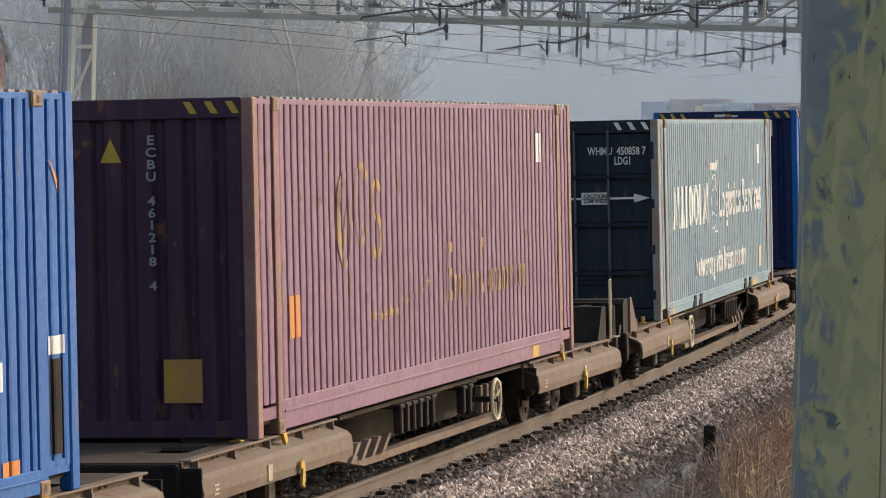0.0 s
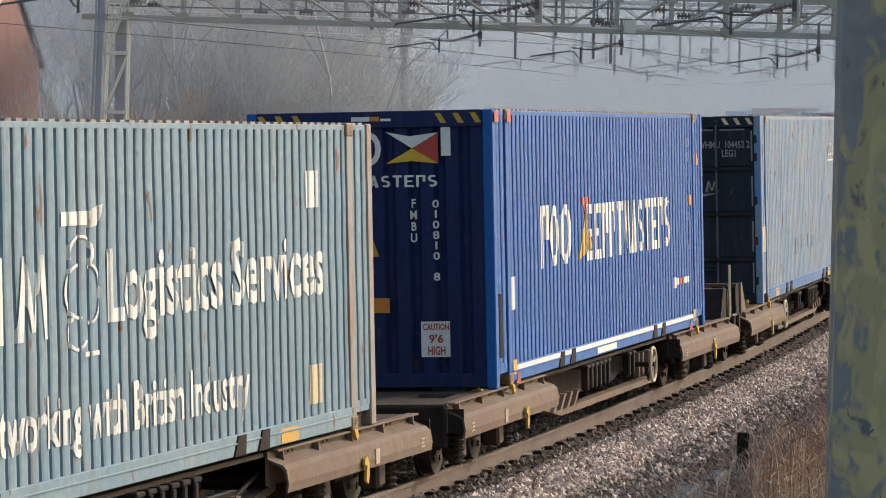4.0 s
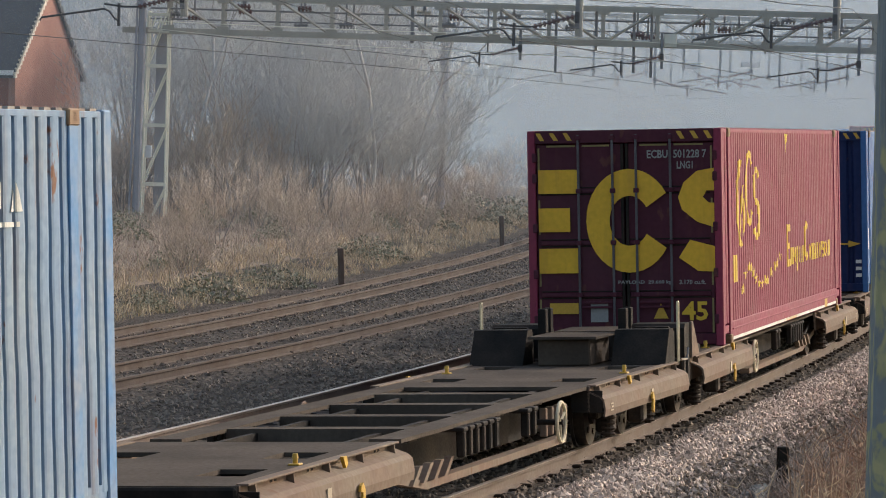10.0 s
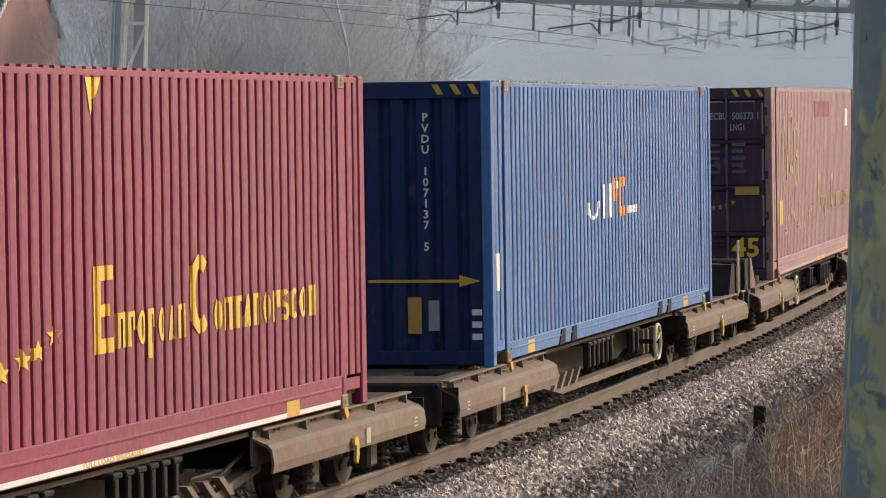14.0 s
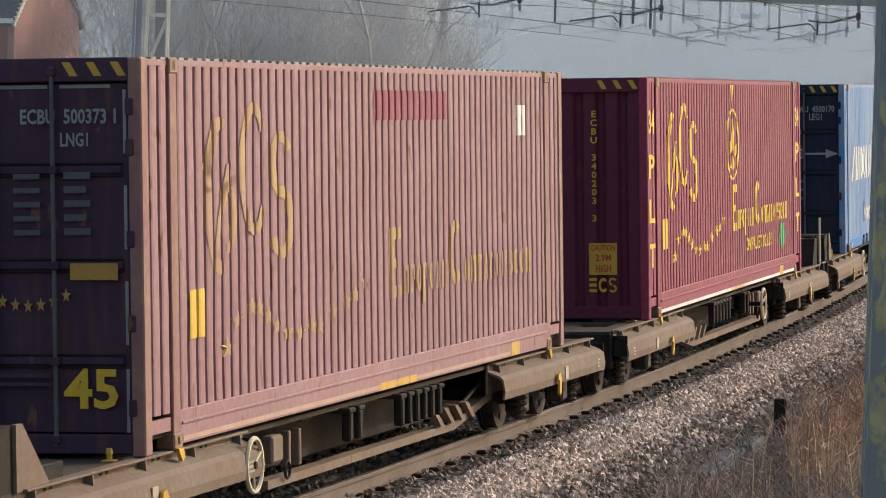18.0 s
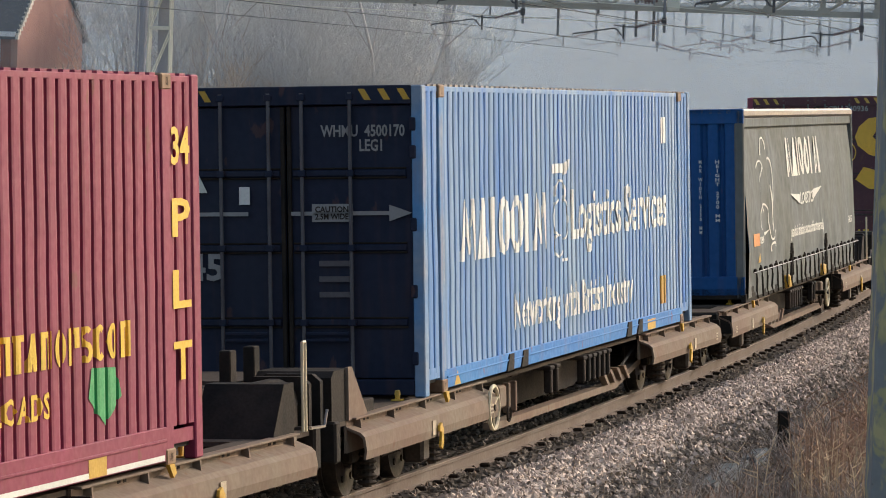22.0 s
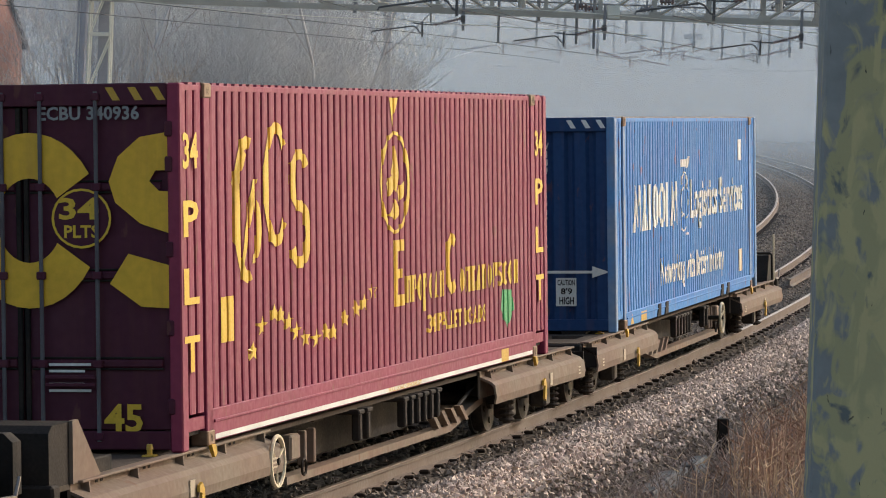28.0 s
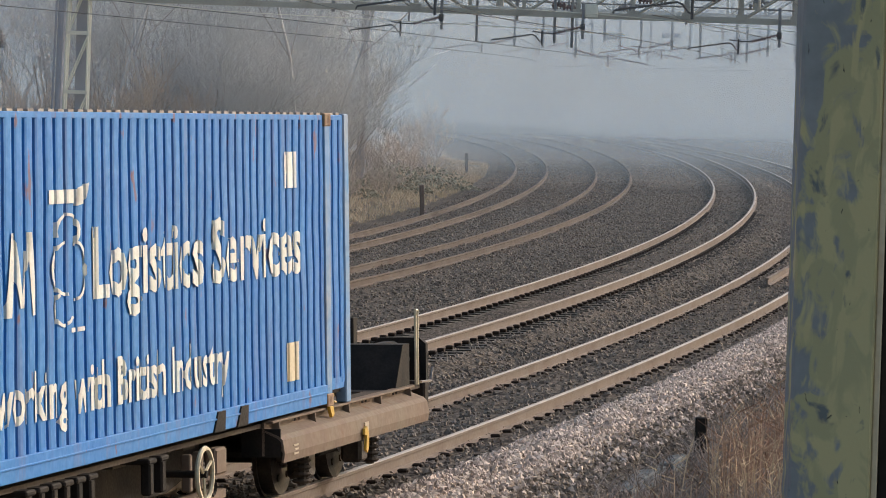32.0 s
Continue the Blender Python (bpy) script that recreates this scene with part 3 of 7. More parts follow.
near_gantry = gantry("gantry", -13.02, 19.5, 137.0, 6.69, 0.0065, 0.9, True, "dull grey steel truss gantry spanning four tracks")
tower(near_gantry, -13.02, 0.68, -0.15, 7.35)
part("mast", rod(B(), (-13.33, -0.35, -0.6), (-13.16, -0.35, 10.5), 0.13, 10), PANEL_GREY, near_gantry, "blue-grey tubular mast")
part("cable_pipe", rod(B(), (-13.56, -0.42, -0.6), (-13.34, -0.42, 9.5), 0.04, 6), PANEL_GREY, near_gantry)
for x, z in ((-0.28, 6.36), (4.55, 6.17), (11.27, 6.08)):
    registration_arm(near_gantry, x, z, 1.0, 1, -0.22, 7.0)
for x, z in ((1.64, 7.47), (10.4, 7.58), (-11.85, 7.85)):
    registration_arm(near_gantry, x, z, 1.55, 1, -0.5, z + 2.0, 1.5)
    part("support_pole", rod(B(), (x + 0.06, -0.3, z - 0.68), (x + 0.06, -0.3, z + 2.2), 0.13, 10), GANTRY, near_gantry, "stout steel support tube")
for x, z0, w in ((-1.4, 6.2, 0.03), (0.93, 5.55, 0.045), (2.3, 6.35, 0.05), (3.6, 5.6, 0.05), (4.2, 5.45, 0.05), (-4.0, 6.45, 0.06), (8.1, 6.35, 0.04)):
    part("drop_post", box(B(), x - w, x + w, 0.2, 0.28, z0, 7.9, 0.008), GANTRYD, near_gantry)
part("clamp_plate", box(B(), 4.62, 5.05, -0.16, -0.1, 6.5, 6.95, 0.01), PALE_STEEL, near_gantry, "pale bolted clamp plate")
part("feed_wire", tube([(-13.0, -0.2, 7.0), (-6.0, -0.2, 6.85), (0.0, -0.2, 6.8), (5.0, -0.2, 6.62), (12.0, -0.2, 6.2)], 0.014), PALE_STEEL, near_gantry)
part("feed_wire", tube([(-13.0, -0.3, 6.75), (-8.0, -0.3, 6.35), (0.0, -0.3, 6.15), (6.0, -0.3, 5.95)], 0.012), PALE_STEEL, near_gantry)
mid_gantry = gantry("gantry", -15.0, 24.0, 196.0, 8.15, 0.004, 8.0, False, "hazy truss gantry farther along the line")
for x, z, f in ((3.2, 6.35, 1), (6.2, 5.85, -1), (10.9, 6.35, 1), (15.6, 6.2, 1), (17.0, 5.75, -1), (22.0, 6.1, 1)):
    registration_arm(mid_gantry, x, z + 0.3, 1.15, f, 0.0, 8.5, 1.2)
for x, z0 in ((4.6, 6.2), (7.6, 6.6), (9.4, 6.4), (12.3, 5.9), (14.6, 5.75), (14.1, 6.1), (18.6, 6.3), (19.9, 5.8)):
    part("drop_post", box(B(), x - 0.06, x + 0.06, 0.2, 0.3, z0, 8.2, 0.01), GANTRYD, mid_gantry)
far_gantry = gantry("gantry", -16.0, 34.0, 258.0, 9.6, 0.003, 10.0, False, "truss gantry far along the line, lost in haze")
for x, z, f in ((-1.0, 6.6, 1), (7.6, 6.3, 1), (11.0, 6.2, -1), (15.5, 6.3, 1), (20.0, 6.2, 1), (24.5, 6.1, -1), (29.0, 6.2, 1)):
    registration_arm(far_gantry, x, z + 1.1, 1.3, f, 0.0, 9.8, 1.5)
for i, x in enumerate((5.6, 9.2, 13.0, 17.6, 18.6, 22.3, 26.8)):
    part("drop_post", box(B(), x - 0.08, x + 0.08, 0.2, 0.3, 6.4 + 0.3 * (i % 3), 9.8, 0.01), GANTRYD, far_gantry)
    part("tension_weight", box(B(), x + 0.7, x + 1.9, 0.1, 0.4, 7.9 - 0.2 * (i % 2), 8.25 - 0.2 * (i % 2), 0.05), PANEL_GREY, far_gantry, "stack of grey tension weights")
far_mast = tagged(new("line_mast"), "tall grey mast lost in mist", "mast")
far_mast.location = (-3.35, 158.0, 0)
part("shaft", rod(B(), (0, 0, -0.3), (0.1, 0, 10.0), 0.19, 10), PANEL_GREY, far_mast)
part("foot", box(B(), -0.4, 0.4, -0.4, 0.4, -0.6, 0.1, 0.03), SLEEPER, far_mast)
part("stay", rod(B(), (0.15, 0, 6.6), (0.9, 0, 8.6), 0.05, 6), PANEL_GREY, far_mast)

for key in "DCBA":
    w = tagged(new("catenary"), "thin contact and catenary wires above a track", "overhead wire", "overhead wires")
    for hz, sag in ((4.9, 0.0), (6.1, 0.55)):
        pts = []
        for s in np.arange(40, 330, 7.0):
            u = (s % 60) / 60
            pts.append(at(s, lat_of(key, s) + 0.2 * math.sin(s / 20), hz - sag * 4 * u * (1 - u)))
        part("wire", tube(pts, 0.007, 4), WIRE, w)

# ---------- near post ----------
post = tagged(new("platform_post"), "mossy green and grey painted steel post", "post")
post.location = (1.187, 12.0, -0.7)
pb = box(B(), -0.128, 0.118, 0, 0.22, 0, 6.5, 0.008)
part("shaft", pb, POSTM, post)
part("edge_strip", box(B(), 0.121, 0.142, 0.03, 0.2, 0, 6.5, 0.004), CREAM, post, "thin cream painted edge strip")
part("side_panel", box(B(), 0.146, 0.9, 0.06, 0.16, 0, 4.05, 0.004), DARK, post, "dark lower panel")
part("upper_board", box(B(), 0.146, 0.9, 0.05, 0.16, 4.056, 6.5, 0.004), CREAM, post, "cream upper board")
part("base_plate", box(B(), -0.25, 0.25, -0.12, 0.34, -0.1, 0.02, 0.01), DARK, post)
stub = tagged(new("marker_stub", mesh_of("marker_stub", box(B(), -0.07, 0.07, -0.07, 0.07, -0.6, 0.42, 0.015), DARK)), "short dark timber marker stump in dead weeds", "post")
stub.location = (3.12, 47.4, -0.52)
stub.rotation_euler = (0, radians(1), 0)


# ---------- house beyond the bank ----------
def house():
    h = tagged(new("house"), "orange-red brick house end with a dark tiled roof", "house")
    h.matrix_basis = pose(-18.6, 145.0, 0.2, 0, 0, -11.5)      # local x along the front to the left is negative, y along the gable
    D, Wd, EV, AP = 7.6, 9.0, 5.12, 8.35
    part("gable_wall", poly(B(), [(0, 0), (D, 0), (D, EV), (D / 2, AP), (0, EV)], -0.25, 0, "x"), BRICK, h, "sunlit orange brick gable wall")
    part("front_wall", box(B(), -Wd, -0.25, 0, 0.25, 0, EV), BRICK_SHADED, h)
    part("rear_wall", box(B(), -Wd, -0.25, D - 0.25, D, 0, EV), BRICK_SHADED, h)
    for sgn in (0, 1):
        y0, y1 = (-0.35, D / 2) if sgn == 0 else (D + 0.35, D / 2)
        z0 = EV - 0.3
        rf = poly(B(), [(y0, z0), (y1, AP + 0.02), (y1, AP + 0.18), (y0, z0 + 0.16)], -Wd, 0.06, "x")
        part("roof_slope", rf, SLATE, h, "dark grey tiled roof slope")
        vb = B()
        for i in range(22):
            u = i / 22
            yy, zz = y0 + (y1 - y0) * u, z0 + (AP - z0) * u
            box(vb, 0.03, 0.13, min(yy, yy + (y1 - y0) / 24), max(yy, yy + (y1 - y0) / 24), zz, zz + 0.22)
        part("verge_tiles", vb, FENCE if sgn == 0 else SLATE, h)
    part("gutter_board", box(B(), -Wd, 0.02, -0.4, -0.24, EV - 0.2, EV - 0.02), PVC, h, "white eaves board")
    for wx in (-1.75, -4.6):
        w = part("window", box(B(), wx, wx + 1.1, -0.04, 0.05, EV - 1.5, EV - 0.28, 0.02), PVC, h, "white framed upstairs window")
        part("pane", box(B(), wx + 0.09, wx + 0.5, -0.05, -0.03, EV - 1.4, EV - 0.38), GLASS, w)
        part("pane", box(B(), wx + 0.6, wx + 1.01, -0.05, -0.03, EV - 1.4, EV - 0.38), GLASS, w)
    pr = poly(B(), [(-2.6, 2.3), (-1.5, 3.25), (-0.4, 2.3), (-0.5, 2.18), (-1.5, 3.05), (-2.5, 2.18)], -1.3, 0.0, "y")
    part("porch_roof", pr, SLATE, h, "small pitched porch roof")
    part("porch_post", box(B(), -0.62, -0.5, -1.25, -1.13, 0, 2.3), PVC, h)
    return h


house()
fence = tagged(new("garden_fence"), "weathered timber panel fence beside the house", "fence")
fence.matrix_basis = pose(-18.6, 139.6, 0.3, 0, 0, 52)
for i in range(3):
    z = -0.12 * i
    p = part("fence_panel", box(B(), i * 1.55 + 0.08, i * 1.55 + 1.47, 0, 0.05, 0.1, 1.75 + z), FENCE, fence)
    part("fence_post", box(B(), i * 1.55 - 0.07, i * 1.55 + 0.07, -0.05, 0.09, -0.3, 2.0 + z), FENCE, fence)
    for zz in (0.35, 1.0, 1.6):
        part("fence_rail", box(B(), i * 1.55 + 0.08, i * 1.55 + 1.47, -0.035, -0.003, zz, zz + 0.09), FENCE, p)


# ---------- trees and scrub ----------
def branch_net(seed, stems, height, spread, levels, kids, thin, droop=0.0):
    """Tapered limbs as (start, end, radius, radius, level), forking upward from a stool of stems."""
    r = random.Random(seed)
    out = []

    def grow(p, d, length, rad, lev):
        n = 3
        for k in range(n):
            d = (d + Vector((r.gauss(0, 0.13), r.gauss(0, 0.13), r.gauss(0.05, 0.09) - droop * lev))).normalized()
            q = p + d * length / n
            r2 = rad * 0.82
            out.append((p, q, rad, r2, lev))
            if lev < levels:
                for _ in range(kids if k else max(1, kids - 1)):
                    side = Vector((r.gauss(0, 1), r.gauss(0, 1), r.uniform(-0.1, 0.8))).normalized()
                    grow(q, (d * 0.75 + side * 0.62).normalized(), length * r.uniform(0.42, 0.68), max(thin, r2 * 0.4), lev + 1)
            p, rad = q, max(thin, r2)

    for i in range(stems):
        a = 2 * math.pi * i / stems + r.uniform(-0.5, 0.5)
        lean = spread * r.uniform(0.3, 1.0)
        grow(Vector((math.cos(a) * 0.25, math.sin(a) * 0.25, -0.2)), Vector((math.cos(a) * lean, math.sin(a) * lean, 1)).normalized(), height * r.uniform(0.6, 0.85), 0.0085 * height, 0)
    return out


def limb_mesh(name, segs, material, n=3):
    vs, fs = [], []
    for p, q, r0, r1, lev in segs:
        d = (q - p).normalized()
        u = d.orthogonal().normalized()
        w = d.cross(u)
        k = len(vs)
        for c, rad in ((p, r0), (q, r1)):
            for j in range(n):
                a = 2 * math.pi * j / n
                vs.append(c + u * (math.cos(a) * rad) + w * (math.sin(a) * rad))
        fs += [(k + j, k + (j + 1) % n, k + n + (j + 1) % n, k + n + j) for j in range(n)]
    me = bpy.data.meshes.new(name)
    me.from_pydata([tuple(v) for v in vs], [], fs)
    me.materials.append(material)
    return me


def tree_thing(kind, label, cat, segs, bark, twig):
    t = tagged(new(kind), label, cat, "bare trees on the bank")
    tr = new("trunk", limb_mesh("trunk", [s for s in segs if s[4] == 0], bark, 6))
    lb = new("limbs", limb_mesh("limbs", [s for s in segs if s[4] == 1], LIMB, 4))
    cr = new("crown", limb_mesh("crown", [s for s in segs if s[4] > 1], twig))
    tr.parent = lb.parent = cr.parent = t
    tagged(lb, kind="stuff")
    return t


TREES = [
    tree_thing("bare_tree", "leafless multi-stemmed grey-brown tree in mist", "tree", branch_net(11, 4, 9.0, 0.34, 3, 2, 0.009), LIMB, TWIG),
    tree_thing("bare_tree", "leafless spreading grey-brown tree on the bank", "tree", branch_net(23, 5, 8.0, 0.45, 4, 2, 0.006), LIMB, TWIG),
    tree_thing("birch", "slim leafless birch with a pale trunk", "tree", branch_net(31, 1, 12.0, 0.1, 3, 3, 0.007, 0.02), BIRCH, TWIG),
]
SHRUBS = [
    tree_thing("bare_shrub", "leafless reddish-brown thicket on the bank", "shrub", branch_net(41, 9, 3.2, 0.85, 3, 2, 0.008), LIMB, THICKET),
    tree_thing("bare_shrub", "low tangled leafless shrub beside the line", "shrub", branch_net(47, 9, 2.3, 0.95, 3, 2, 0.008), LIMB, THICKET),
    tree_thing("bare_shrub", "large dome of fine leafless grey-brown twigs", "shrub", branch_net(53, 9, 4.3, 0.62, 4, 2, 0.006), LIMB, TWIG),
]


def terrain(x, y):
    """Height of the bed or verge under a point of the plan."""
    i = int(np.argmin((_x - x) ** 2 + (_y - y) ** 2))
    la = (x - _x[i]) * math.cos(_th[i]) - (y - _y[i]) * math.sin(_th[i])
    return float(_z[i]) + bed_z(la)


def plant(src, x, y, turn, size, first=[]):
    m = pose(x, y, terrain(x, y) - 0.05, 0, 0, turn) @ Matrix.Diagonal((size, size, size, 1))
    if src not in first:
        first.append(src)
        src.matrix_basis = m
    else:
        place_copy(src, m)


def place_copy(src, m):
    made = src.copy()
    scene.collection.objects.link(made)
    made.matrix_basis = m
    for ch in src.children:
        k = ch.copy()
        scene.collection.objects.link(k)
        k.parent = made
    return made


rt = random.Random(5)
for x, y, k, size in ((-12.2, 156, 1, 1.0), (-8.8, 154, 1, 1.1), (-6.0, 157, 1, 1.0), (-10.5, 168, 0, 1.15), (-15.6, 172, 1, 1.2), (-6.6, 170, 0, 1.0), (-13.4, 160, 2, 0.95),
                      (-7.4, 147, 1, 0.8), (-10.6, 149, 1, 0.85), (-4.6, 152, 1, 0.75), (-12.9, 147, 1, 0.7), (-17.6, 178, 1, 1.1), (-9.2, 178, 1, 1.3), (-20.5, 184, 1, 1.2), (-13.0, 190, 1, 1.4), (-7.0, 192, 1, 1.2), (-15.0, 150, 1, 0.75)):
    plant(TREES[k], x, y, rt.uniform(0, 360), size)
for x, y, k, size in ((-15.6, 141, 0, 0.85), (-16.6, 140, 0, 0.75), (-14.2, 142, 0, 0.8), (-11.0, 141, 0, 1.0), (-10.2, 142, 0, 0.95), (-12.1, 143, 0, 0.8),
                      (-8.0, 143, 2, 1.0), (-6.9, 145, 2, 0.9), (-8.9, 147, 2, 1.05), (-5.2, 146, 2, 0.85), (-3.9, 149, 2, 0.8), (-6.0, 152, 2, 1.1), (-10.4, 150, 2, 1.0),
                      (-9.0, 133, 1, 0.5), (-7.6, 130, 1, 0.45), (-4.9, 138, 1, 0.55), (-19.5, 140, 1, 0.6), (-1.8, 168, 1, 0.8), (-0.8, 178, 0, 0.7)):
    plant(SHRUBS[k], x, y, rt.uniform(0, 360), size)


# slim white birch stems in front of the thicket
STEM = tree_thing("birch", "slim white birch stem in the thicket", "tree", branch_net(61, 1, 9.5, 0.05, 2, 2, 0.006, 0.02), BIRCH, TWIG)
for x, y, turn, size in ((-12.1, 143, 0, 1.0), (-10.7, 145, 80, 0.95), (-9.8, 142, 160, 0.6), (-5.3, 144, 200, 1.0), (-4.4, 147, 300, 1.05), (-7.9, 149, 30, 1.1)):
    plant(STEM, x, y, turn, size)


# low bramble clumps of small leaves
def bramble(seed, w, h):
    r = random.Random(seed)
    vs, fs = [], []
    for i in range(900):
        a, q = r.uniform(0, 6.28), r.random() ** 0.6
        p = Vector((math.cos(a) * w * q, math.sin(a) * w * q, h * (1 - q * q) * r.uniform(0.1, 1.0)))
        s = r.uniform(0.025, 0.06)
        e = Euler((r.uniform(-1.2, 1.2), r.uniform(-1.2, 1.2), a)).to_matrix()
        k = len(vs)
        vs += [p + e @ Vector(q2) * s for q2 in ((-1, -0.5, 0), (0.2, -0.75, 0.2), (1.2, 0, 0), (0.2, 0.75, 0.2), (-1, 0.5, 0))]
        fs.append((k, k + 1, k + 2, k + 3, k + 4))
    me = bpy.data.meshes.new("bramble")
    me.from_pydata([tuple(v) for v in vs], [], fs)
    me.materials.append(BRAMBLE)
    return me


BR = [bramble(3, 1.3, 1.0), bramble(4, 1.7, 0.8)]
for i, (x, y, size) in enumerate(((-7.6, 122, 0.6), (-9.4, 112, 0.55), (-10.9, 96, 0.6), (-5.0, 134, 0.8), (-12.5, 126, 0.7), (-4.2, 140, 1.2), (-8.3, 135, 1.2), (-12.2, 117, 0.9), (-2.0, 150, 1.2), (-0.6, 160, 1.2), (-10.6, 130, 0.9), (-9.2, 74.6, 0.62), (-7.0, 89.2, 0.75), (-4.6, 114.8, 0.85), (-7.9, 84.2, 0.5), (-6.1, 96.9, 0.7), (-8.6, 99, 0.7))):
    b = tagged(new("bramble", BR[i % 2]), "low dull green bramble clump in dry grass", "bramble", "brambles")
    b.matrix_basis = pose(x, y, terrain(x, y) - 0.05, 0, 0, 70 * i) @ Matrix.Diagonal((size, size, size, 1))


for s, la, size in ((74, -16.4, 0.42), (78, -17.6, 0.5), (86, -15.6, 0.4), (91, -17.0, 0.55), (97, -16.0, 0.42), (104, -17.4, 0.5), (112, -16.2, 0.45), (119, -18.0, 0.5), (124, -16.0, 0.4), (131, -17.5, 0.5), (138, -16.5, 0.5), (95, -20.0, 0.6), (108, -21.0, 0.6), (67, -18.5, 0.45)):
    p = at(s, la)
    plant(SHRUBS[1 if size < 0.5 else 0], p[0], p[1], rt.uniform(0, 360), size)


def blades(name, pts, hmin, hmax, width, lean, material, label, twigs=0):
    """Grass blades or stems: a thin bent strip at each place (x, y, z)."""
    vs, fs = [], []
    for x, y, z in pts:
        h = rng.uniform(hmin, hmax)
        a = rng.uniform(0, 6.28)
        dx, dy = math.cos(a) * width, math.sin(a) * width
        b, l = rng.uniform(0, 6.28), rng.uniform(0.1, 1.0) * lean * h
        lx, ly = math.cos(b) * l, math.sin(b) * l
        k = len(vs)
        vs += [(x - dx, y - dy, z), (x + dx, y + dy, z), (x + lx * 0.4 + dx * 0.8, y + ly * 0.4 + dy * 0.8, z + h * 0.6), (x + lx * 0.4 - dx * 0.8, y + ly * 0.4 - dy * 0.8, z + h * 0.6), (x + lx, y + ly, z + h)]
        fs += [(k, k + 1, k + 2, k + 3), (k + 3, k + 2, k + 4)]
        for q in range(twigs):
            u, c, g = rng.uniform(0.3, 0.9), rng.uniform(0, 6.28), rng.uniform(0.12, 0.3) * h
            px, py, pz = x + lx * 0.7 * u, y + ly * 0.7 * u, z + h * u
            k = len(vs)
            vs += [(px, py, pz - width), (px, py, pz + width), (px + math.cos(c) * g, py + math.sin(c) * g, pz + g * rng.uniform(0.2, 1.2))]
            fs.append((k, k + 1, k + 2))
    return tagged(raw(name, vs, fs, material), label, "grass", kind="stuff")


def strew(n, s0, s1, l0, l1, power=1.0, clump=0.0):
    out = []
    while len(out) < n:
        s, la = s0 + (s1 - s0) * rng.random() ** power, rng.uniform(l0, l1)
        if clump and noise.noise((s * 0.45, la * 0.9, 2.0)) < clump - 1:
            continue
        out.append(at(s, la, bed_z(la) - 0.02))
    return out


blades("dry_grass", strew(30000, 36, 190, -18.6, -14.3, 1.1, 0.86), 0.08, 0.3, 0.008, 1.4, STRAW, "tawny dead grass along the bank")
blades("brown_grass", strew(30000, 50, 190, -30, -16.4, 1.0, 0.95), 0.1, 0.34, 0.008, 1.4, BROWN_GRASS, "brown dead grass higher up the bank")
blades("dead_weeds", strew(9000, 60, 170, -34, -16.5, 1.0, 0.8), 0.2, 0.65, 0.008, 1.0, THICKET, "reddish dead weed stems on the bank")
blades("green_weeds", strew(1100, 45, 170, -20, -14.4, 1.0, 0.62), 0.1, 0.4, 0.014, 1.0, BRAMBLE, "grey-green weeds at the foot of the bank")
blades("dry_reeds", strew(4300, 25, 62, 3.2, 6.6, 1.0, 0.8), 0.35, 1.25, 0.009, 0.28, REED, "tall dry reddish-brown reed stems", 4)
blades("pale_weeds", strew(6500, 13, 42, 2.5, 5.2, 1.0, 0.7), 0.1, 0.5, 0.006, 1.6, FROST, "tangled frosty grey weed stems", 2)
blades("pale_reeds", strew(1300, 22, 62, 3.0, 6.6, 1.0, 0.8), 0.3, 1.15, 0.007, 0.32, STRAW, "pale bleached reed stems", 4)
blades("reed_litter", strew(7000, 15, 62, 2.7, 6.0), 0.12, 0.45, 0.006, 1.1, REED, "brown litter of dead stalks")
for x, y, la in ((-4.3, 94.8, 0), (1.0, 186.0, 0), (-0.7, 128.5, 0)):
    p = tagged(new("marker_post", mesh_of("marker_post", box(B(), -0.06, 0.06, -0.06, 0.06, -0.2, 1.0, 0.01), MARKER)), "thin weathered lineside marker post", "post", "lineside posts")
    p.matrix_basis = pose(x, y, terrain(x, y), 3, -4, 20)
slab = tagged(new("cable_trough_lid", mesh_of("cable_trough_lid", box(B(), -0.2, 0.2, -0.47, 0.47, -0.12, 0.05, 0.015), TROUGH)), "flat frosty grey concrete trough lid among weeds", "trough lid", "trough lids")
slab.matrix_basis = pose(1.98, 42.9, -0.56, 3, -5, -11)
for k, (dx, dz, ry, rz) in enumerate(((0.02, 0.03, -8, -14), (-0.03, -0.02, -3, -9), (0.03, 0.02, -10, -13))):
    place_copy(slab, pose(2.17 + 0.2 * k + dx, 43.9 + k, -0.56 + dz, 2, ry, rz))
blk = tagged(new("spare_rail", mesh_of("spare_rail", poly(B(), [(-0.07, 0), (0.07, 0), (0.07, 0.02), (0.02, 0.04), (0.02, 0.12), (0.036, 0.13), (0.036, 0.16), (-0.036, 0.16), (-0.036, 0.13), (-0.02, 0.12), (-0.02, 0.04), (-0.07, 0.02)], 0, 9.0, "x"), RAIL)), "loose rusty rail lying between the running rails", "rail")
blk.matrix_basis = Matrix.Translation(at(63.5, -0.1, -0.13)) @ Matrix.Rotation(math.pi / 2 - heading(66), 4, "Z")


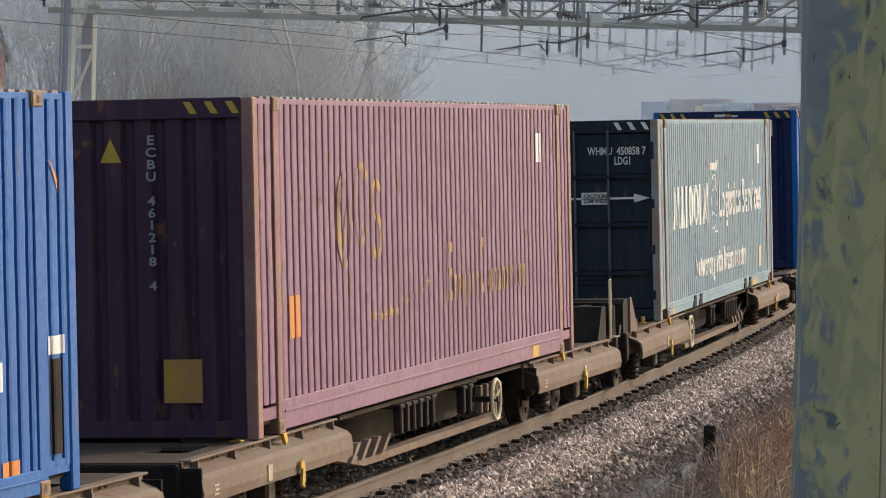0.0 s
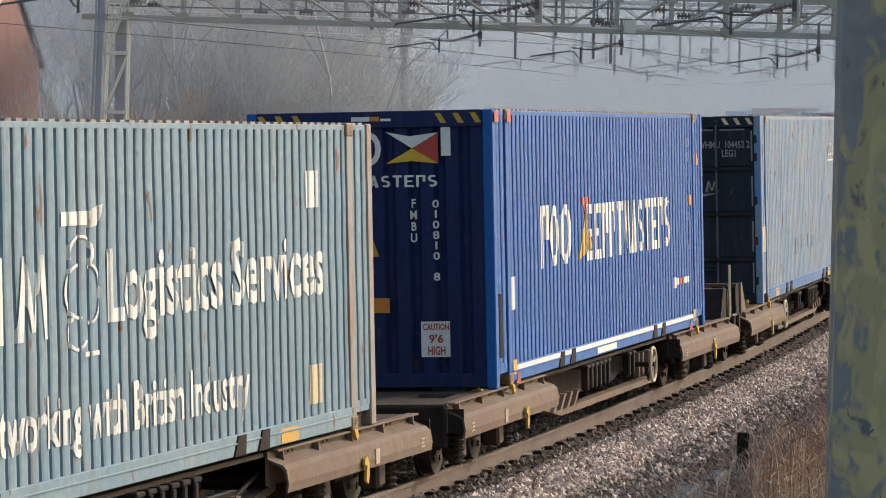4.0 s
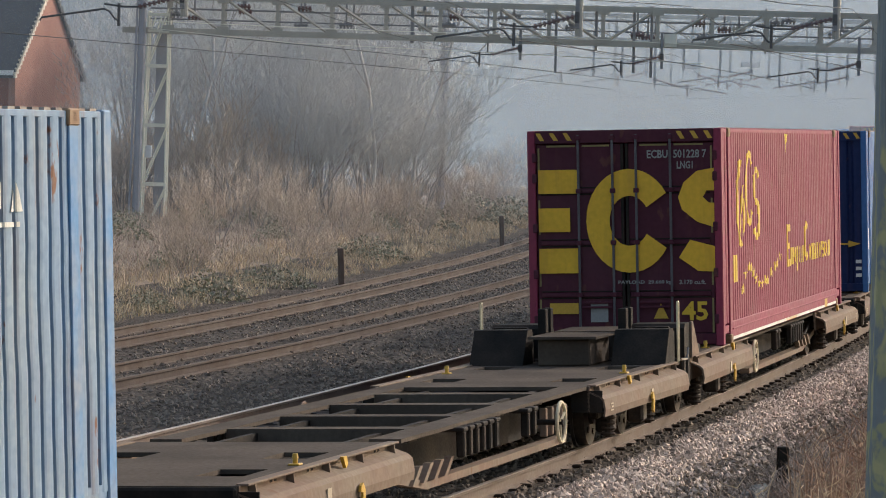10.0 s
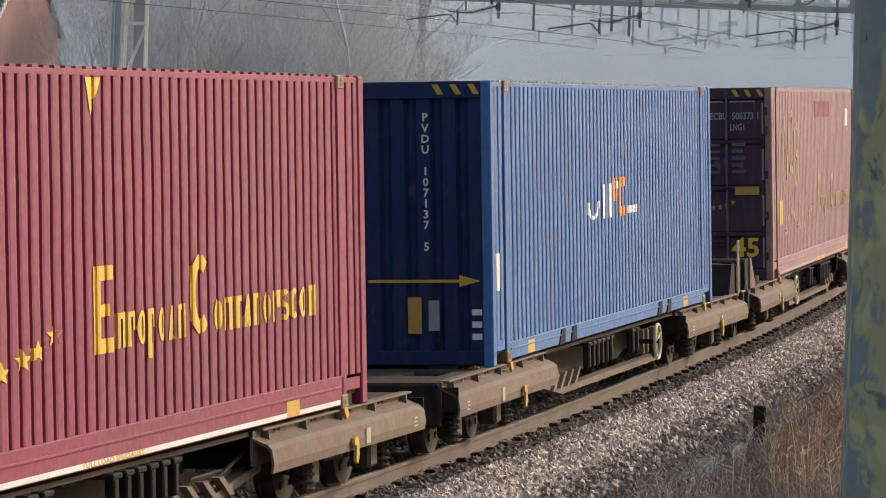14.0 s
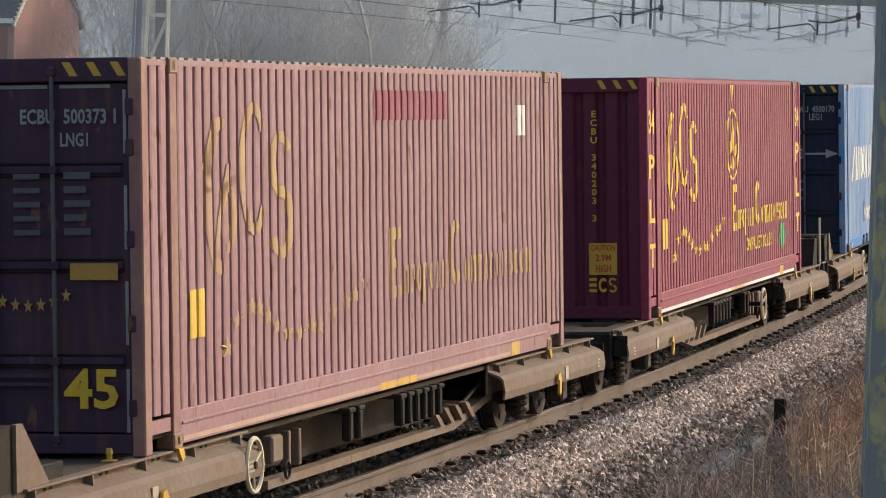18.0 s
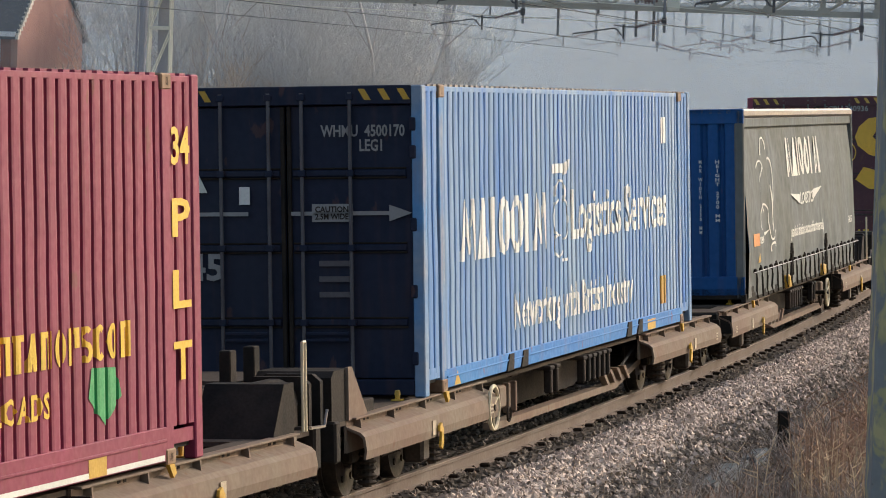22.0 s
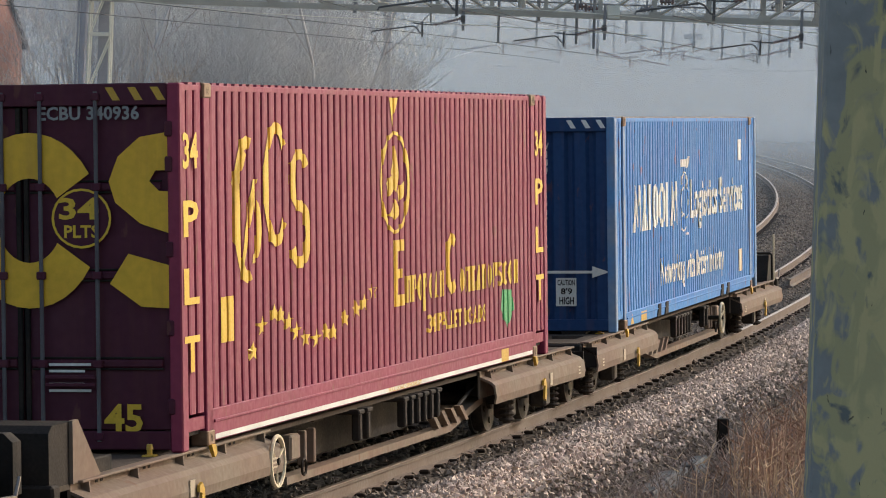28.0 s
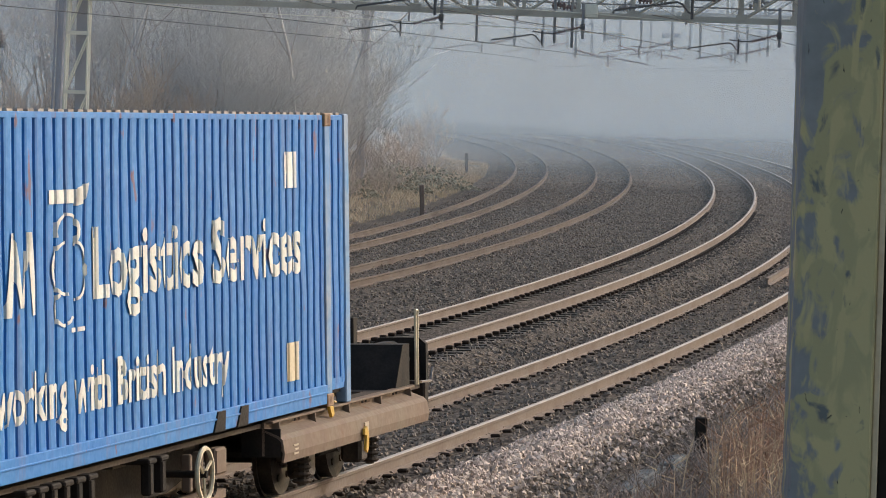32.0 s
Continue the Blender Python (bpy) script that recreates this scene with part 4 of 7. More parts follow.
# ---------- wagons ----------
def wagon_unit(m, label):
    """Half of a low container wagon. m = 1: its outer end leads; m = -1: its outer end trails. Rail level at z 0."""
    w = tagged(new("container_wagon"), label, "wagon", "container wagons")

    def X(a, b):
        return (a, b) if m > 0 else (-b, -a)

    def bx(bm, a, b, y0, y1, z0, z1, bev=0.0):
        p, q = X(a, b)
        return box(bm, p, q, y0, y1, z0, z1, bev)

    def fl(pts):
        return [(x * m, z) for x, z in pts]

    # decks over the bogies, open frame between
    for a, b, nm in ((-9.75, -4.3, "end_deck"), (3.75, 8.42, "inner_deck") if m > 0 else (4.1, 8.85, "inner_deck")):
        db = B()
        cuts = [a, a + 1.25, a + 1.95, b - 1.65, b - 0.95, b]
        rows = [-1.2, -0.95, -0.55, 0.55, 0.95, 1.2]
        for k in range(5):
            for q in range(5):
                if k % 2 == 0 or q % 2 == 0:
                    bx(db, cuts[k], cuts[k + 1], rows[q], rows[q + 1], 0.735, 0.775)
        bmesh.ops.remove_doubles(db, verts=db.verts[:], dist=1e-4)
        deck = part(nm, db, DECK, w, "worn brown steel deck plate with lightening holes")
        # dark sheet added below so the deck holes look filled with shade
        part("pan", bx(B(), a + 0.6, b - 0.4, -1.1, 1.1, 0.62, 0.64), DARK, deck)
        a1 = a + 0.4 if nm == "end_deck" else a
        for sy in (-1, 1):
            sec = [(1.2, 0.72), (1.325, 0.672), (1.362, 0.635), (1.38, 0.52), (1.368, 0.445), (1.348, 0.445), (1.36, 0.52), (1.344, 0.62), (1.31, 0.652), (1.2, 0.70)]
            p, q = X(a1, b)
            sp = part("side_plate", poly(B(), [(sy * y, z) for y, z in sec], p, q, "x"), WAGON, w, "rust-brown folded side plate")
            part("web_plate", bx(B(), a1, b, min(sy * 1.18, sy * 1.203), max(sy * 1.18, sy * 1.203), 0.5, 0.776), WAGON, sp)
            part("edge_flange", bx(B(), a1 + 0.1, b - 0.05, min(sy * 1.16, sy * 1.265), max(sy * 1.16, sy * 1.265), 0.77, 0.79, 0.005), WAGON, sp)
            n = 5
            for i in range(n):
                fx = a1 + 0.25 + i * (b - a1 - 0.5) / (n - 1)
                part("gusset", poly(B(), [(sy * 1.2, 0.70), (sy * 1.27, 0.69), (sy * 1.262, 0.775), (sy * 1.2, 0.775)], fx * m - 0.014, fx * m + 0.014, "x"), WAGON, sp)
                if i < n - 1:
                    for dx in (0.3, 0.42):
                        part("lashing_hole", bx(B(), fx + dx, fx + dx + 0.06, min(sy * 1.2, sy * 1.206), max(sy * 1.2, sy * 1.206), 0.735, 0.762), DARK, sp)
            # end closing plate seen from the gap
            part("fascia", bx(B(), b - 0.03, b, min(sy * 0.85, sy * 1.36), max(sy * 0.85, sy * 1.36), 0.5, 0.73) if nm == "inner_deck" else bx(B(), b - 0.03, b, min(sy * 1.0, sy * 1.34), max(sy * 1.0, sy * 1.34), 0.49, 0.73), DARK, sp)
            mx = b - 2.0 if nm == "inner_deck" else a1 + 2.3
            mk = bx(B(), mx, mx + 0.13, sy * 1.381 - 0.004, sy * 1.381 + 0.004, 0.47, 0.6)
            part("cream_stroke", mk, YOLDW, sp)
            for q in range(3):
                part("stencil_bar", bx(B(), b - 0.42, b - 0.28 - 0.03 * (q % 2), sy * 1.379 - 0.003, sy * 1.379 + 0.004, 0.495 + 0.035 * q, 0.51 + 0.035 * q), YOLDW, sp, "faint stencilled bars")
            # twistlock flap and its stain beside the container foot
            fx = -L2 + 0.75 if nm == "end_deck" else L2 - 0.75
            part("lock_flap", poly(B(), [(fx * m - 0.07, 0.80), (fx * m + 0.04, 0.80), (fx * m + 0.08, 0.73), (fx * m + 0.02, 0.70), (fx * m - 0.03, 0.75)], min(sy * 1.27, sy * 1.30), max(sy * 1.27, sy * 1.30), "y"), YELLOW, sp, "small yellow twistlock flap")
        for fx in ((a + 2.75, ) if nm == "end_deck" else (b - 2.1,)):
            for sy in (-1, 1):
                spg = B()
                bx(spg, fx - 0.06, fx + 0.06, sy * 1.05 - 0.05, sy * 1.05 + 0.05, 0.77, 0.79, 0.008)
                rod(spg, (fx * m, sy * 1.05, 0.785), (fx * m, sy * 1.05, 0.84), 0.022, 8)
                rod(spg, (fx * m, sy * 1.05, 0.83), (fx * m, sy * 1.05, 0.87), 0.03, 8, 0.022)
                part("container_spigot", spg, YELLOW, deck, "small yellow locating spigot")
    # centre sills and cross members
    for sy in (-1, 1):
        # fish-bellied side sill, near-black to stand in for the overhang's shade
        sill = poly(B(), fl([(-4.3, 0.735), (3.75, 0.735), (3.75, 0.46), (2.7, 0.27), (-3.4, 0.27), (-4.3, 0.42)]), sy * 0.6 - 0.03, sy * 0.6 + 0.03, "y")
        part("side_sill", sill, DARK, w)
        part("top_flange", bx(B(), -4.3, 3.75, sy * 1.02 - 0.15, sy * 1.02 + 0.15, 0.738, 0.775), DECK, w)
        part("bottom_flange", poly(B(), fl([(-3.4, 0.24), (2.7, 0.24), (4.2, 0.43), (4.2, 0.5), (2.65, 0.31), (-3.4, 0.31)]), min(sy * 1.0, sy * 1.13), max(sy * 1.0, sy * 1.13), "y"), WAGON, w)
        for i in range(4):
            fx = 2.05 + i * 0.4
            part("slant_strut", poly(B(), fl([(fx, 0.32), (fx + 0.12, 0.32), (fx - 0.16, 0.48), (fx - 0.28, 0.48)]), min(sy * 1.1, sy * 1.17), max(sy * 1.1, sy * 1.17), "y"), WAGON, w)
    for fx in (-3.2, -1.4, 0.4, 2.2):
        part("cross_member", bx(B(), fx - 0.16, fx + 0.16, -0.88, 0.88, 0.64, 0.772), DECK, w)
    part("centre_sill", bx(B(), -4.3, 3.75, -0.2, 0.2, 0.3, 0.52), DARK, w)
    # bogies
    for bxc, nm in ((-7.05, "outer_bogie"), (6.75, "inner_bogie")):
        bog = part("bogie", box(box(box(B(), m * bxc - 1.5, m * bxc + 1.5, 0.93, 1.03, 0.34, 0.47, 0.02), m * bxc - 1.5, m * bxc + 1.5, -1.03, -0.93, 0.34, 0.47, 0.02), m * bxc - 0.3, m * bxc + 0.3, -1.0, 1.0, 0.30, 0.70, 0.02), DARK, w, "dark sprung two-axle bogie")
        for ax in (-0.91, 0.91):
            xc = m * bxc + ax
            ws = B()
            for sy in (-1, 1):
                rod(ws, (xc, sy * 0.69, 0), (xc, sy * 0.82, 0), 0.36, 24)
                rod(ws, (xc, sy * 0.66, 0), (xc, sy * 0.695, 0), 0.385, 24)
                rod(ws, (xc, sy * 0.82, 0), (xc, sy * 0.86, 0), 0.12, 10)
                for k in range(5):
                    a = 2 * math.pi * k / 5
                    rod(ws, (xc + 0.24 * math.cos(a), sy * 0.815, 0.24 * math.sin(a)), (xc + 0.24 * math.cos(a), sy * 0.835, 0.24 * math.sin(a)), 0.035, 6)
            rod(ws, (xc, -0.7, 0), (xc, 0.7, 0), 0.08, 10)
            for v in ws.verts:
                v.co.x -= xc
            wheel = part("wheelset", ws, WHEEL, bog, "grey steel wheelset")
            wheel.location = (xc, 0, 0.37)
            for sy in (-1, 1):
                part("axlebox", box(B(), xc - 0.13, xc + 0.13, sy * 1.0 - 0.1, sy * 1.0 + 0.1, 0.16, 0.48, 0.03), WHEEL, bog)
                for dx in ((-0.27,) if ax < 0 else (0.27,)):
                    sp = B()
                    for i in range(5):
                        ring(sp, (xc + dx, sy * 1.08, 0.16 + i * 0.06), "z", 0.07, 0.02, 12, 4)
                    rod(sp, (xc + dx, sy * 1.08, 0.12), (xc + dx, sy * 1.08, 0.46), 0.042, 8)
                    part("coil_spring", sp, SPRING, bog, "greasy coil spring")
        for sy in (-1, 1):
            hd = B()
            hx = m * (bxc + (-0.75 if nm == "inner_bogie" else 0.2))
            poly(hd, [(hx - 0.05, 0.55), (hx + 0.02, 0.57), (hx + 0.08, 0.51), (hx + 0.085, 0.40), (hx + 0.04, 0.33), (hx - 0.02, 0.36), (hx + 0.0, 0.44), (hx + 0.01, 0.49), (hx - 0.06, 0.50)], sy * 1.405 - 0.012, sy * 1.405 + 0.012, "y")
            part("release_handle", hd, YELLOW, w, "yellow brake release handle")
    # handwheel, valves and hanging gear on both sides
    HWX = -4.55 if m > 0 else -2.05
    for sy in (-1, 1):
        hw = ring(B(), (m * HWX, sy * 1.37, 0.54), "y", 0.205, 0.02, 24, 6)
        for k in range(3):
            a = 2 * math.pi * k / 3 + 0.5
            rod(hw, (m * HWX, sy * 1.36, 0.54), (m * HWX + 0.2 * math.cos(a), sy * 1.37, 0.54 + 0.2 * math.sin(a)), 0.014, 5)
        hand = part("handbrake_wheel", hw, CREAM if sy < 0 else WAGON, w, "spoked handbrake wheel")
        part("spindle", rod(B(), (m * HWX, sy * 1.0, 0.54), (m * HWX, sy * 1.39, 0.54), 0.03, 8), DARK, hand)
        part("brake_valve", bx(B(), -3.35, -3.05, min(sy * 1.055, sy * 1.16), max(sy * 1.055, sy * 1.16), 0.44, 0.66, 0.02), WAGON, w)
        for fx in (-2.8, -2.5):
            part("valve_bracket", bx(B(), fx, fx + 0.07, min(sy * 1.055, sy * 1.13), max(sy * 1.055, sy * 1.13), 0.36, 0.66, 0.01), WAGON, w)
        part("valve_loop", ring(B(), (m * -2.95, sy * 1.16, 0.36), "y", 0.07, 0.012, 12, 4), DARK, w)
        for i in range(8):
            fx = (-1.35, -1.05, 0.35, 0.62, 0.89, 1.16, 1.43, 1.7)[i]
            st = B()
            bx(st, fx - 0.1, fx + 0.1, min(sy * 1.02, sy * 1.27), max(sy * 1.02, sy * 1.27), 0.70, 0.745, 0.012)
            bx(st, fx - 0.05, fx + 0.05, min(sy * 1.18, sy * 1.26), max(sy * 1.18, sy * 1.26), 0.46, 0.71, 0.015)
            part("stake_pocket", st, DARK, w)
        rd = rod(B(), (m * 2.4, sy * 1.1, 0.3), (m * 3.9, sy * 1.1, 0.62), 0.018, 6)
        part("brake_rod", rd, DARK, w)
    # outer end: buffers, raised boxes, handrails
    beam = part("headstock", bx(B(), -9.86, -9.7, -1.25, 1.25, 0.45, 0.80, 0.02), DARK, w)
    for sy in (-1, 1):
        bf = B()
        rod(bf, (m * -9.85, sy * 0.87, 0.99), (m * -10.2, sy * 0.87, 0.99), 0.11, 12)
        poly(bf, [(sy * 0.87 - 0.27, 0.78), (sy * 0.87 + 0.27, 0.78), (sy * 0.87 + 0.27, 1.14), (sy * 0.87 + 0.2, 1.2), (sy * 0.87 - 0.2, 1.2), (sy * 0.87 - 0.27, 1.14)], min(m * -10.2, m * -10.28), max(m * -10.2, m * -10.28), "x")
        part("buffer", bf, DARK, w, "black buffer with a square head")
        if m > 0:
            pod = poly(B(), fl([(-9.8, 0.775), (-9.8, 1.16), (-9.72, 1.21), (-9.25, 1.21), (-8.75, 0.775)]), sy * 0.87 - 0.33, sy * 0.87 + 0.33, "y")
            podo = part("buffer_mount", pod, DARK, w, "sloping dark buffer housing")
            part("gusset", poly(B(), fl([(-9.36, 0.775), (-9.36, 1.22), (-9.24, 1.22), (-8.72, 0.775)]), sy * 1.215 - 0.014, sy * 1.215 + 0.014, "y"), WAGON, podo)
            part("foot_plate", bx(B(), -8.72, -8.3, sy * 1.05 - 0.12, sy * 1.05 + 0.12, 0.775, 0.90, 0.01), DARK, podo)
        else:
            pod = poly(B(), fl([(-9.3, 0.775), (-9.3, 1.19), (-9.05, 1.19), (-8.75, 0.775)]), sy * 0.87 - 0.33, sy * 0.87 + 0.33, "y")
            podo = part("buffer_mount", pod, DARK, w, "upright dark buffer housing")
            part("buffer_casing", rod(bx(B(), -9.8, -9.3, sy * 0.87 - 0.2, sy * 0.87 + 0.2, 0.775, 0.99), (m * -9.3, sy * 0.87, 0.99), (m * -9.82, sy * 0.87, 0.99), 0.2, 14), DARK, podo)
        part("lamp_bracket", bx(B(), -9.82, -9.66, sy * 0.5 - 0.05, sy * 0.5 + 0.05, 1.12, 1.42, 0.01), DARK, w)
        if m > 0:
            continue
        hr = B()
        rod(hr, (m * -9.55, sy * 1.22, 0.78), (m * -9.55, sy * 1.22, 1.5), 0.013, 6)
        rod(hr, (m * -9.47, sy * 1.22, 0.78), (m * -9.47, sy * 1.22, 1.5), 0.013, 6)
        rod(hr, (m * -9.55, sy * 1.22, 1.5), (m * -9.47, sy * 1.22, 1.5), 0.013, 6)
        part("handrail", hr, CREAM, w, "pale tall handrail")
        part("step_hook", rod(rod(B(), (m * -9.6, sy * 1.24, 0.80), (m * -9.98, sy * 1.24, 0.79), 0.014, 5), (m * -9.98, sy * 1.24, 0.79), (m * -10.06, sy * 1.24, 0.92), 0.014, 5), STEEL, w)
    blk = bx(B(), -9.75, -8.6, -0.32, 0.32, 0.775, 1.1, 0.02)
    bx(blk, -9.8, -8.5, -0.42, 0.42, 1.1, 1.13)
    part("coupling_housing", blk, DECK, w)
    part("drawhook", rod(B(), (m * -9.86, 0, 0.98), (m * -10.2, 0, 0.9), 0.06, 8), DARK, w)
    # inner end
    ib = 8.36 if m > 0 else 8.79
    part("inner_beam", bx(B(), ib, ib + 0.12, -1.19, 1.19, 0.36, 0.765, 0.02), DARK, w)
    part("drawbar", rod(B(), (m * 8.4, 0, 0.5), (m * 9.45, 0, 0.5), 0.09, 10), DARK, w)
    return w


# ---------- containers ----------
PITCH = 0.213
L2, HW = 6.858, 1.275
POST_IN = 6.13          # inner posts of the forty-foot frame


PROFILE = ((0, 0.16), (0.13, 0), (0.54, 0), (0.73, 0.16), (0.80, 1), (0.945, 1), (1.0, 0.16))


def groove(u):
    """Depth of the side wall's pressed grooves at a place along it."""
    k = (u / PITCH) % 1.0
    for (a, d0), (b, d1) in zip(PROFILE, PROFILE[1:]):
        if k <= b:
            return 0.044 * (d0 + (d1 - d0) * (k - a) / (b - a))
    return 0.0


def breaks(x0, x1):
    xs = []
    for i in range(int(x0 / PITCH) - 2, int(x1 / PITCH) + 2):
        xs += [(i + f) * PITCH for f, d in PROFILE[:-1]]
    return [x for x in xs if x0 + 0.004 < x < x1 - 0.004]


def side_panel(bm, x0, x1, z0, z1, sy, wavy=0.012):
    """A pressed wall between two posts, on the side sy."""
    xs = [x0] + breaks(x0, x1) + [x1]
    cols = []
    for x in xs:
        col = []
        for j in range(13):
            z = z0 + (z1 - z0) * j / 12
            edge = math.sin(math.pi * j / 12) ** 0.7
            dx = wavy * edge * (noise.noise((x * 0.9, z * 1.3, 4.0 + sy)) + 0.6 * noise.noise((x * 1.3, z * 3.1, 14.0 + sy)))
            dy = 0.8 * wavy * edge * noise.noise((x * 1.1, z * 1.0, 9.0 + sy))
            col.append(bm.verts.new((x + dx, sy * (HW - 0.014 - groove(x) - abs(dy)), z)))
        cols.append(col)
    for a, b in zip(cols, cols[1:]):
        for j in range(12):
            bm.faces.new((a[j], b[j], b[j + 1], a[j + 1]))
    return bm


def box_container(label, h, wall, end, frame_m=None, doors=True, lower=None, post_m=None, rail_h=0.2, stripe_m=None, wavy=0.012, tape=None):
    """A forty-five-foot container, its base at z 0. The end at -x faces the camera first."""
    frame_m = frame_m or wall
    post_m = post_m or frame_m
    c = tagged(new("shipping_container"), label, "container", "containers on the train")
    for sy, nm in ((-1, "near"), (1, "far")):
        bm = B()
        for x0, x1 in ((-L2 + 0.16, -POST_IN - 0.09), (-POST_IN + 0.09, POST_IN - 0.09), (POST_IN + 0.09, L2 - 0.16)):
            side_panel(bm, x0, x1, rail_h - 0.01, h - 0.05, sy, wavy)
        part("side_wall", bm, wall, c, "pressed steel side wall")
        br = part("bottom_rail", box(B(), -POST_IN, POST_IN, min(sy * (HW - 0.05), sy * HW), max(sy * (HW - 0.05), sy * HW), 0.03, rail_h, 0.006), lower or frame_m, c)
        part("rail_ledge", box(B(), -POST_IN + 0.1, POST_IN - 0.1, min(sy * HW, sy * (HW + 0.012)), max(sy * HW, sy * (HW + 0.012)), rail_h * 0.62, rail_h * 0.7, 0.003), lower or frame_m, br)
        for sx in (-1, 1):
            p, q = sorted((sx * POST_IN, sx * (L2 - 0.1)))
            part("end_rail", box(B(), p, q, min(sy * (HW - 0.05), sy * (HW - 0.02)), max(sy * (HW - 0.05), sy * (HW - 0.02)), 0.14, 0.24), frame_m, br)
        part("top_rail", box(B(), -L2 + 0.1, L2 - 0.1, sy * (HW - 0.045) - 0.03, sy * (HW - 0.045) + 0.03, h - 0.06, h - 0.012, 0.006), frame_m, c)
        eb = B()
        for i in range(62):
            box(eb, -L2 + 0.3 + i * 0.214, -L2 + 0.42 + i * 0.214, sy * (HW - 0.05) - 0.03, sy * (HW - 0.05) + 0.025, h - 0.012, h + 0.006)
        tagged(part("roof_edge", eb, ROOFEDGE if rail_h < 0.25 or post_m is not frame_m else frame_m, c, "row of pressed roof edges toned pale as if sunlit"), kind="stuff")
    for sx in (-1, 1):
        for sy in (-1, 1):
            pp = part("corner_post", box(B(), sx * (L2 - 0.08) - 0.08, sx * (L2 - 0.08) + 0.08, sy * (HW - 0.05) - 0.05, sy * (HW - 0.05) + 0.052, 0.0, h, 0.012), post_m, c)
            ip = part("inner_post", box(B(), sx * POST_IN - 0.085, sx * POST_IN + 0.085, sy * (HW - 0.06) - 0.06, sy * (HW - 0.06) + 0.064, 0.0, h + 0.005, 0.008), post_m, c)
            for z in (0.0, h - 0.115):
                cast = box(B(), sx * POST_IN - 0.1, sx * POST_IN + 0.1, sy * (HW - 0.06) - 0.07, sy * (HW - 0.06) + 0.075, z, z + 0.12, 0.012)
                part("corner_casting", cast, CASTING, ip, "rust-stained corner casting")
                part("casting_hole", box(B(), sx * POST_IN - 0.03, sx * POST_IN + 0.03, sy * (HW - 0.06) - 0.07, sy * (HW - 0.06) + 0.0765, z + 0.03, z + 0.09), DARK, ip)
    # roof with shallow pressings
    bm = B()
    n = 60
    rows = []
    for i in range(n * 4 + 1):
        x = -L2 + 0.05 + (2 * L2 - 0.1) * i / (n * 4)
        z = h - 0.03 + (0.018 if i % 4 in (1, 2) else 0.0)
        rows.append([bm.verts.new((x, -HW + 0.03, z)), bm.verts.new((x, HW - 0.03, z))])
    for a, b in zip(rows, rows[1:]):
        bm.faces.new((a[0], a[1], b[1], b[0]))
    part("roof", bm, frame_m, c)
    part("floor", box(B(), -L2 + 0.1, L2 - 0.1, -HW + 0.06, HW - 0.06, 0.1, 0.16), DARK, c)
    for i in range(4 if rail_h < 0.25 else 0):
        x = (-3.4, -2.75, 2.75, 3.4)[i]
        part("fork_pocket", poly(B(), [(x - 0.16, 0.03), (x + 0.14, 0.03), (x + 0.16, rail_h - 0.01), (x - 0.04, rail_h - 0.01)], -HW - 0.014, -HW + 0.03, "y"), DARK, c)
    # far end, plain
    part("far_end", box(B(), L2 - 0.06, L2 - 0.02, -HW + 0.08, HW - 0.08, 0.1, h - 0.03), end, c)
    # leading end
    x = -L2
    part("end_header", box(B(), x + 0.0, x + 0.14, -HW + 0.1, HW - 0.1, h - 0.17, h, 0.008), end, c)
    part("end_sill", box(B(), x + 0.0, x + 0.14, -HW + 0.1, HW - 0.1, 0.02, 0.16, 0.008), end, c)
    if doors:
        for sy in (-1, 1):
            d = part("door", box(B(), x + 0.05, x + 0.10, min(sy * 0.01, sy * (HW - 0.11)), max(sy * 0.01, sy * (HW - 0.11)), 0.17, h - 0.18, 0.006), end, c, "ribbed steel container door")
            for f in (0.24, 0.48, 0.72):
                # near-black strips above and below each rib are painted shadow lines
                for dz in (-0.05, 0.035):
                    part("door_rib", box(B(), x + 0.03, x + 0.05, min(sy * 0.06, sy * (HW - 0.16)), max(sy * 0.06, sy * (HW - 0.16)), f * h + dz, f * h + dz + 0.016, 0.004), DARK, d)
                part("door_rib", box(B(), x + 0.025, x + 0.05, min(sy * 0.06, sy * (HW - 0.16)), max(sy * 0.06, sy * (HW - 0.16)), f * h - 0.03, f * h + 0.03, 0.01), end, d)
            part("door_seal", box(B(), x + 0.02, x + 0.05, min(sy * 0.012, sy * 0.05), max(sy * 0.012, sy * 0.05), 0.17, h - 0.18, 0.006), DARK, d, "black rubber door seal")
            for k in (0.155, 0.605):
                part("lock_rod", rod(B(), (x + 0.0, sy * k, 0.08), (x + 0.0, sy * k, h - 0.06), 0.017, 8), LOCKROD, d, "grey locking rod")
                for z in (0.12, 0.24 * h, 0.48 * h, 0.72 * h, h - 0.1):
                    part("rod_bracket", box(B(), x - 0.022, x + 0.05, sy * k - 0.035, sy * k + 0.035, z - 0.03, z + 0.03, 0.008), end, d)
                part("door_handle", box(B(), x - 0.03, x - 0.01, sy * 0.38 - 0.2, sy * 0.38 + 0.2, 0.50 + 0.06 * (k > 0.3), 0.53 + 0.06 * (k > 0.3), 0.006), end, d)
            if tape:
                for y0, y1 in ((0.2, 0.56), (0.65, 1.03)):
                    part("reflective_tape", box(B(), x + 0.044, x + 0.048, min(sy * y0, sy * y1), max(sy * y0, sy * y1), h - 0.215, h - 0.19), tape, d)
                for f in (0.06, 0.28, 0.52, 0.76):
                    part("reflective_tape", box(B(), x + 0.044, x + 0.048, sy * 1.135 - 0.012, sy * 1.135 + 0.012, f * h, (f + 0.16) * h), tape, d)
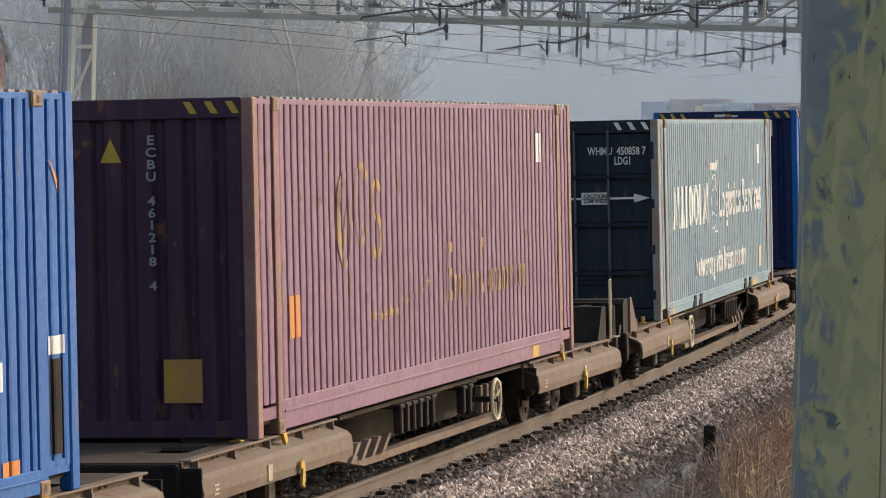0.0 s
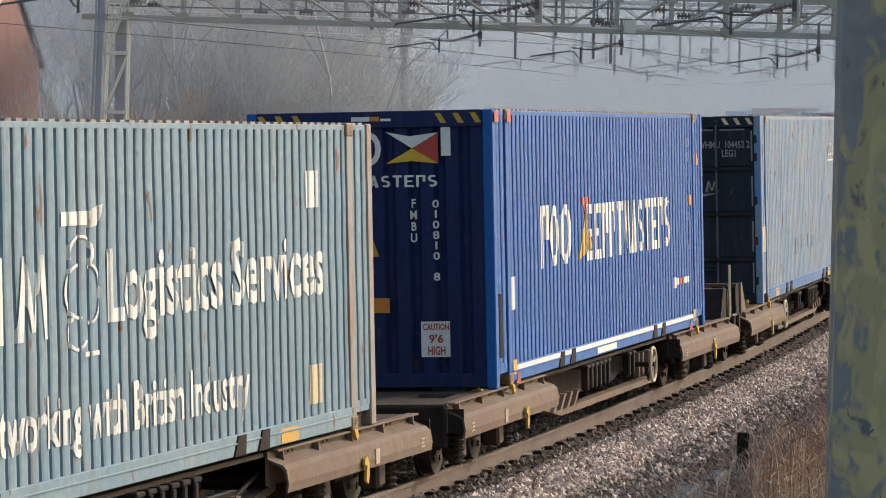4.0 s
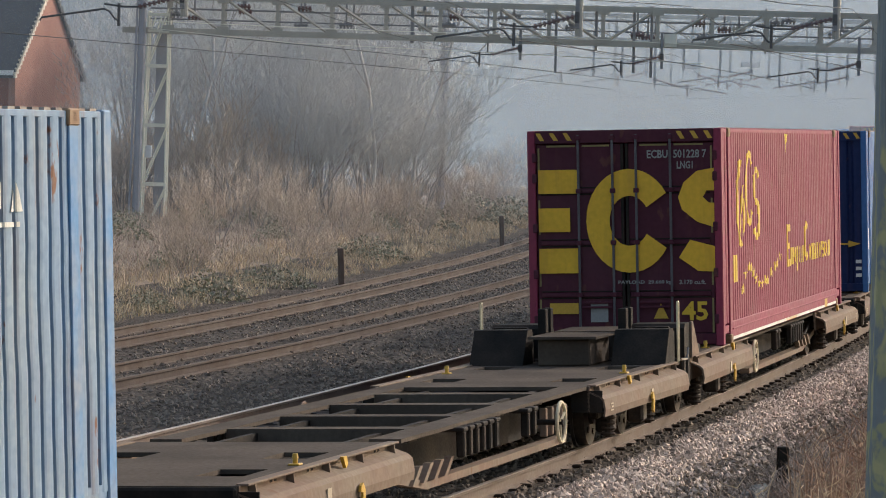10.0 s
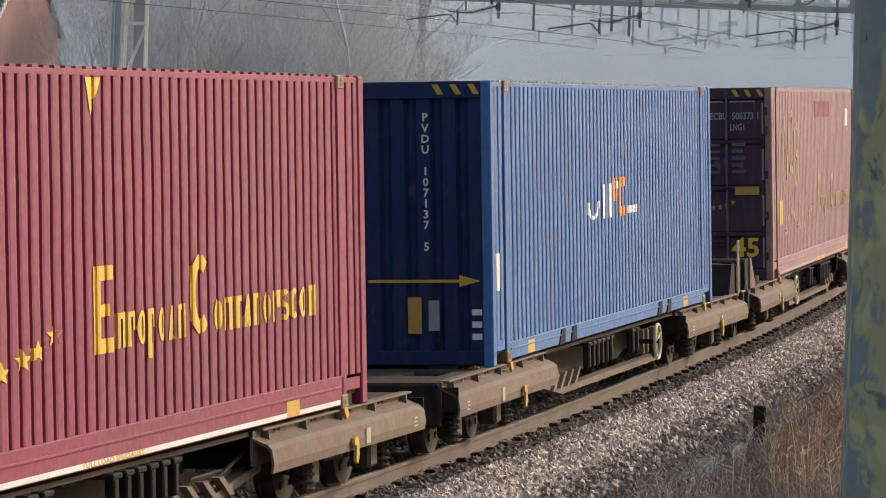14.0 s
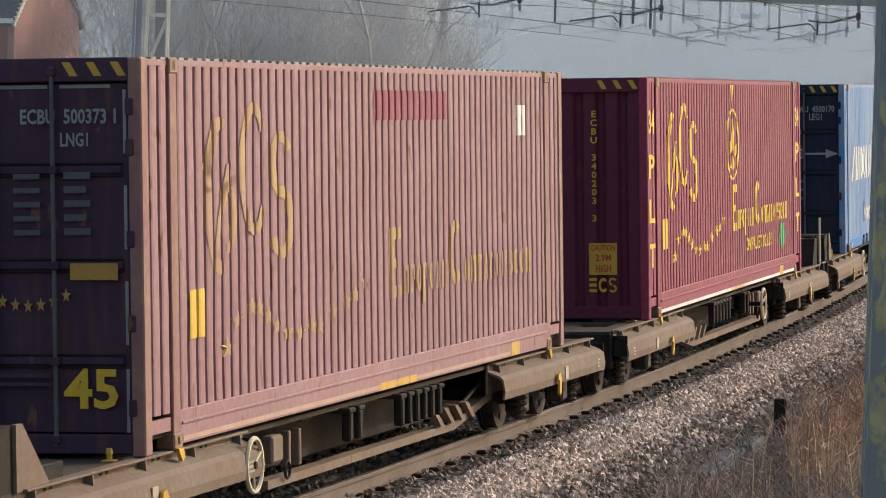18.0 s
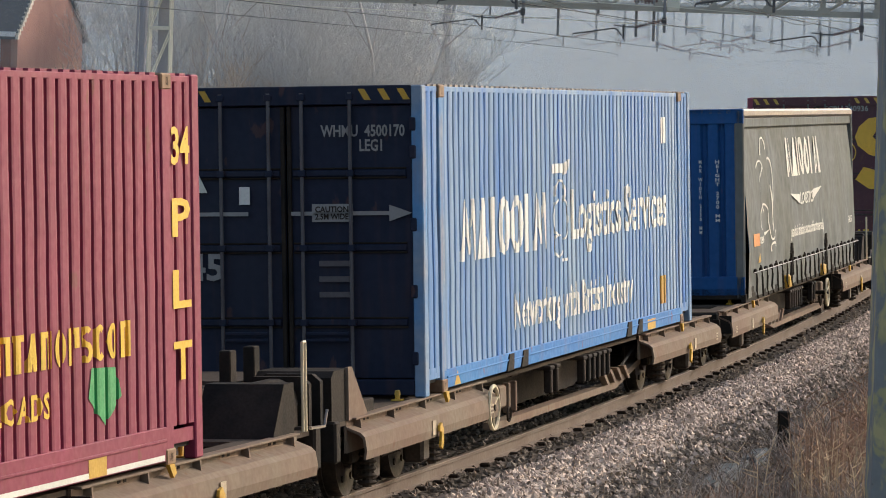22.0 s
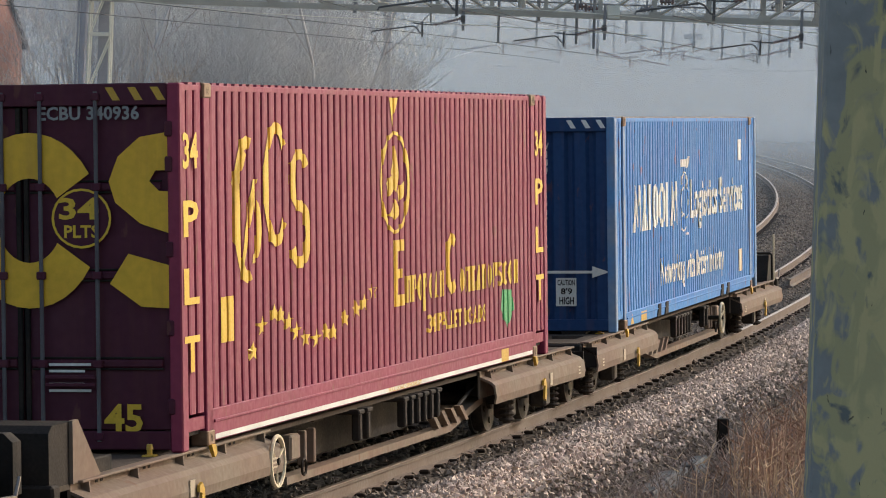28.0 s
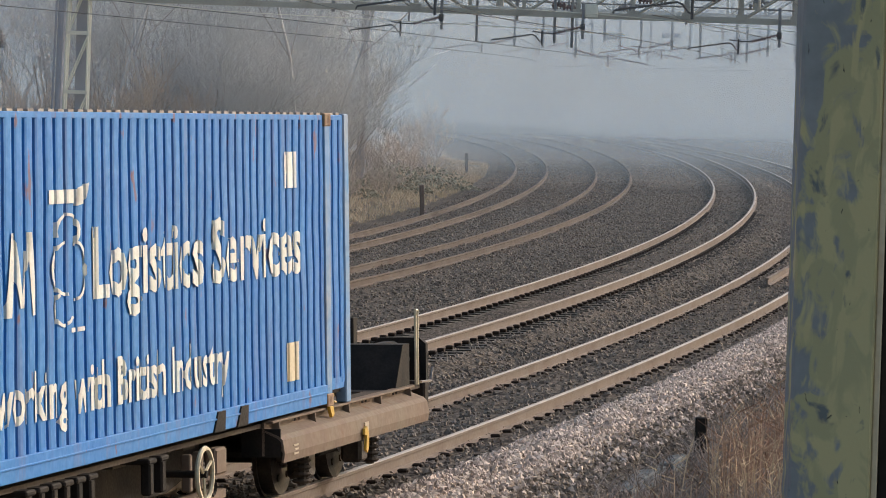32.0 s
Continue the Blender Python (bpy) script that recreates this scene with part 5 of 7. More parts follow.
            for z in (0.35, 0.95, 1.55, 2.2, h - 0.35):
                part("hinge", box(B(), x - 0.015, x + 0.03, sy * (HW - 0.09) - 0.03, sy * (HW - 0.09) + 0.03, z - 0.06, z + 0.06, 0.01), end, d)
    else:
        bm = B()
        n = 9
        w = 2 * (HW - 0.1) / n
        pts = []
        for i in range(n):
            y0 = -HW + 0.1 + i * w
            pts += [(y0, 0.03), (y0 + 0.5 * w, 0.03), (y0 + 0.66 * w, 0.085), (y0 + 0.86 * w, 0.085)]
        pts.append((HW - 0.1, 0.03))
        lo = [bm.verts.new((x + d, y, 0.15)) for y, d in pts]
        hi = [bm.verts.new((x + d, y, h - 0.16)) for y, d in pts]
        for i in range(len(pts) - 1):
            bm.faces.new((lo[i], lo[i + 1], hi[i + 1], hi[i]))
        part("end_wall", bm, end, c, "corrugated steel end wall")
        for y in (-0.75, 0.75):
            part("gooseneck_block", poly(B(), [(y - 0.16, 0.02), (y + 0.16, 0.02), (y + 0.08, -0.12), (y - 0.08, -0.12)], x + 0.02, x + 0.4, "x"), DARK, c)
    for sy in (-1, 1):
        st = B()
        for i in range(3):
            y = sy * (HW - 0.35) - 0.18 + i * 0.18
            poly(st, [(y - 0.06, h - 0.13), (y, h - 0.13), (y + 0.06, h - 0.03), (y, h - 0.03)], x - 0.004, x + 0.0, "x")
        part("hazard_marking", st, stripe_m or YELLOW, c, "diagonal hazard stripes")
    return c


GREYP = mat("grey placard", (0.32, 0.31, 0.30), 0.6)
FAINT = mat("rubbed stencil paint", (0.12, 0.11, 0.115), 0.7)
TAPE_DULL = mat("dull yellow tape", (0.30, 0.24, 0.10), 0.6)
SPRING = mat("greasy spring steel", (0.055, 0.045, 0.038), 0.85, 0.0, (0.12, 0.09, 0.07), 6.0, 0.6)
LOCKROD = mat("dull galvanised rod", (0.13, 0.125, 0.13), 0.6, 0.0, (0.08, 0.06, 0.06), 3.0, 0.7)
# sun on the roof edges is put in as this pale tone
ROOFEDGE = mat("sunlit-tone roof edge", (0.42, 0.37, 0.31), 0.7, 0.0, (0.2, 0.13, 0.1), 5.0, 0.9)
YOLDW = mat("faded wagon marks", (0.5, 0.4, 0.28), 0.7)
CASTING = mat("rusty casting", (0.33, 0.22, 0.13), 0.7, 0.0, (0.17, 0.08, 0.045), 6.0, 0.9, 30.0, 0.1)
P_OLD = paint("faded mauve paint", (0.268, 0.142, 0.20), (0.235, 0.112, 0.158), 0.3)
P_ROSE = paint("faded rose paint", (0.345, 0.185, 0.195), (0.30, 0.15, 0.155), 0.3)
# ends of the mauve and rose boxes, shade mixed into the colour
P_OLDEND = paint("shaded purple end paint", (0.066, 0.030, 0.056), (0.052, 0.022, 0.042), 0.35)
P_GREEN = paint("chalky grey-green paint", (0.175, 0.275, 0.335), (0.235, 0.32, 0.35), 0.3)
# doors of the pale boxes, darkened for their shaded side
P_DKGREEN = paint("shaded blue-green end paint", (0.010, 0.019, 0.030), (0.014, 0.025, 0.038), 0.15)
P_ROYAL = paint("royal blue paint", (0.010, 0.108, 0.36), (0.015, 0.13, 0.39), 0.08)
# blue ends: darker than the side blues, shade included in the tone
P_NAVY = paint("shaded navy end paint", (0.007, 0.018, 0.075), (0.009, 0.022, 0.085), 0.1)
P_INK = paint("shaded inky blue paint", (0.008, 0.014, 0.034), (0.011, 0.018, 0.042), 0.1)
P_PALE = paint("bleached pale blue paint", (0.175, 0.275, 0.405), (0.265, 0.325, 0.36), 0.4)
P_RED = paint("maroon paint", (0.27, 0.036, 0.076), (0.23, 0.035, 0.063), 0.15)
# maroon end wall, side paint darkened because the end is shaded
P_REDFRONT = paint("shaded maroon front paint", (0.12, 0.018, 0.042), (0.10, 0.016, 0.036), 0.08)
# maroon doors: dirt and the end's shade both in the colour
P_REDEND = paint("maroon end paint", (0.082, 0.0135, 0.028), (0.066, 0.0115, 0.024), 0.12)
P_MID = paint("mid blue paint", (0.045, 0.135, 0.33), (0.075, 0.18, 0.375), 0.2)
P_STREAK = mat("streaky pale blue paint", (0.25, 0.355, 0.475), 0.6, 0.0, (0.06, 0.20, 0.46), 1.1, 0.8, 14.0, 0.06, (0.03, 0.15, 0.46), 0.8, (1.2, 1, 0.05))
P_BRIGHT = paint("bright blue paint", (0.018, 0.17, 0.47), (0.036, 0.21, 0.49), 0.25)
# blue end with its shade put into the colour
P_BLUEND = paint("shaded dull blue paint", (0.012, 0.045, 0.13), (0.015, 0.055, 0.145), 0.15)
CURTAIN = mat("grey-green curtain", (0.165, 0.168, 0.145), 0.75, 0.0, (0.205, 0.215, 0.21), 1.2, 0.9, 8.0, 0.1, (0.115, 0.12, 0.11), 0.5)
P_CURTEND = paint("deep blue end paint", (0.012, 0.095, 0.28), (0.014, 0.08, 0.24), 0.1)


POST_PALE = mat("rust-stained pale post", (0.31, 0.31, 0.285), 0.6, 0.0, (0.30, 0.19, 0.12), 2.2, 0.9, 14.0, 0.1, (0.25, 0.1, 0.04), 0.5)
POST_MAUVE = mat("rust-stained mauve post", (0.27, 0.125, 0.125), 0.6, 0.0, (0.33, 0.2, 0.13), 2.2, 0.9, 14.0, 0.1, (0.2, 0.08, 0.04), 0.4)
POST_BLUE = mat("scuffed blue post", (0.10, 0.26, 0.49), 0.6, 0.0, (0.36, 0.34, 0.28), 2.2, 0.6, 14.0, 0.1, (0.25, 0.12, 0.05), 0.35)


def curtain_y(x, z, h, sy=-1):
    """Where the slack curtain lies at a place on the side."""
    u = (z - 0.06) / (h - 0.30)
    sag = 0.022 * noise.noise((x * 2.3 + z * 1.4, z * 1.9, 7.0)) + 0.012 * noise.noise((x * 6.0 + z * 2.0, z * 1.2, 1.0)) + 0.05 * math.sin(math.pi * min(1, max(0, u))) + 0.012 * noise.noise((x * 1.7, z * 0.5, 3.1 * sy)) + 0.03 * (1 - u) * abs(math.sin(x * 2.6)) * (1 if u < 0.4 else 0.4)
    return sy * (HW - 0.03 + sag - 0.05 * u + 0.03 * (1 - u))


def curtain_body(label, h):
    """A curtain-sided swap body, its base at z 0."""
    c = tagged(new("curtain_swap_body"), label, "container", "containers on the train")
    part("floor", box(B(), -L2, L2, -HW, HW, 0.05, 0.2, 0.01), DARK, c)
    for sy in (-1, 1):
        bm = B()
        nx, nz = 170, 24
        g = []
        for i in range(nx + 1):
            x = -L2 + 0.1 + (2 * L2 - 0.2) * i / nx
            col = []
            for j in range(nz + 1):
                z = 0.06 + (h - 0.30) * j / nz
                col.append(bm.verts.new((x, curtain_y(x, z, h, sy), z)))
            g.append(col)
        for i in range(nx):
            for j in range(nz):
                bm.faces.new((g[i][j], g[i + 1][j], g[i + 1][j + 1], g[i][j + 1]))
        ct = part("curtain", bm, CURTAIN, c, "slack grey-green side curtain")
        for f in ct.data.polygons:
            f.use_smooth = True
        part("roof_rail", box(B(), -L2, L2, sy * (HW - 0.05) - 0.05, sy * (HW - 0.05) + 0.055, h - 0.12, h, 0.03), STEEL, c, "worn silvery roof rail")
        part("pelmet", box(B(), -L2 + 0.02, L2 - 0.02, sy * (HW - 0.05) - 0.02, sy * (HW - 0.05) + 0.03, h - 0.25, h - 0.122, 0.01), CURTAIN, c)
        for i in range(24):
            x = -L2 + 0.45 + i * 0.56
            st = tube([(x - 0.1, sy * (HW + 0.095), 0.44 + 0.03 * math.sin(i * 2.1)), (x, sy * (HW + 0.095), 0.43), (x + 0.09, sy * (HW + 0.095), 0.30), (x + 0.06 + 0.08 * math.sin(i * 1.7), sy * (HW + 0.095), 0.14), (x + 0.16, sy * (HW + 0.095), 0.05)], 0.014, 5)
            strap = part("strap", st, DARK, c, "black buckle strap")
            part("buckle", box(B(), x - 0.035, x + 0.05, min(sy * (HW + 0.06), sy * (HW + 0.105)), max(sy * (HW + 0.06), sy * (HW + 0.105)), 0.38, 0.44, 0.01), DARK, strap)
        for x in (-2.45, 1.9):
            pk = part("lift_pocket", box(B(), x - 0.17, x + 0.17, min(sy * (HW - 0.02), sy * (HW + 0.085)), max(sy * (HW - 0.02), sy * (HW + 0.085)), 0.02, 0.2, 0.02), YELLOW, c, "small yellow grappling pocket")
            for dx in (-0.12, 0.1):
                part("hanging_strap", tube([(x + dx * 0.3, sy * (HW + 0.1), 0.66), (x + dx, sy * (HW + 0.1), 0.52), (x + dx * 0.4, sy * (HW + 0.1), 0.42), (x + dx * 1.3, sy * (HW + 0.1), 0.2)], 0.016), DARK, pk)
        part("lash_cord", rod(B(), (-L2 + 0.2, sy * (HW + 0.1), 0.40), (L2 - 0.2, sy * (HW + 0.1), 0.40), 0.009, 4), GREYP, c)
        part("base_rail", box(B(), -L2, L2, min(sy * (HW - 0.06), sy * (HW + 0.01)), max(sy * (HW - 0.06), sy * (HW + 0.01)), 0.0, 0.12, 0.01), DARK, c)
    part("roof", box(B(), -L2, L2, -HW + 0.06, HW - 0.06, h - 0.06, h - 0.01), CURTAIN, c)
    for sx in (-1, 1):
        bm = B()
        n = 10
        w = 2 * (HW - 0.12) / n
        pts = []
        for i in range(n):
            y0 = -HW + 0.12 + i * w
            pts += [(y0, 0.0), (y0 + 0.55 * w, 0.0), (y0 + 0.68 * w, 0.06), (y0 + 0.87 * w, 0.06)]
        pts.append((HW - 0.12, 0.0))
        lo = [bm.verts.new((sx * (L2 - 0.02 - d), y, 0.35)) for y, d in pts]
        hi = [bm.verts.new((sx * (L2 - 0.02 - d), y, h - 0.2)) for y, d in pts]
        for i in range(len(pts) - 1):
            bm.faces.new((lo[i], lo[i + 1], hi[i + 1], hi[i]))
        e = part("end_wall", bm, P_CURTEND, c, "corrugated blue end wall")
        part("end_header", box(B(), sx * (L2 - 0.05) - 0.05, sx * (L2 - 0.05) + 0.055, -HW, HW, h - 0.2, h, 0.01), P_CURTEND, c)
        part("end_sill", box(B(), sx * (L2 - 0.05) - 0.05, sx * (L2 - 0.05) + 0.055, -HW, HW, 0.1, 0.36, 0.01), P_CURTEND, c)
        for sy in (-1, 1):
            part("corner_post", box(B(), sx * (L2 - 0.06) - 0.06, sx * (L2 - 0.06) + 0.062, sy * (HW - 0.07) - 0.07, sy * (HW - 0.07) + 0.055, 0.05, h - 0.01, 0.02), CURTAIN if sy < 0 else P_CURTEND, c)
    return c


# ---------- the train ----------
ZB = 0.794
# start of each load along the line at the clip's start, its middle kept with the wagon below
STARTS = {0: -4.79, 1: 13.41, 2: 33.75, 3: 52.32, 4: 72.35, 5: 90.9, 6: 110.72, 7: 129.26, 8: 149.32, 9: 167.9, 10: 188.02, 11: 206.18, 12: 226.71, 13: 244.74}
C = {}
# second paint of each steel box is its end colour, darkened for shade
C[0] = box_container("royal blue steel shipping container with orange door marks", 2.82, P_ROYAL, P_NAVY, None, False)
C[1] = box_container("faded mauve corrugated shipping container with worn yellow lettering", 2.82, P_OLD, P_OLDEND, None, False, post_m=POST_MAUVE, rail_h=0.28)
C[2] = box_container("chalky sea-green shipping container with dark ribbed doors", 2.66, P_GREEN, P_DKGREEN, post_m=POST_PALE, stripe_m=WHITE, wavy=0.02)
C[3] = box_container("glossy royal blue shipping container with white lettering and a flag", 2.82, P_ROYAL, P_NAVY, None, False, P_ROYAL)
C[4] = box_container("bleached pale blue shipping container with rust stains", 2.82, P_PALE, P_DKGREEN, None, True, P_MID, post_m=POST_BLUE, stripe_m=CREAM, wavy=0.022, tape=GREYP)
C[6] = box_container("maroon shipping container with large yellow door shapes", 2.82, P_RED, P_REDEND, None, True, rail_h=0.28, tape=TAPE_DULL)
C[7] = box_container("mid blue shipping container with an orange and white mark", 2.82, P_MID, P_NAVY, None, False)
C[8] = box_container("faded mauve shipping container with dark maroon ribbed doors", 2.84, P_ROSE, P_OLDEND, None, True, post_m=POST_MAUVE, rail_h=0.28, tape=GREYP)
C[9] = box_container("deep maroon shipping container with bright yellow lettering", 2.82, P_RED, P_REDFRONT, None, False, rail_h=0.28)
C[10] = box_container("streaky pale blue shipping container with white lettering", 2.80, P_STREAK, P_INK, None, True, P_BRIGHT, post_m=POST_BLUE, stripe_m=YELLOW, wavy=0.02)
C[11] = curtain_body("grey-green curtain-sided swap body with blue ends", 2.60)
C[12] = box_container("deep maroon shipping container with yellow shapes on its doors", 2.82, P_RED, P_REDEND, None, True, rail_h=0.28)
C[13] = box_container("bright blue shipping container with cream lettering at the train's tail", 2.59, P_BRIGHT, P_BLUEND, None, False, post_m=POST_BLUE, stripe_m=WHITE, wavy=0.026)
lead = wagon_unit(1, "rust-brown low container wagon with white handbrake wheel")
trail = wagon_unit(-1, "rust-brown low container wagon with black buffers at its tail")
W = {0: lead, 1: trail}
for i in range(2, 14):
    W[i] = copy_thing(lead if i % 2 == 0 else trail, Matrix())


# ---------- mist ----------
# flat translucent sheets stand in for haze, denser farther off
def mist(y, alpha, top):
    m = bpy.data.materials.new("mist")
    m.use_nodes = True
    nt = m.node_tree
    nt.nodes.remove(nt.nodes["Principled BSDF"])
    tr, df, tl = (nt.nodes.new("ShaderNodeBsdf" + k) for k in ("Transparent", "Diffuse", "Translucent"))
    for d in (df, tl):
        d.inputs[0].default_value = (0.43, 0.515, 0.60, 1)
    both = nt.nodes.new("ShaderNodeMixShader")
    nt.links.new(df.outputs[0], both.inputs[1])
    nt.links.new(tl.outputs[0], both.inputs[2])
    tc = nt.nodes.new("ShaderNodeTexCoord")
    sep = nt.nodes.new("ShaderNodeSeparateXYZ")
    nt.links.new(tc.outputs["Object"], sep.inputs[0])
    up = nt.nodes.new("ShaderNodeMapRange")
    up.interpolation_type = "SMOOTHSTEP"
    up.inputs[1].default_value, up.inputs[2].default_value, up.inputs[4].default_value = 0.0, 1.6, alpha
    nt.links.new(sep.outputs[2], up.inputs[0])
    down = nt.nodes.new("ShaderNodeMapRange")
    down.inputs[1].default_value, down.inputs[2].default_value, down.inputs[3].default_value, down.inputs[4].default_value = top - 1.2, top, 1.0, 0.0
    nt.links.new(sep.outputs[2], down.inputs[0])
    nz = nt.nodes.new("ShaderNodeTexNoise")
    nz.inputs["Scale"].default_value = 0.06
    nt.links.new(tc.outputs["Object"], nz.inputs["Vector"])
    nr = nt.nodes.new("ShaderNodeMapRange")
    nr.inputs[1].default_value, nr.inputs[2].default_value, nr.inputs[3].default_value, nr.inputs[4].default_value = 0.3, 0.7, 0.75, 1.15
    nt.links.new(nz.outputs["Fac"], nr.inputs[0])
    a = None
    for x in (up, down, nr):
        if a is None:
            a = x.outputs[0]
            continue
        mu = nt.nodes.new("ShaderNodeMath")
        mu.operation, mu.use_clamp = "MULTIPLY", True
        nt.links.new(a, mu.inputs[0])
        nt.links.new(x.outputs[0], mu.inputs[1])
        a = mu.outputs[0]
    fin = nt.nodes.new("ShaderNodeMixShader")
    nt.links.new(a, fin.inputs[0])
    nt.links.new(tr.outputs[0], fin.inputs[1])
    nt.links.new(both.outputs[0], fin.inputs[2])
    nt.links.new(fin.outputs[0], nt.nodes["Material Output"].inputs[0])
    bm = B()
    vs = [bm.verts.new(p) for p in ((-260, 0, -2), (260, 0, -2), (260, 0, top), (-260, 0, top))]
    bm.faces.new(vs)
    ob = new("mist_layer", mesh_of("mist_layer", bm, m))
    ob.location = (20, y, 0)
    return tagged(ob, "flat pale blue-grey sheet standing in for morning mist", "mist", "mist layers", "stuff")


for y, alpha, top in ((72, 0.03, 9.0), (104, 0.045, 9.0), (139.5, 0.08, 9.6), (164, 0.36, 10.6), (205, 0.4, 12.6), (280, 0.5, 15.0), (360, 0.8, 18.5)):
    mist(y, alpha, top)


# ---------- markings ----------
def lettering(text, stacked=False):
    cu = bpy.data.curves.new("text", "FONT")
    cu.body = "\n".join(text) if stacked else text
    cu.align_x = "CENTER"
    cu.resolution_u = 2
    cu.offset = 0.026
    cu.space_line = 0.95
    tmp = bpy.data.objects.new("text", cu)
    me = bpy.data.meshes.new_from_object(tmp)
    bpy.data.objects.remove(tmp)
    bpy.data.curves.remove(cu)
    bm = B()
    bm.from_mesh(me)
    bpy.data.meshes.remove(me)
    return unit(bm)


def unit(bm):
    """Shrinks a flat shape to the unit square."""
    xs, ys = [v.co.x for v in bm.verts], [v.co.y for v in bm.verts]
    w, h = max(max(xs) - min(xs), 1e-6), max(max(ys) - min(ys), 1e-6)
    x0, y0 = min(xs), min(ys)
    for v in bm.verts:
        v.co = ((v.co.x - x0) / w, (v.co.y - y0) / h, 0)
    return bm


def flat(polys):
    bm = B()
    for pts in polys:
        bm.faces.new([bm.verts.new((x, y, 0)) for x, y in pts])
    bmesh.ops.remove_doubles(bm, verts=bm.verts[:], dist=1e-5)
    return bm


def strokes(row, y0, y1, thick=0.3):
    """A row of plain stroke shapes, (from, to, kind) each, between two heights."""
    out = []
    h = y1 - y0
    for a, b, kind in row:
        w = b - a
        t = w * thick
        bar = h * 0.17
        mid = (a + b) / 2
        if kind == "stem":
            out.append(rect(a, y0, b, y1))
        elif kind == "spike":
            out.append([(a, y0), (b, y0), (mid + t * 0.3, y1), (mid - t * 0.3, y1)])
        elif kind == "comb":
            out += [rect(a, y0, a + t, y1), rect(a + t, y1 - bar, b, y1), rect(a + t, y0, b, y0 + bar), rect(a + t, y0 + h * 0.42, b - t * 0.5, y0 + h * 0.56)]
        elif kind == "flag":
            out += [rect(a, y0, a + t, y1), rect(a + t, y1 - bar, b, y1), rect(b - t, y0 + h * 0.45, b, y1 - bar)]
        elif kind == "arch":
            out += [rect(a, y0, a + t, y1), rect(a + t, y1 - bar, b - t, y1), rect(b - t, y0, b, y1)]
        elif kind == "tee":
            out += [rect(a, y1 - bar, b, y1), rect(mid - t / 2, y0, mid + t / 2, y1 - bar)]
        elif kind == "wedge":
            out += [[(a, y0), (a + t, y0), (mid + t * 0.3, y1), (mid - t * 0.4, y1)], [(b - t * 1.3, y0), (b, y0), (mid + t * 0.4, y1), (mid - t * 0.1, y1)], rect(a + t, y0 + h * 0.2, b - t, y0 + h * 0.33)]
        elif kind == "peaks":
            q = w / 4
            out += [[(a, y0), (a + q * 0.7, y0), (a + q * 1.35, y1), (a + q * 0.75, y1)], [(a + q * 0.8, y1), (a + q * 1.35, y1), (mid + q * 0.15, y0 + h * 0.1), (mid - q * 0.25, y0 + h * 0.1)],
                    [(mid - q * 0.1, y0 + h * 0.1), (mid + q * 0.25, y0 + h * 0.1), (b - q * 0.75, y1), (b - q * 1.3, y1)], [(b - q * 0.7, y0), (b, y0), (b - q * 0.7, y1), (b - q * 1.3, y1)]]
        else:
            span = {"ring": (0, 360), "open": (50, 310), "wave": (40, 270)}[kind]
            if kind == "wave":
                out += arc(mid, y1 - h * 0.29, w / 2, h * 0.29, *span, t, 8, bar) + arc(mid, y0 + h * 0.29, w / 2, h * 0.29, -140, 90, t, 8, bar)
            else:
                out += arc(mid, (y0 + y1) / 2, w / 2, h / 2, *span, t, 14, bar)
    return out


def even(kinds, a, b, gap=0.2):
    """Spreads shapes evenly from a to b."""
    step = (b - a) / len(kinds)
    return [(a + i * step, a + (i + 1 - gap) * step, k) for i, k in enumerate(kinds)]


def arc(cx, cy, rx, ry, a0, a1, w, n=18, wy=None):
    """A curved band as a row of quads."""
    out = []
    for i in range(n):
        t0, t1 = (radians(a0 + (a1 - a0) * (i + k) / n) for k in (0, 1))
        wy2 = w if wy is None else wy
        out.append([(cx + rx * math.cos(t0), cy + ry * math.sin(t0)), (cx + rx * math.cos(t1), cy + ry * math.sin(t1)),
                    (cx + (rx - w) * math.cos(t1), cy + (ry - wy2) * math.sin(t1)), (cx + (rx - w) * math.cos(t0), cy + (ry - wy2) * math.sin(t0))])
    return out


def star(cx, cy, rx, ry):
    pts = []
    for i in range(10):
        a, k = math.pi / 2 + i * math.pi / 5, 1.0 if i % 2 == 0 else 0.42
        pts.append((cx + rx * k * math.cos(a), cy + ry * k * math.sin(a)))
    return [[(cx, cy), pts[i], pts[(i + 1) % 10]] for i in range(10)]


def rect(x0, y0, x1, y1):
    return [(x0, y0), (x1, y0), (x1, y1), (x0, y1)]


SQUARE, TRI = [rect(0, 0, 1, 1)], [[(0, 0), (1, 0), (0.5, 1)]]
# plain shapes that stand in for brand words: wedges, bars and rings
WORD_BLOCK = strokes([(0.0, 0.17, "peaks"), (0.175, 0.30, "spike"), (0.32, 0.365, "stem"), (0.41, 0.54, "ring"), (0.55, 0.70, "ring"), (0.725, 0.77, "stem"), (0.83, 1.0, "peaks")], 0, 1, 0.34)
_low = ["arch", "flag", "ring", "flag", "ring", "wedge", "arch"]
WORD_SLIM = strokes([(0.0, 0.075, "comb")], -0.03, 1.0, 0.36) + strokes(even(_low, 0.09, 0.378), 0, 0.42, 0.38) + [rect(0.213, -0.18, 0.228, 0.0)]
WORD_SLIM += strokes([(0.39, 0.48, "open")], 0, 1.02, 0.26) + strokes(even(["ring", "arch", "tee", "wedge", "arch", "ring", "flag", "wave", "open", "ring", "arch"], 0.495, 1.0), 0, 0.42, 0.38)
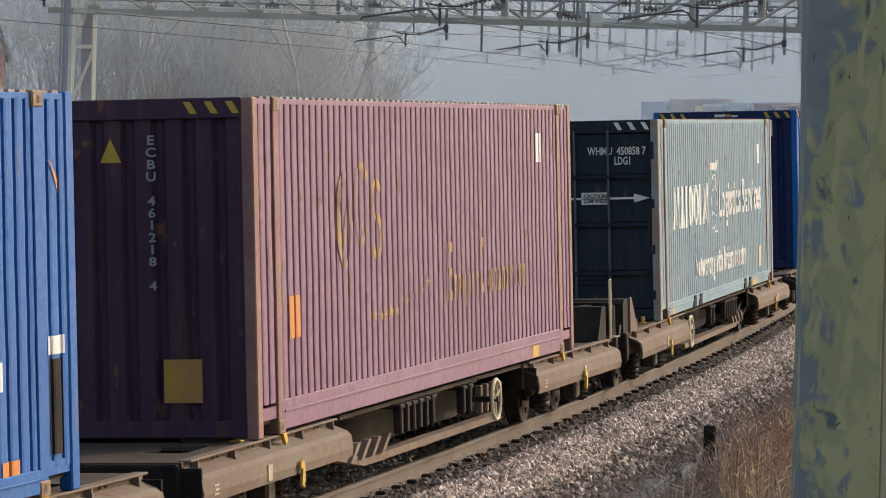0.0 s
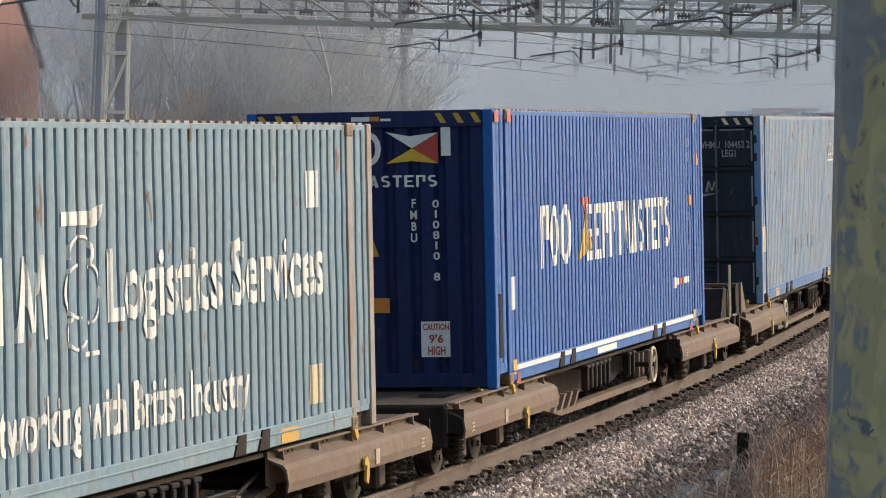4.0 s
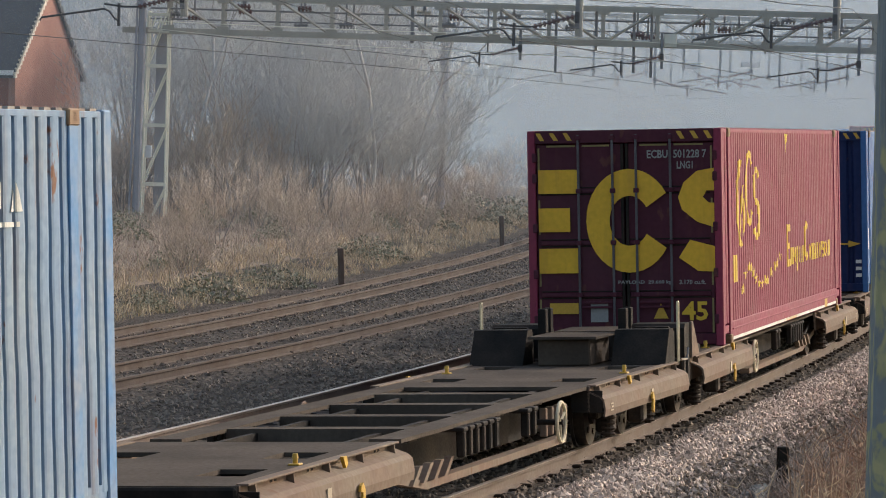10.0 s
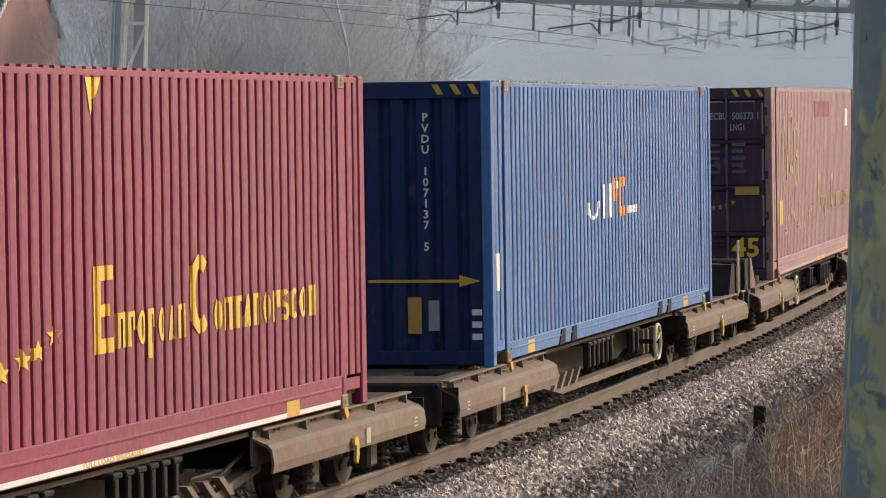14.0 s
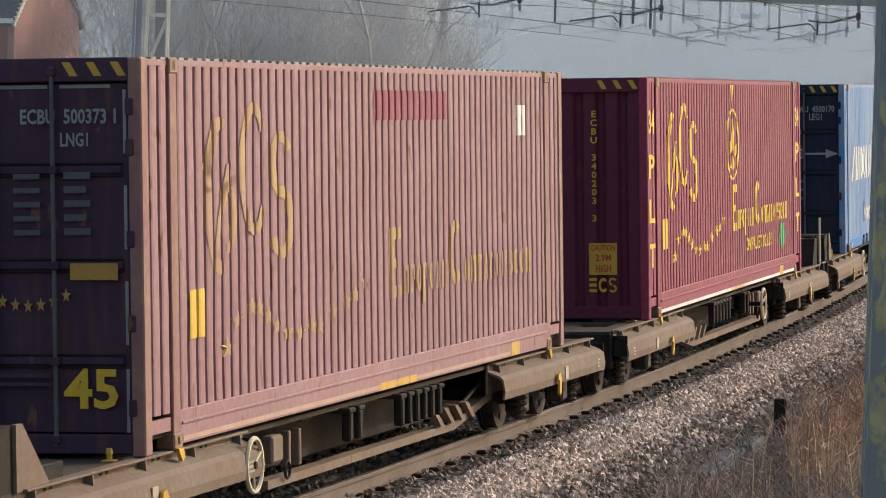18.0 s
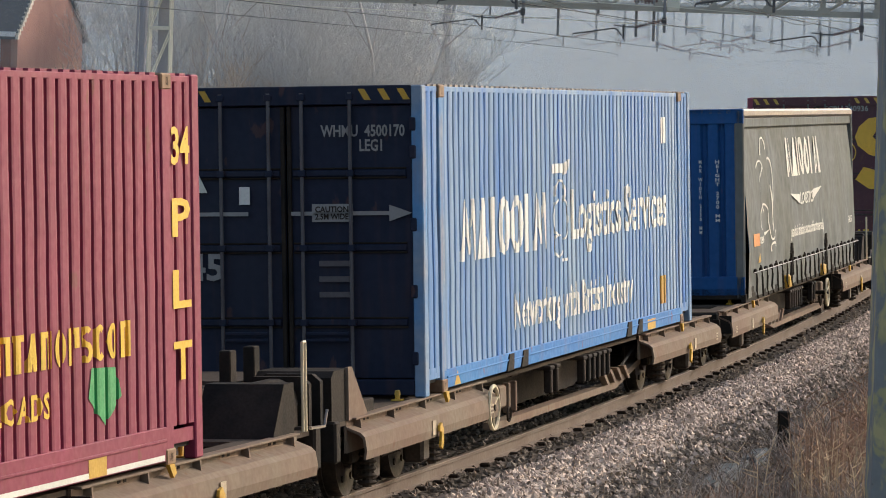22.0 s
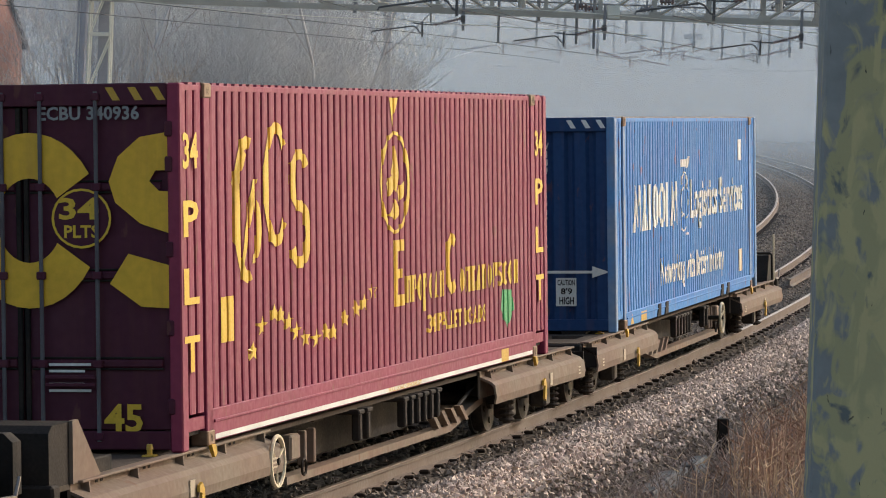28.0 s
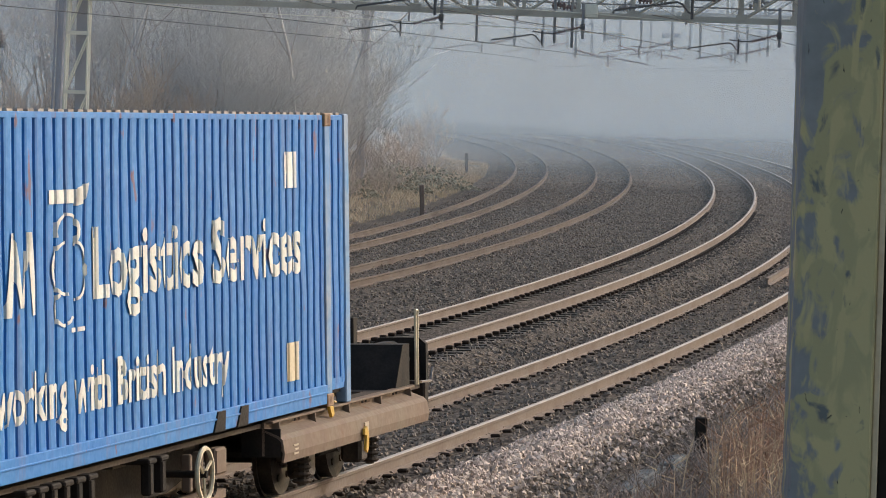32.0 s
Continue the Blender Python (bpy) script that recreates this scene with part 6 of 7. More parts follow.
WORD_LONG = strokes([(0.0, 0.055, "flag"), (0.065, 0.12, "ring"), (0.13, 0.205, "ring")], 0, 1, 0.34) + strokes(even(["comb", "comb", "flag", "flag", "tee", "peaks", "wedge", "wave", "tee", "comb", "flag", "wave"], 0.315, 1.0, 0.16), 0, 0.95, 0.34)
SCRIPT = [*arc(0.24, 0.30, 0.10, 0.22, -100, 140, 0.06, 10, 0.06), [(-0.02, 0.60), (0.12, 0.82), (0.16, 0.78), (0.06, 0.54)], *arc(0.17, 0.56, 0.15, 0.34, 70, 200, 0.06, 10, 0.08), *arc(0.17, 0.36, 0.15, 0.4, 160, 290, 0.07, 10, 0.08), [(0.1, 0.0), (0.2, 0.3), (0.3, 0.62), (0.24, 0.62), (0.14, 0.3)],
          *arc(0.53, 0.58, 0.16, 0.41, 40, 320, 0.07, 18, 0.07), *arc(0.83, 0.60, 0.13, 0.21, 30, 270, 0.07, 10, 0.07), *arc(0.83, 0.24, 0.15, 0.23, -150, 90, 0.075, 10, 0.08)]
# a row of stars that dips like a smile: places along and up the box
SMILE = []
for u, v in ((0.0, 0.16), (0.07, 0.55), (0.16, 0.72), (0.21, 0.68), (0.27, 0.54), (0.33, 0.36), (0.40, 0.22), (0.49, 0.17), (0.57, 0.24), (0.63, 0.22), (0.73, 0.42), (0.83, 0.55), (0.9, 0.64), (0.98, 0.83)):
    SMILE += star(u + 0.01, v, 0.042, 0.17)
CREST = [*arc(0.5, 0.5, 0.48, 0.5, 0, 360, 0.09, 24, 0.035), [(0.35, 0.6), (0.5, 0.86), (0.62, 0.58), (0.52, 0.4)], [(0.2, 0.5), (0.4, 0.58), (0.5, 0.45), (0.3, 0.36)], [(0.55, 0.42), (0.8, 0.52), (0.76, 0.36), (0.6, 0.3)], [(0.3, 0.18), (0.5, 0.34), (0.66, 0.2), (0.5, 0.14)]]
BEAST = [rect(0.0, 0.84, 0.75, 0.93), [(0.7, 0.94), (0.98, 0.97), (0.9, 0.84), (0.66, 0.82)], *arc(0.45, 0.66, 0.3, 0.12, -60, 200, 0.06, 12, 0.02), *arc(0.4, 0.42, 0.36, 0.18, 90, 280, 0.06, 12, 0.02),
         *arc(0.62, 0.4, 0.3, 0.2, -100, 80, 0.06, 12, 0.02), *arc(0.35, 0.16, 0.25, 0.12, 120, 330, 0.06, 10, 0.02), rect(0.5, 0.0, 0.85, 0.03)]
BEAST_BIG = [*arc(0.5, 0.86, 0.18, 0.13, 10, 190, 0.03, 14, 0.016), *arc(0.2, 0.72, 0.2, 0.08, 0, 170, 0.03, 12, 0.016), *arc(0.42, 0.55, 0.26, 0.2, 100, 250, 0.03, 14, 0.018), *arc(0.78, 0.62, 0.16, 0.2, -80, 110, 0.035, 14, 0.02),
             *arc(0.62, 0.42, 0.22, 0.26, -60, 40, 0.035, 12, 0.02), *arc(0.35, 0.28, 0.3, 0.16, 40, 200, 0.03, 14, 0.016), *arc(0.72, 0.28, 0.2, 0.16, 150, 330, 0.03, 12, 0.018), *arc(0.78, 0.06, 0.18, 0.05, 0, 230, 0.04, 12, 0.02), [(0.25, 0.2), (0.55, 0.22), (0.3, 0.17)]]
ARROW = [rect(0, 0.38, 0.28, 0.62), rect(0.47, 0.38, 0.9, 0.62), [(0.9, 0.0), (1.0, 0.5), (0.9, 1.0)]]
WINGS = [[(0, 0.85), (0.3, 0.72), (0.3, 0.12)], [(1.0, 1.0), (0.72, 0.9), (0.72, 0.28)]]
BIG_E = [rect(0, 0.77, 1, 1), rect(0, 0.4, 0.8, 0.63), rect(0, 0, 1, 0.24)]
BIG_C = arc(0.5, 0.5, 0.5, 0.5, 32, 328, 0.27, 30, 0.26)
BIG_S = [[(0, 0.72), (0.15, 0.86), (0.5, 0.97), (1, 1), (1, 0.78), (0.75, 0.78), (0.65, 0.72)], [(0, 0.72), (0.65, 0.72), (0.8, 0.665), (1, 0.66), (1, 0.42), (0.5, 0.48), (0.1, 0.6)], [(0, 0.14), (0.3, 0.31), (1, 0.24), (1, 0), (0.5, 0.01)]]
FLAG = {"white": [[(0, 1), (0.5, 0.5), (1, 0.96), (0.45, 0.86)]], "red": [[(1, 0.96), (0.5, 0.5), (1, 0.04)]], "yellow": [[(0, 0.06), (0.5, 0.5), (1, 0.04), (0.5, 0.12)]]}


def mark(c, name, shape, box4, material, face="side", label=""):
    """Lays a flat shape on a container's side or leading end. box4: from, to (in reading order), bottom, top."""
    a0, a1, z0, z1 = box4
    bm = shape.copy() if isinstance(shape, bmesh.types.BMesh) else flat(shape)
    for v in bm.verts:
        v.co = (a0 + (a1 - a0) * v.co.x, 0, z0 + (z1 - z0) * v.co.y)
    if face == "side":
        for x in breaks(a0, a1):
            bmesh.ops.bisect_plane(bm, geom=bm.verts[:] + bm.edges[:] + bm.faces[:], plane_co=(x, 0, 0), plane_no=(1, 0, 0))
        for v in bm.verts:
            v.co.y = -(HW - 0.012 - groove(v.co.x) + 0.004)
    else:
        depth = {"end": 0.016, "plate": 0.013, "badge": 0.010, "post": -0.004, "sill": -0.014}[face]
        for v in bm.verts:
            v.co = (-L2 + depth, v.co.x, v.co.z)
    return apart(c, name, bm, material, label, z1 - z0)


PIECE_NAMES = {"lettering": "letter", "word_mark": "letter_shape", "star_row": "star", "emblem": "emblem_stroke", "curtain_print": "print_stroke", "door_shape": "door_shape", "white_stripe": "white_stripe"}


def apart(c, name, bm, material, label, tall):
    """Links a marking; large rows of letters, shapes or stars become one part each."""
    groups = [list(range(len(bm.verts)))]
    bm.verts.index_update()
    if tall > 0.09 and name in PIECE_NAMES:
        seen, isles = set(), []
        for v in bm.verts:
            if v.index in seen:
                continue
            isle, todo = [], [v]
            seen.add(v.index)
            while todo:
                q = todo.pop()
                isle.append(q.index)
                for e in q.link_edges:
                    o = e.other_vert(q)
                    if o.index not in seen:
                        seen.add(o.index)
                        todo.append(o)
            isles.append(isle)
        bm.verts.ensure_lookup_table()
        axis = max(range(3), key=lambda k: max(v.co[k] for v in bm.verts) - min(v.co[k] for v in bm.verts))
        spans = sorted(([min(bm.verts[i].co[axis] for i in g), max(bm.verts[i].co[axis] for i in g), g] for g in isles), key=lambda r: r[0])
        groups = []
        end = -1e9
        for a, b, g in spans:
            if name not in ("star_row", "door_shape") and groups and a < end - 0.004:
                groups[-1] += g
                end = max(end, b)
            else:
                groups.append(list(g))
                end = b
    bm.verts.ensure_lookup_table()
    ob = None
    for g in groups:
        index = {v: k for k, v in enumerate(g)}
        me = bpy.data.meshes.new(name)
        me.from_pydata([tuple(bm.verts[i].co) for i in g], [], [[index[v.index] for v in f.verts] for f in bm.faces if f.verts[0].index in index])
        me.materials.append(material)
        ob = new(PIECE_NAMES[name] if len(groups) > 1 else name, me)
        ob.parent = c
        if label:
            tagged(ob, label)
        elif tall <= 0.09 and name == "lettering":
            tagged(ob, kind="stuff")
    bm.free()
    return ob


def plain_mark(c, name, shape, box4, material, y, label=""):
    """A flat shape on an upright plane at y, off the pressings."""
    a0, a1, z0, z1 = box4
    bm = shape if isinstance(shape, bmesh.types.BMesh) else flat(shape)
    for v in bm.verts:
        x, z = a0 + (a1 - a0) * v.co.x, z0 + (z1 - z0) * v.co.y
        v.co = (x, curtain_y(x, z, 2.60) - 0.011 if y is None else y, z)
    return apart(c, name, bm, material, label, z1 - z0)


def words(c, text, box4, material, face="side", stacked=False):
    return mark(c, "lettering", lettering(text, stacked), box4, material, face)


YOLD = mat("worn yellow paint", (0.50, 0.29, 0.05), 0.6, 0.0, (0.42, 0.19, 0.10), 2.0, 0.9)
PINKSTRIPE = mat("pinkish cream stripe", (0.50, 0.33, 0.25), 0.6, 0.0, (0.42, 0.26, 0.2), 3.0, 0.7)
YFLAKE = mat("flaked yellow paint", (0.50, 0.30, 0.08), 0.6, 0.0, (0.26, 0.135, 0.185), 1.3, 1.0, 14.0, 0.06, (0.26, 0.135, 0.185), 0.9)
YWORN = mat("rubbed yellow paint", (0.50, 0.32, 0.12), 0.6, 0.0, (0.38, 0.21, 0.17), 1.8, 0.9)
WOLD = mat("worn cream paint", (0.76, 0.74, 0.66), 0.6, 0.0, (0.62, 0.6, 0.52), 2.0, 0.9)
LEMON = mat("lemon yellow paint", (0.76, 0.46, 0.02), 0.5, 0.0, (0.62, 0.38, 0.03), 2.0, 0.7)
GHOST = mat("old lettering stain", (0.15, 0.235, 0.36), 0.6, 0.0, (0.24, 0.33, 0.42), 5.0, 0.9)
DOORY = mat("warm yellow door paint", (0.80, 0.46, 0.02), 0.55, 0.0, (0.70, 0.38, 0.02), 2.0, 0.7, 14.0, 0.06, (0.4, 0.2, 0.03), 0.3)
PINK = mat("red painted-out block", (0.27, 0.05, 0.085), 0.6, 0.0, (0.33, 0.10, 0.13), 3.0, 0.6)

# maroon boxes with the yellow script
for i, y_m, strong in ((1, YFLAKE, 0), (6, LEMON, 1), (8, YWORN, 0), (9, LEMON, 1), (12, LEMON, 1)):
    c = C[i]
    mark(c, "emblem", SCRIPT, (-5.4, -2.95, 1.27, 2.54) if i != 1 else (-4.1, -2.3, 1.34, 2.27), y_m)
    mark(c, "star_row", SMILE if i != 1 else SMILE[60:], (-4.9, -0.85, 0.58, 1.08) if i != 1 else (-4.3, -0.5, 0.76, 1.12), y_m)
    mark(c, "word_mark", WORD_SLIM, (-0.1, 5.4, 0.83, 1.43) if i != 1 else (0.3, 4.2, 0.85, 1.42), y_m)
    mark(c, "height_label", SQUARE, (-5.75, -5.4, 0.78, 1.14), ORANGE if i == 1 else LEMON)
    plain_mark(c, "rail_label", SQUARE, (4.45, 4.8, 0.04, 0.17), YELLOW, -HW - 0.004)
    if i in (6, 9, 12):
        mark(c, "pennant", [[(0.3, 0), (0, 1), (1, 1)]], (-0.2, 0.12, 2.48, 2.75), LEMON)
        plain_mark(c, "white_stripe", SQUARE, (-6.0, 6.0, 0.04, 0.08), WOLD, -HW - 0.003)
        plain_mark(c, "lettering", lettering("FULL LOAD SPECIALIST"), (-0.4, 0.9, 0.04, 0.08), YELLOW, -HW - 0.005)
    if i in (9, 12):
        mark(c, "crest", CREST, (-0.6, 0.6, 1.49, 2.44), LEMON)
        words(c, "34 PALLET LOADS", (1.27, 3.8, 0.5, 0.68), LEMON)
        mark(c, "green_badge", [[(0.1, 1), (0.9, 0.95), (1, 0.45), (0.5, 0), (0, 0.5)]], (4.5, 5.15, 0.38, 0.79), GREEN)
        for k, ch in enumerate(("34", "P", "L", "T")):
            for x in (-6.6, 6.42):
                plain_mark(c, "lettering", lettering(ch), (x - 0.2, x + 0.2, 2.16 - k * 0.52, 2.44 - k * 0.52), LEMON, -HW - 0.006)
plain_mark(C[8], "cream_stripe", SQUARE, (-6.0, 4.4, 0.05, 0.085), PINKSTRIPE, -HW - 0.004, "worn pinkish cream stripe")
for x0, x1 in ((-0.5, 0.05), (0.1, 0.45), (0.5, 0.75)):
    plain_mark(C[8], "text_bar", SQUARE, (x0, x1, 0.035, 0.1), YELLOW, -HW - 0.007)
mark(C[1], "white_label", SQUARE, (4.9, 5.15, 2.18, 2.5), WHITE)
mark(C[8], "white_label", SQUARE, (4.85, 5.2, 2.2, 2.5), WHITE)
mark(C[8], "painted_block", SQUARE, (-0.55, 2.0, 2.37, 2.63), PINK, "side", "brighter red painted-out patch")
# leading ends of those
words(C[1], "ECBU 461218 4", (-0.35, -0.44, 1.24, 2.52), GREYP, "end", True)
mark(C[1], "warning_triangle", TRI, (0.04, -0.14, 2.3, 2.5), YELLOW, "end")
mark(C[1], "yellow_placard", SQUARE, (-0.47, -0.8, 0.31, 0.67), YOLD, "end", "worn yellow placard")
for i in (6, 12):
    c, dz = C[i], (0.0 if i == 6 else 0.14)
    mark(c, "door_shape", BIG_E, (1.14, 0.62, 0.96 + dz, 2.31 + dz), DOORY, "end", "large yellow barred shape")
    mark(c, "door_shape", BIG_C, (0.51, -0.63, 0.96 + dz, 2.31 + dz), DOORY, "end", "large yellow open ring")
    mark(c, "door_shape", BIG_S, (-0.7, -1.2, 0.96 + dz, 2.31 + dz), DOORY, "end", "large yellow curved shape")
    words(c, "45", (-0.73, -1.07, 0.33, 0.58) if i == 6 else (-0.64, -0.95, 0.15, 0.37), LEMON, "end")
words(C[6], "ECBU  501228 7", (-0.3, -1.08, 2.44, 2.55), GREYP, "end")
words(C[6], "LNG1", (-0.69, -0.9, 2.30, 2.40), GREYP, "end")
words(C[6], "PAYLOAD  29.660 kg", (0.1, -0.6, 0.80, 0.86), GREYP, "end")
words(C[6], "3.170 cu.ft.", (-0.7, -1.05, 0.80, 0.86), GREYP, "end")
mark(C[6], "yellow_placard", SQUARE, (1.01, 0.63, 0.43, 0.57), YELLOW, "end")
mark(C[6], "grey_placard", SQUARE, (0.47, 0.24, 0.32, 0.58), GREYP, "end")
mark(C[6], "warning_triangle", TRI, (-0.36, -0.55, 0.36, 0.56), YELLOW, "end")
words(C[12], "ECBU 340936", (-0.14, -0.95, 2.54, 2.65), GREYP, "end")
mark(C[12], "round_badge", [[(0.5 + 0.5 * math.cos(k * 0.2618), 0.5 + 0.5 * math.sin(k * 0.2618)) for k in range(24)]], (-0.24, -0.72, 1.56, 2.02), P_REDEND, "plate")
for txt, b4 in (("34", (-0.3, -0.62, 1.78, 1.95)), ("PLTS", (-0.34, -0.62, 1.64, 1.74))):
    words(C[12], txt, b4, LEMON, "badge")
mark(C[12], "badge_ring", arc(0.5, 0.5, 0.5, 0.5, 0, 360, 0.04, 24), (-0.24, -0.72, 1.56, 2.02), LEMON, "badge")
for k in range(5):
    mark(C[12], "text_bar", SQUARE, (-0.2, -0.54 + 0.05 * (k % 2), 0.46 + k * 0.05, 0.48 + k * 0.05), WOLD, "end")
words(C[8], "ECBU  500373 1", (-0.36, -1.08, 2.37, 2.48), GREYP, "end")
words(C[8], "LNG1", (-0.66, -0.87, 2.21, 2.31), GREYP, "end")
words(C[8], "45", (-0.66, -1.07, 0.34, 0.63), LEMON, "end")
mark(C[8], "emblem", [*arc(0.16, 0.45, 0.16, 0.4, 60, 300, 0.06, 12, 0.12), rect(0.05, 0.4, 0.25, 0.5), *arc(0.55, 0.58, 0.15, 0.42, 50, 310, 0.05, 14, 0.1), *arc(0.87, 0.62, 0.12, 0.22, 30, 260, 0.05, 10, 0.1), *arc(0.87, 0.28, 0.12, 0.24, -140, 90, 0.05, 10, 0.1)], (1.02, 0.14, 1.58, 2.02), YOLD, "end")
for x0, x1 in ((1.02, 0.14), (-0.08, -0.72)):
    st = []
    for k in range(7):
        u = k / 6
        st += star(0.05 + 0.9 * u, 0.5 + (0.35 if x0 > 0 else -0.3) * (1 - (2 * u - 1) ** 2) - 0.1, 0.06, 0.22)
    mark(C[8], "star_row", st, (x0, x1, 1.05, 1.3), YOLD, "end")
mark(C[8], "yellow_bar", SQUARE, (-0.72, -1.08, 1.26, 1.38), YOLD, "end")
mark(C[8], "warning_triangle", TRI, (1.01, 0.81, 2.26, 2.46), YOLD, "end")
for k in range(6):
    mark(C[8], "text_bar", SQUARE, (1.03 - 0.16 * k, 0.93 - 0.16 * k, 0.81, 0.87), WOLD, "end")
mark(C[8], "grey_placard", SQUARE, (1.04, 0.85, 0.35, 0.6), GREYP, "end")
for k in range(5):
    mark(C[8], "text_bar", SQUARE, (-0.3, -0.5, 1.58 + 0.1 * k, 1.62 + 0.1 * k), FAINT, "end")
    mark(C[8], "text_bar", SQUARE, (-0.68, -0.88 + 0.03 * (k % 2), 1.58 + 0.1 * k, 1.63 + 0.1 * k), FAINT, "end")
words(C[9], "ECBU 340203 3", (-0.6, -0.68, 1.15, 2.44), YELLOW, "end", True)
mark(C[9], "yellow_placard", SQUARE, (-0.57, -0.9, 0.53, 0.9), YELLOW, "end")
for txt, b4 in (("CAUTION", (-0.59, -0.88, 0.81, 0.88)), ("2.9M", (-0.65, -0.83, 0.69, 0.77)), ("HIGH", (-0.65, -0.83, 0.56, 0.65))):
    words(C[9], txt, b4, REDMARK, "plate")
mark(C[9], "placard_mark", [*[rect(0, 0.05 + 0.36 * k, 0.27, 0.25 + 0.36 * k) for k in range(3)], *arc(0.5, 0.5, 0.17, 0.48, 40, 320, 0.08, 14, 0.2), *arc(0.84, 0.72, 0.15, 0.26, 30, 260, 0.07, 10, 0.14), *arc(0.84, 0.28, 0.15, 0.26, -150, 80, 0.07, 10, 0.14)], (-0.57, -0.9, 0.32, 0.5), YELLOW, "end")
mark(C[9], "warning_triangle", TRI, (0.13, -0.06, 2.23, 2.42), YELLOW, "end")

# pale and blue boxes with cream words
for i in (2, 10, 13):
    c, m = C[i], (WHITE if i != 13 else WOLD)
    dz = 0.0
    mark(c, "word_mark", WORD_BLOCK, (-5.35, -1.5, 1.16, 1.74), m)
    words(c, "Logistics Services", (-0.3, 5.3, 1.05, 1.75), m)
    words(c, "Networking with British Industry", (-3.1, 3.1, 0.3, 0.77), m)
    mark(c, "emblem", BEAST, (-1.25, -0.35, 1.0, 2.1), m)
    mark(c, "white_label", SQUARE, (4.78, 5.15, 1.95, 2.26) if i != 10 else (4.94, 5.3, 2.19, 2.5), WHITE)
    mark(c, "cream_label", SQUARE, (4.8, 5.17, 0.3, 0.63), CREAM if i != 10 else YOLD)
    plain_mark(c, "rail_label", SQUARE, (3.9, 4.4, 0.04, 0.16) if i != 13 else (-4.9, -4.45, 0.04, 0.16), YELLOW, -HW - 0.004)
    plain_mark(c, "warning_triangle", TRI, (-5.75, -5.5, 0.04, 0.17), YELLOW, -HW - 0.004)
    mark(c, "direction_arrow", ARROW, (0.95, -1.15, 1.57, 1.69) if i == 2 else ((0.95, -1.17, 1.58, 1.73) if i == 10 else (0.95, -1.2, 0.66, 0.8)), GREYP if i == 10 else WOLD, "end", "long pale arrow")
for i, num, kind in ((2, "WHMU  450858 7", "LDG1"), (4, "WHMU  104452 2", "LEG1"), (10, "WHMU  4500170", "LEG1")):
    z = 2.2 if i == 2 else 2.34
    words(C[i], num, (-0.33, -1.11, z, z + 0.11), WOLD if i == 2 else GREYP, "end")
    words(C[i], kind, (-0.69, -0.9, z - 0.13, z - 0.02), WOLD if i == 2 else GREYP, "end")
for i, z in ((2, 1.55), (10, 1.58)):
    mark(C[i], "caution_plate", SQUARE, (-0.24, -0.62, z, z + 0.16), GREYP if i == 10 else WOLD, "end")
    for txt, q in (("CAUTION", 0.085), ("2.5M WIDE", 0.02)):
        words(C[i], txt, (-0.27, -0.58, z + q, z + q + 0.055), DARK, "plate")
words(C[2], "45", (0.99, 0.63, 1.01, 1.3), GREYP, "end")
mark(C[2], "grey_placard", SQUARE, (0.47, 0.26, 1.01, 1.29), GREYP, "end")
mark(C[2], "white_placard", SQUARE, (0.44, 0.3, 1.74, 1.89), WHITE, "end")
mark(C[2], "warning_triangle", TRI, (0.91, 0.72, 1.72, 1.9), WHITE, "end")
mark(C[10], "white_placard", SQUARE, (0.44, 0.34, 1.74, 1.9), WHITE, "end")
mark(C[10], "warning_triangle", TRI, (0.93, 0.74, 1.85, 2.05), WOLD, "end")
words(C[10], "45", (0.95, 0.6, 1.05, 1.3), GREYP, "end")
for k in range(3):
    mark(C[10], "text_bar", SQUARE, (-0.3, -0.6, 0.9 + 0.14 * k, 0.95 + 0.14 * k), FAINT, "end")
words(C[13], "WHMU 450875 6", (-0.38, -0.47, 1.01, 2.29), WOLD, "end", True)
mark(C[13], "caution_plate", SQUARE, (0.09, -0.2, 0.65, 0.81), WOLD, "end")
mark(C[13], "caution_plate", SQUARE, (-0.54, -0.79, 0.32, 0.66), WOLD, "end")
for txt, b4 in (("CAUTION", (0.06, -0.18, 0.74, 0.79)), ("2.5m WIDE", (0.06, -0.18, 0.67, 0.72)), ("CAUTION", (-0.56, -0.77, 0.57, 0.64)), ("8'9", (-0.6, -0.74, 0.46, 0.54)), ("HIGH", (-0.58, -0.76, 0.34, 0.43))):
    words(C[13], txt, b4, DARK, "plate")
mark(C[13], "warning_triangle", TRI, (0.01, -0.14, 2.09, 2.26), WHITE, "end")
# bleached pale blue box
mark(C[4], "word_mark", [*arc(0.55, 0.5, 0.16, 0.5, 0, 360, 0.07, 16, 0.18), [(0, 0), (0.08, 0.9), (0.16, 0.1), (0.24, 0.9), (0.32, 0)], [(0.8, 0), (0.9, 1), (1, 0)], rect(0.1, -0.45, 0.95, -0.3)], (4.15, 5.2, 2.14, 2.36), WOLD)
mark(C[4], "cream_label", SQUARE, (-6.62, -6.3, 0.77, 1.15), CREAM)
plain_mark(C[4], "rail_label", SQUARE, (-5.0, -4.55, 0.04, 0.16), YELLOW, -HW - 0.004)
plain_mark(C[4], "rail_label", SQUARE, (3.6, 4.1, 0.04, 0.16), YELLOW, -HW - 0.004)
mark(C[4], "old_lettering_ghost", [rect(0.0, 0, 0.1, 0.8), rect(0.16, 0.1, 0.22, 0.9), rect(0.3, 0.2, 0.45, 0.7), rect(0.62, 0.15, 0.72, 0.85), rect(0.85, 0.1, 0.95, 0.75)], (-1.8, 1.5, 0.58, 0.92), GHOST, "side", "blue ghost of painted-out lettering")
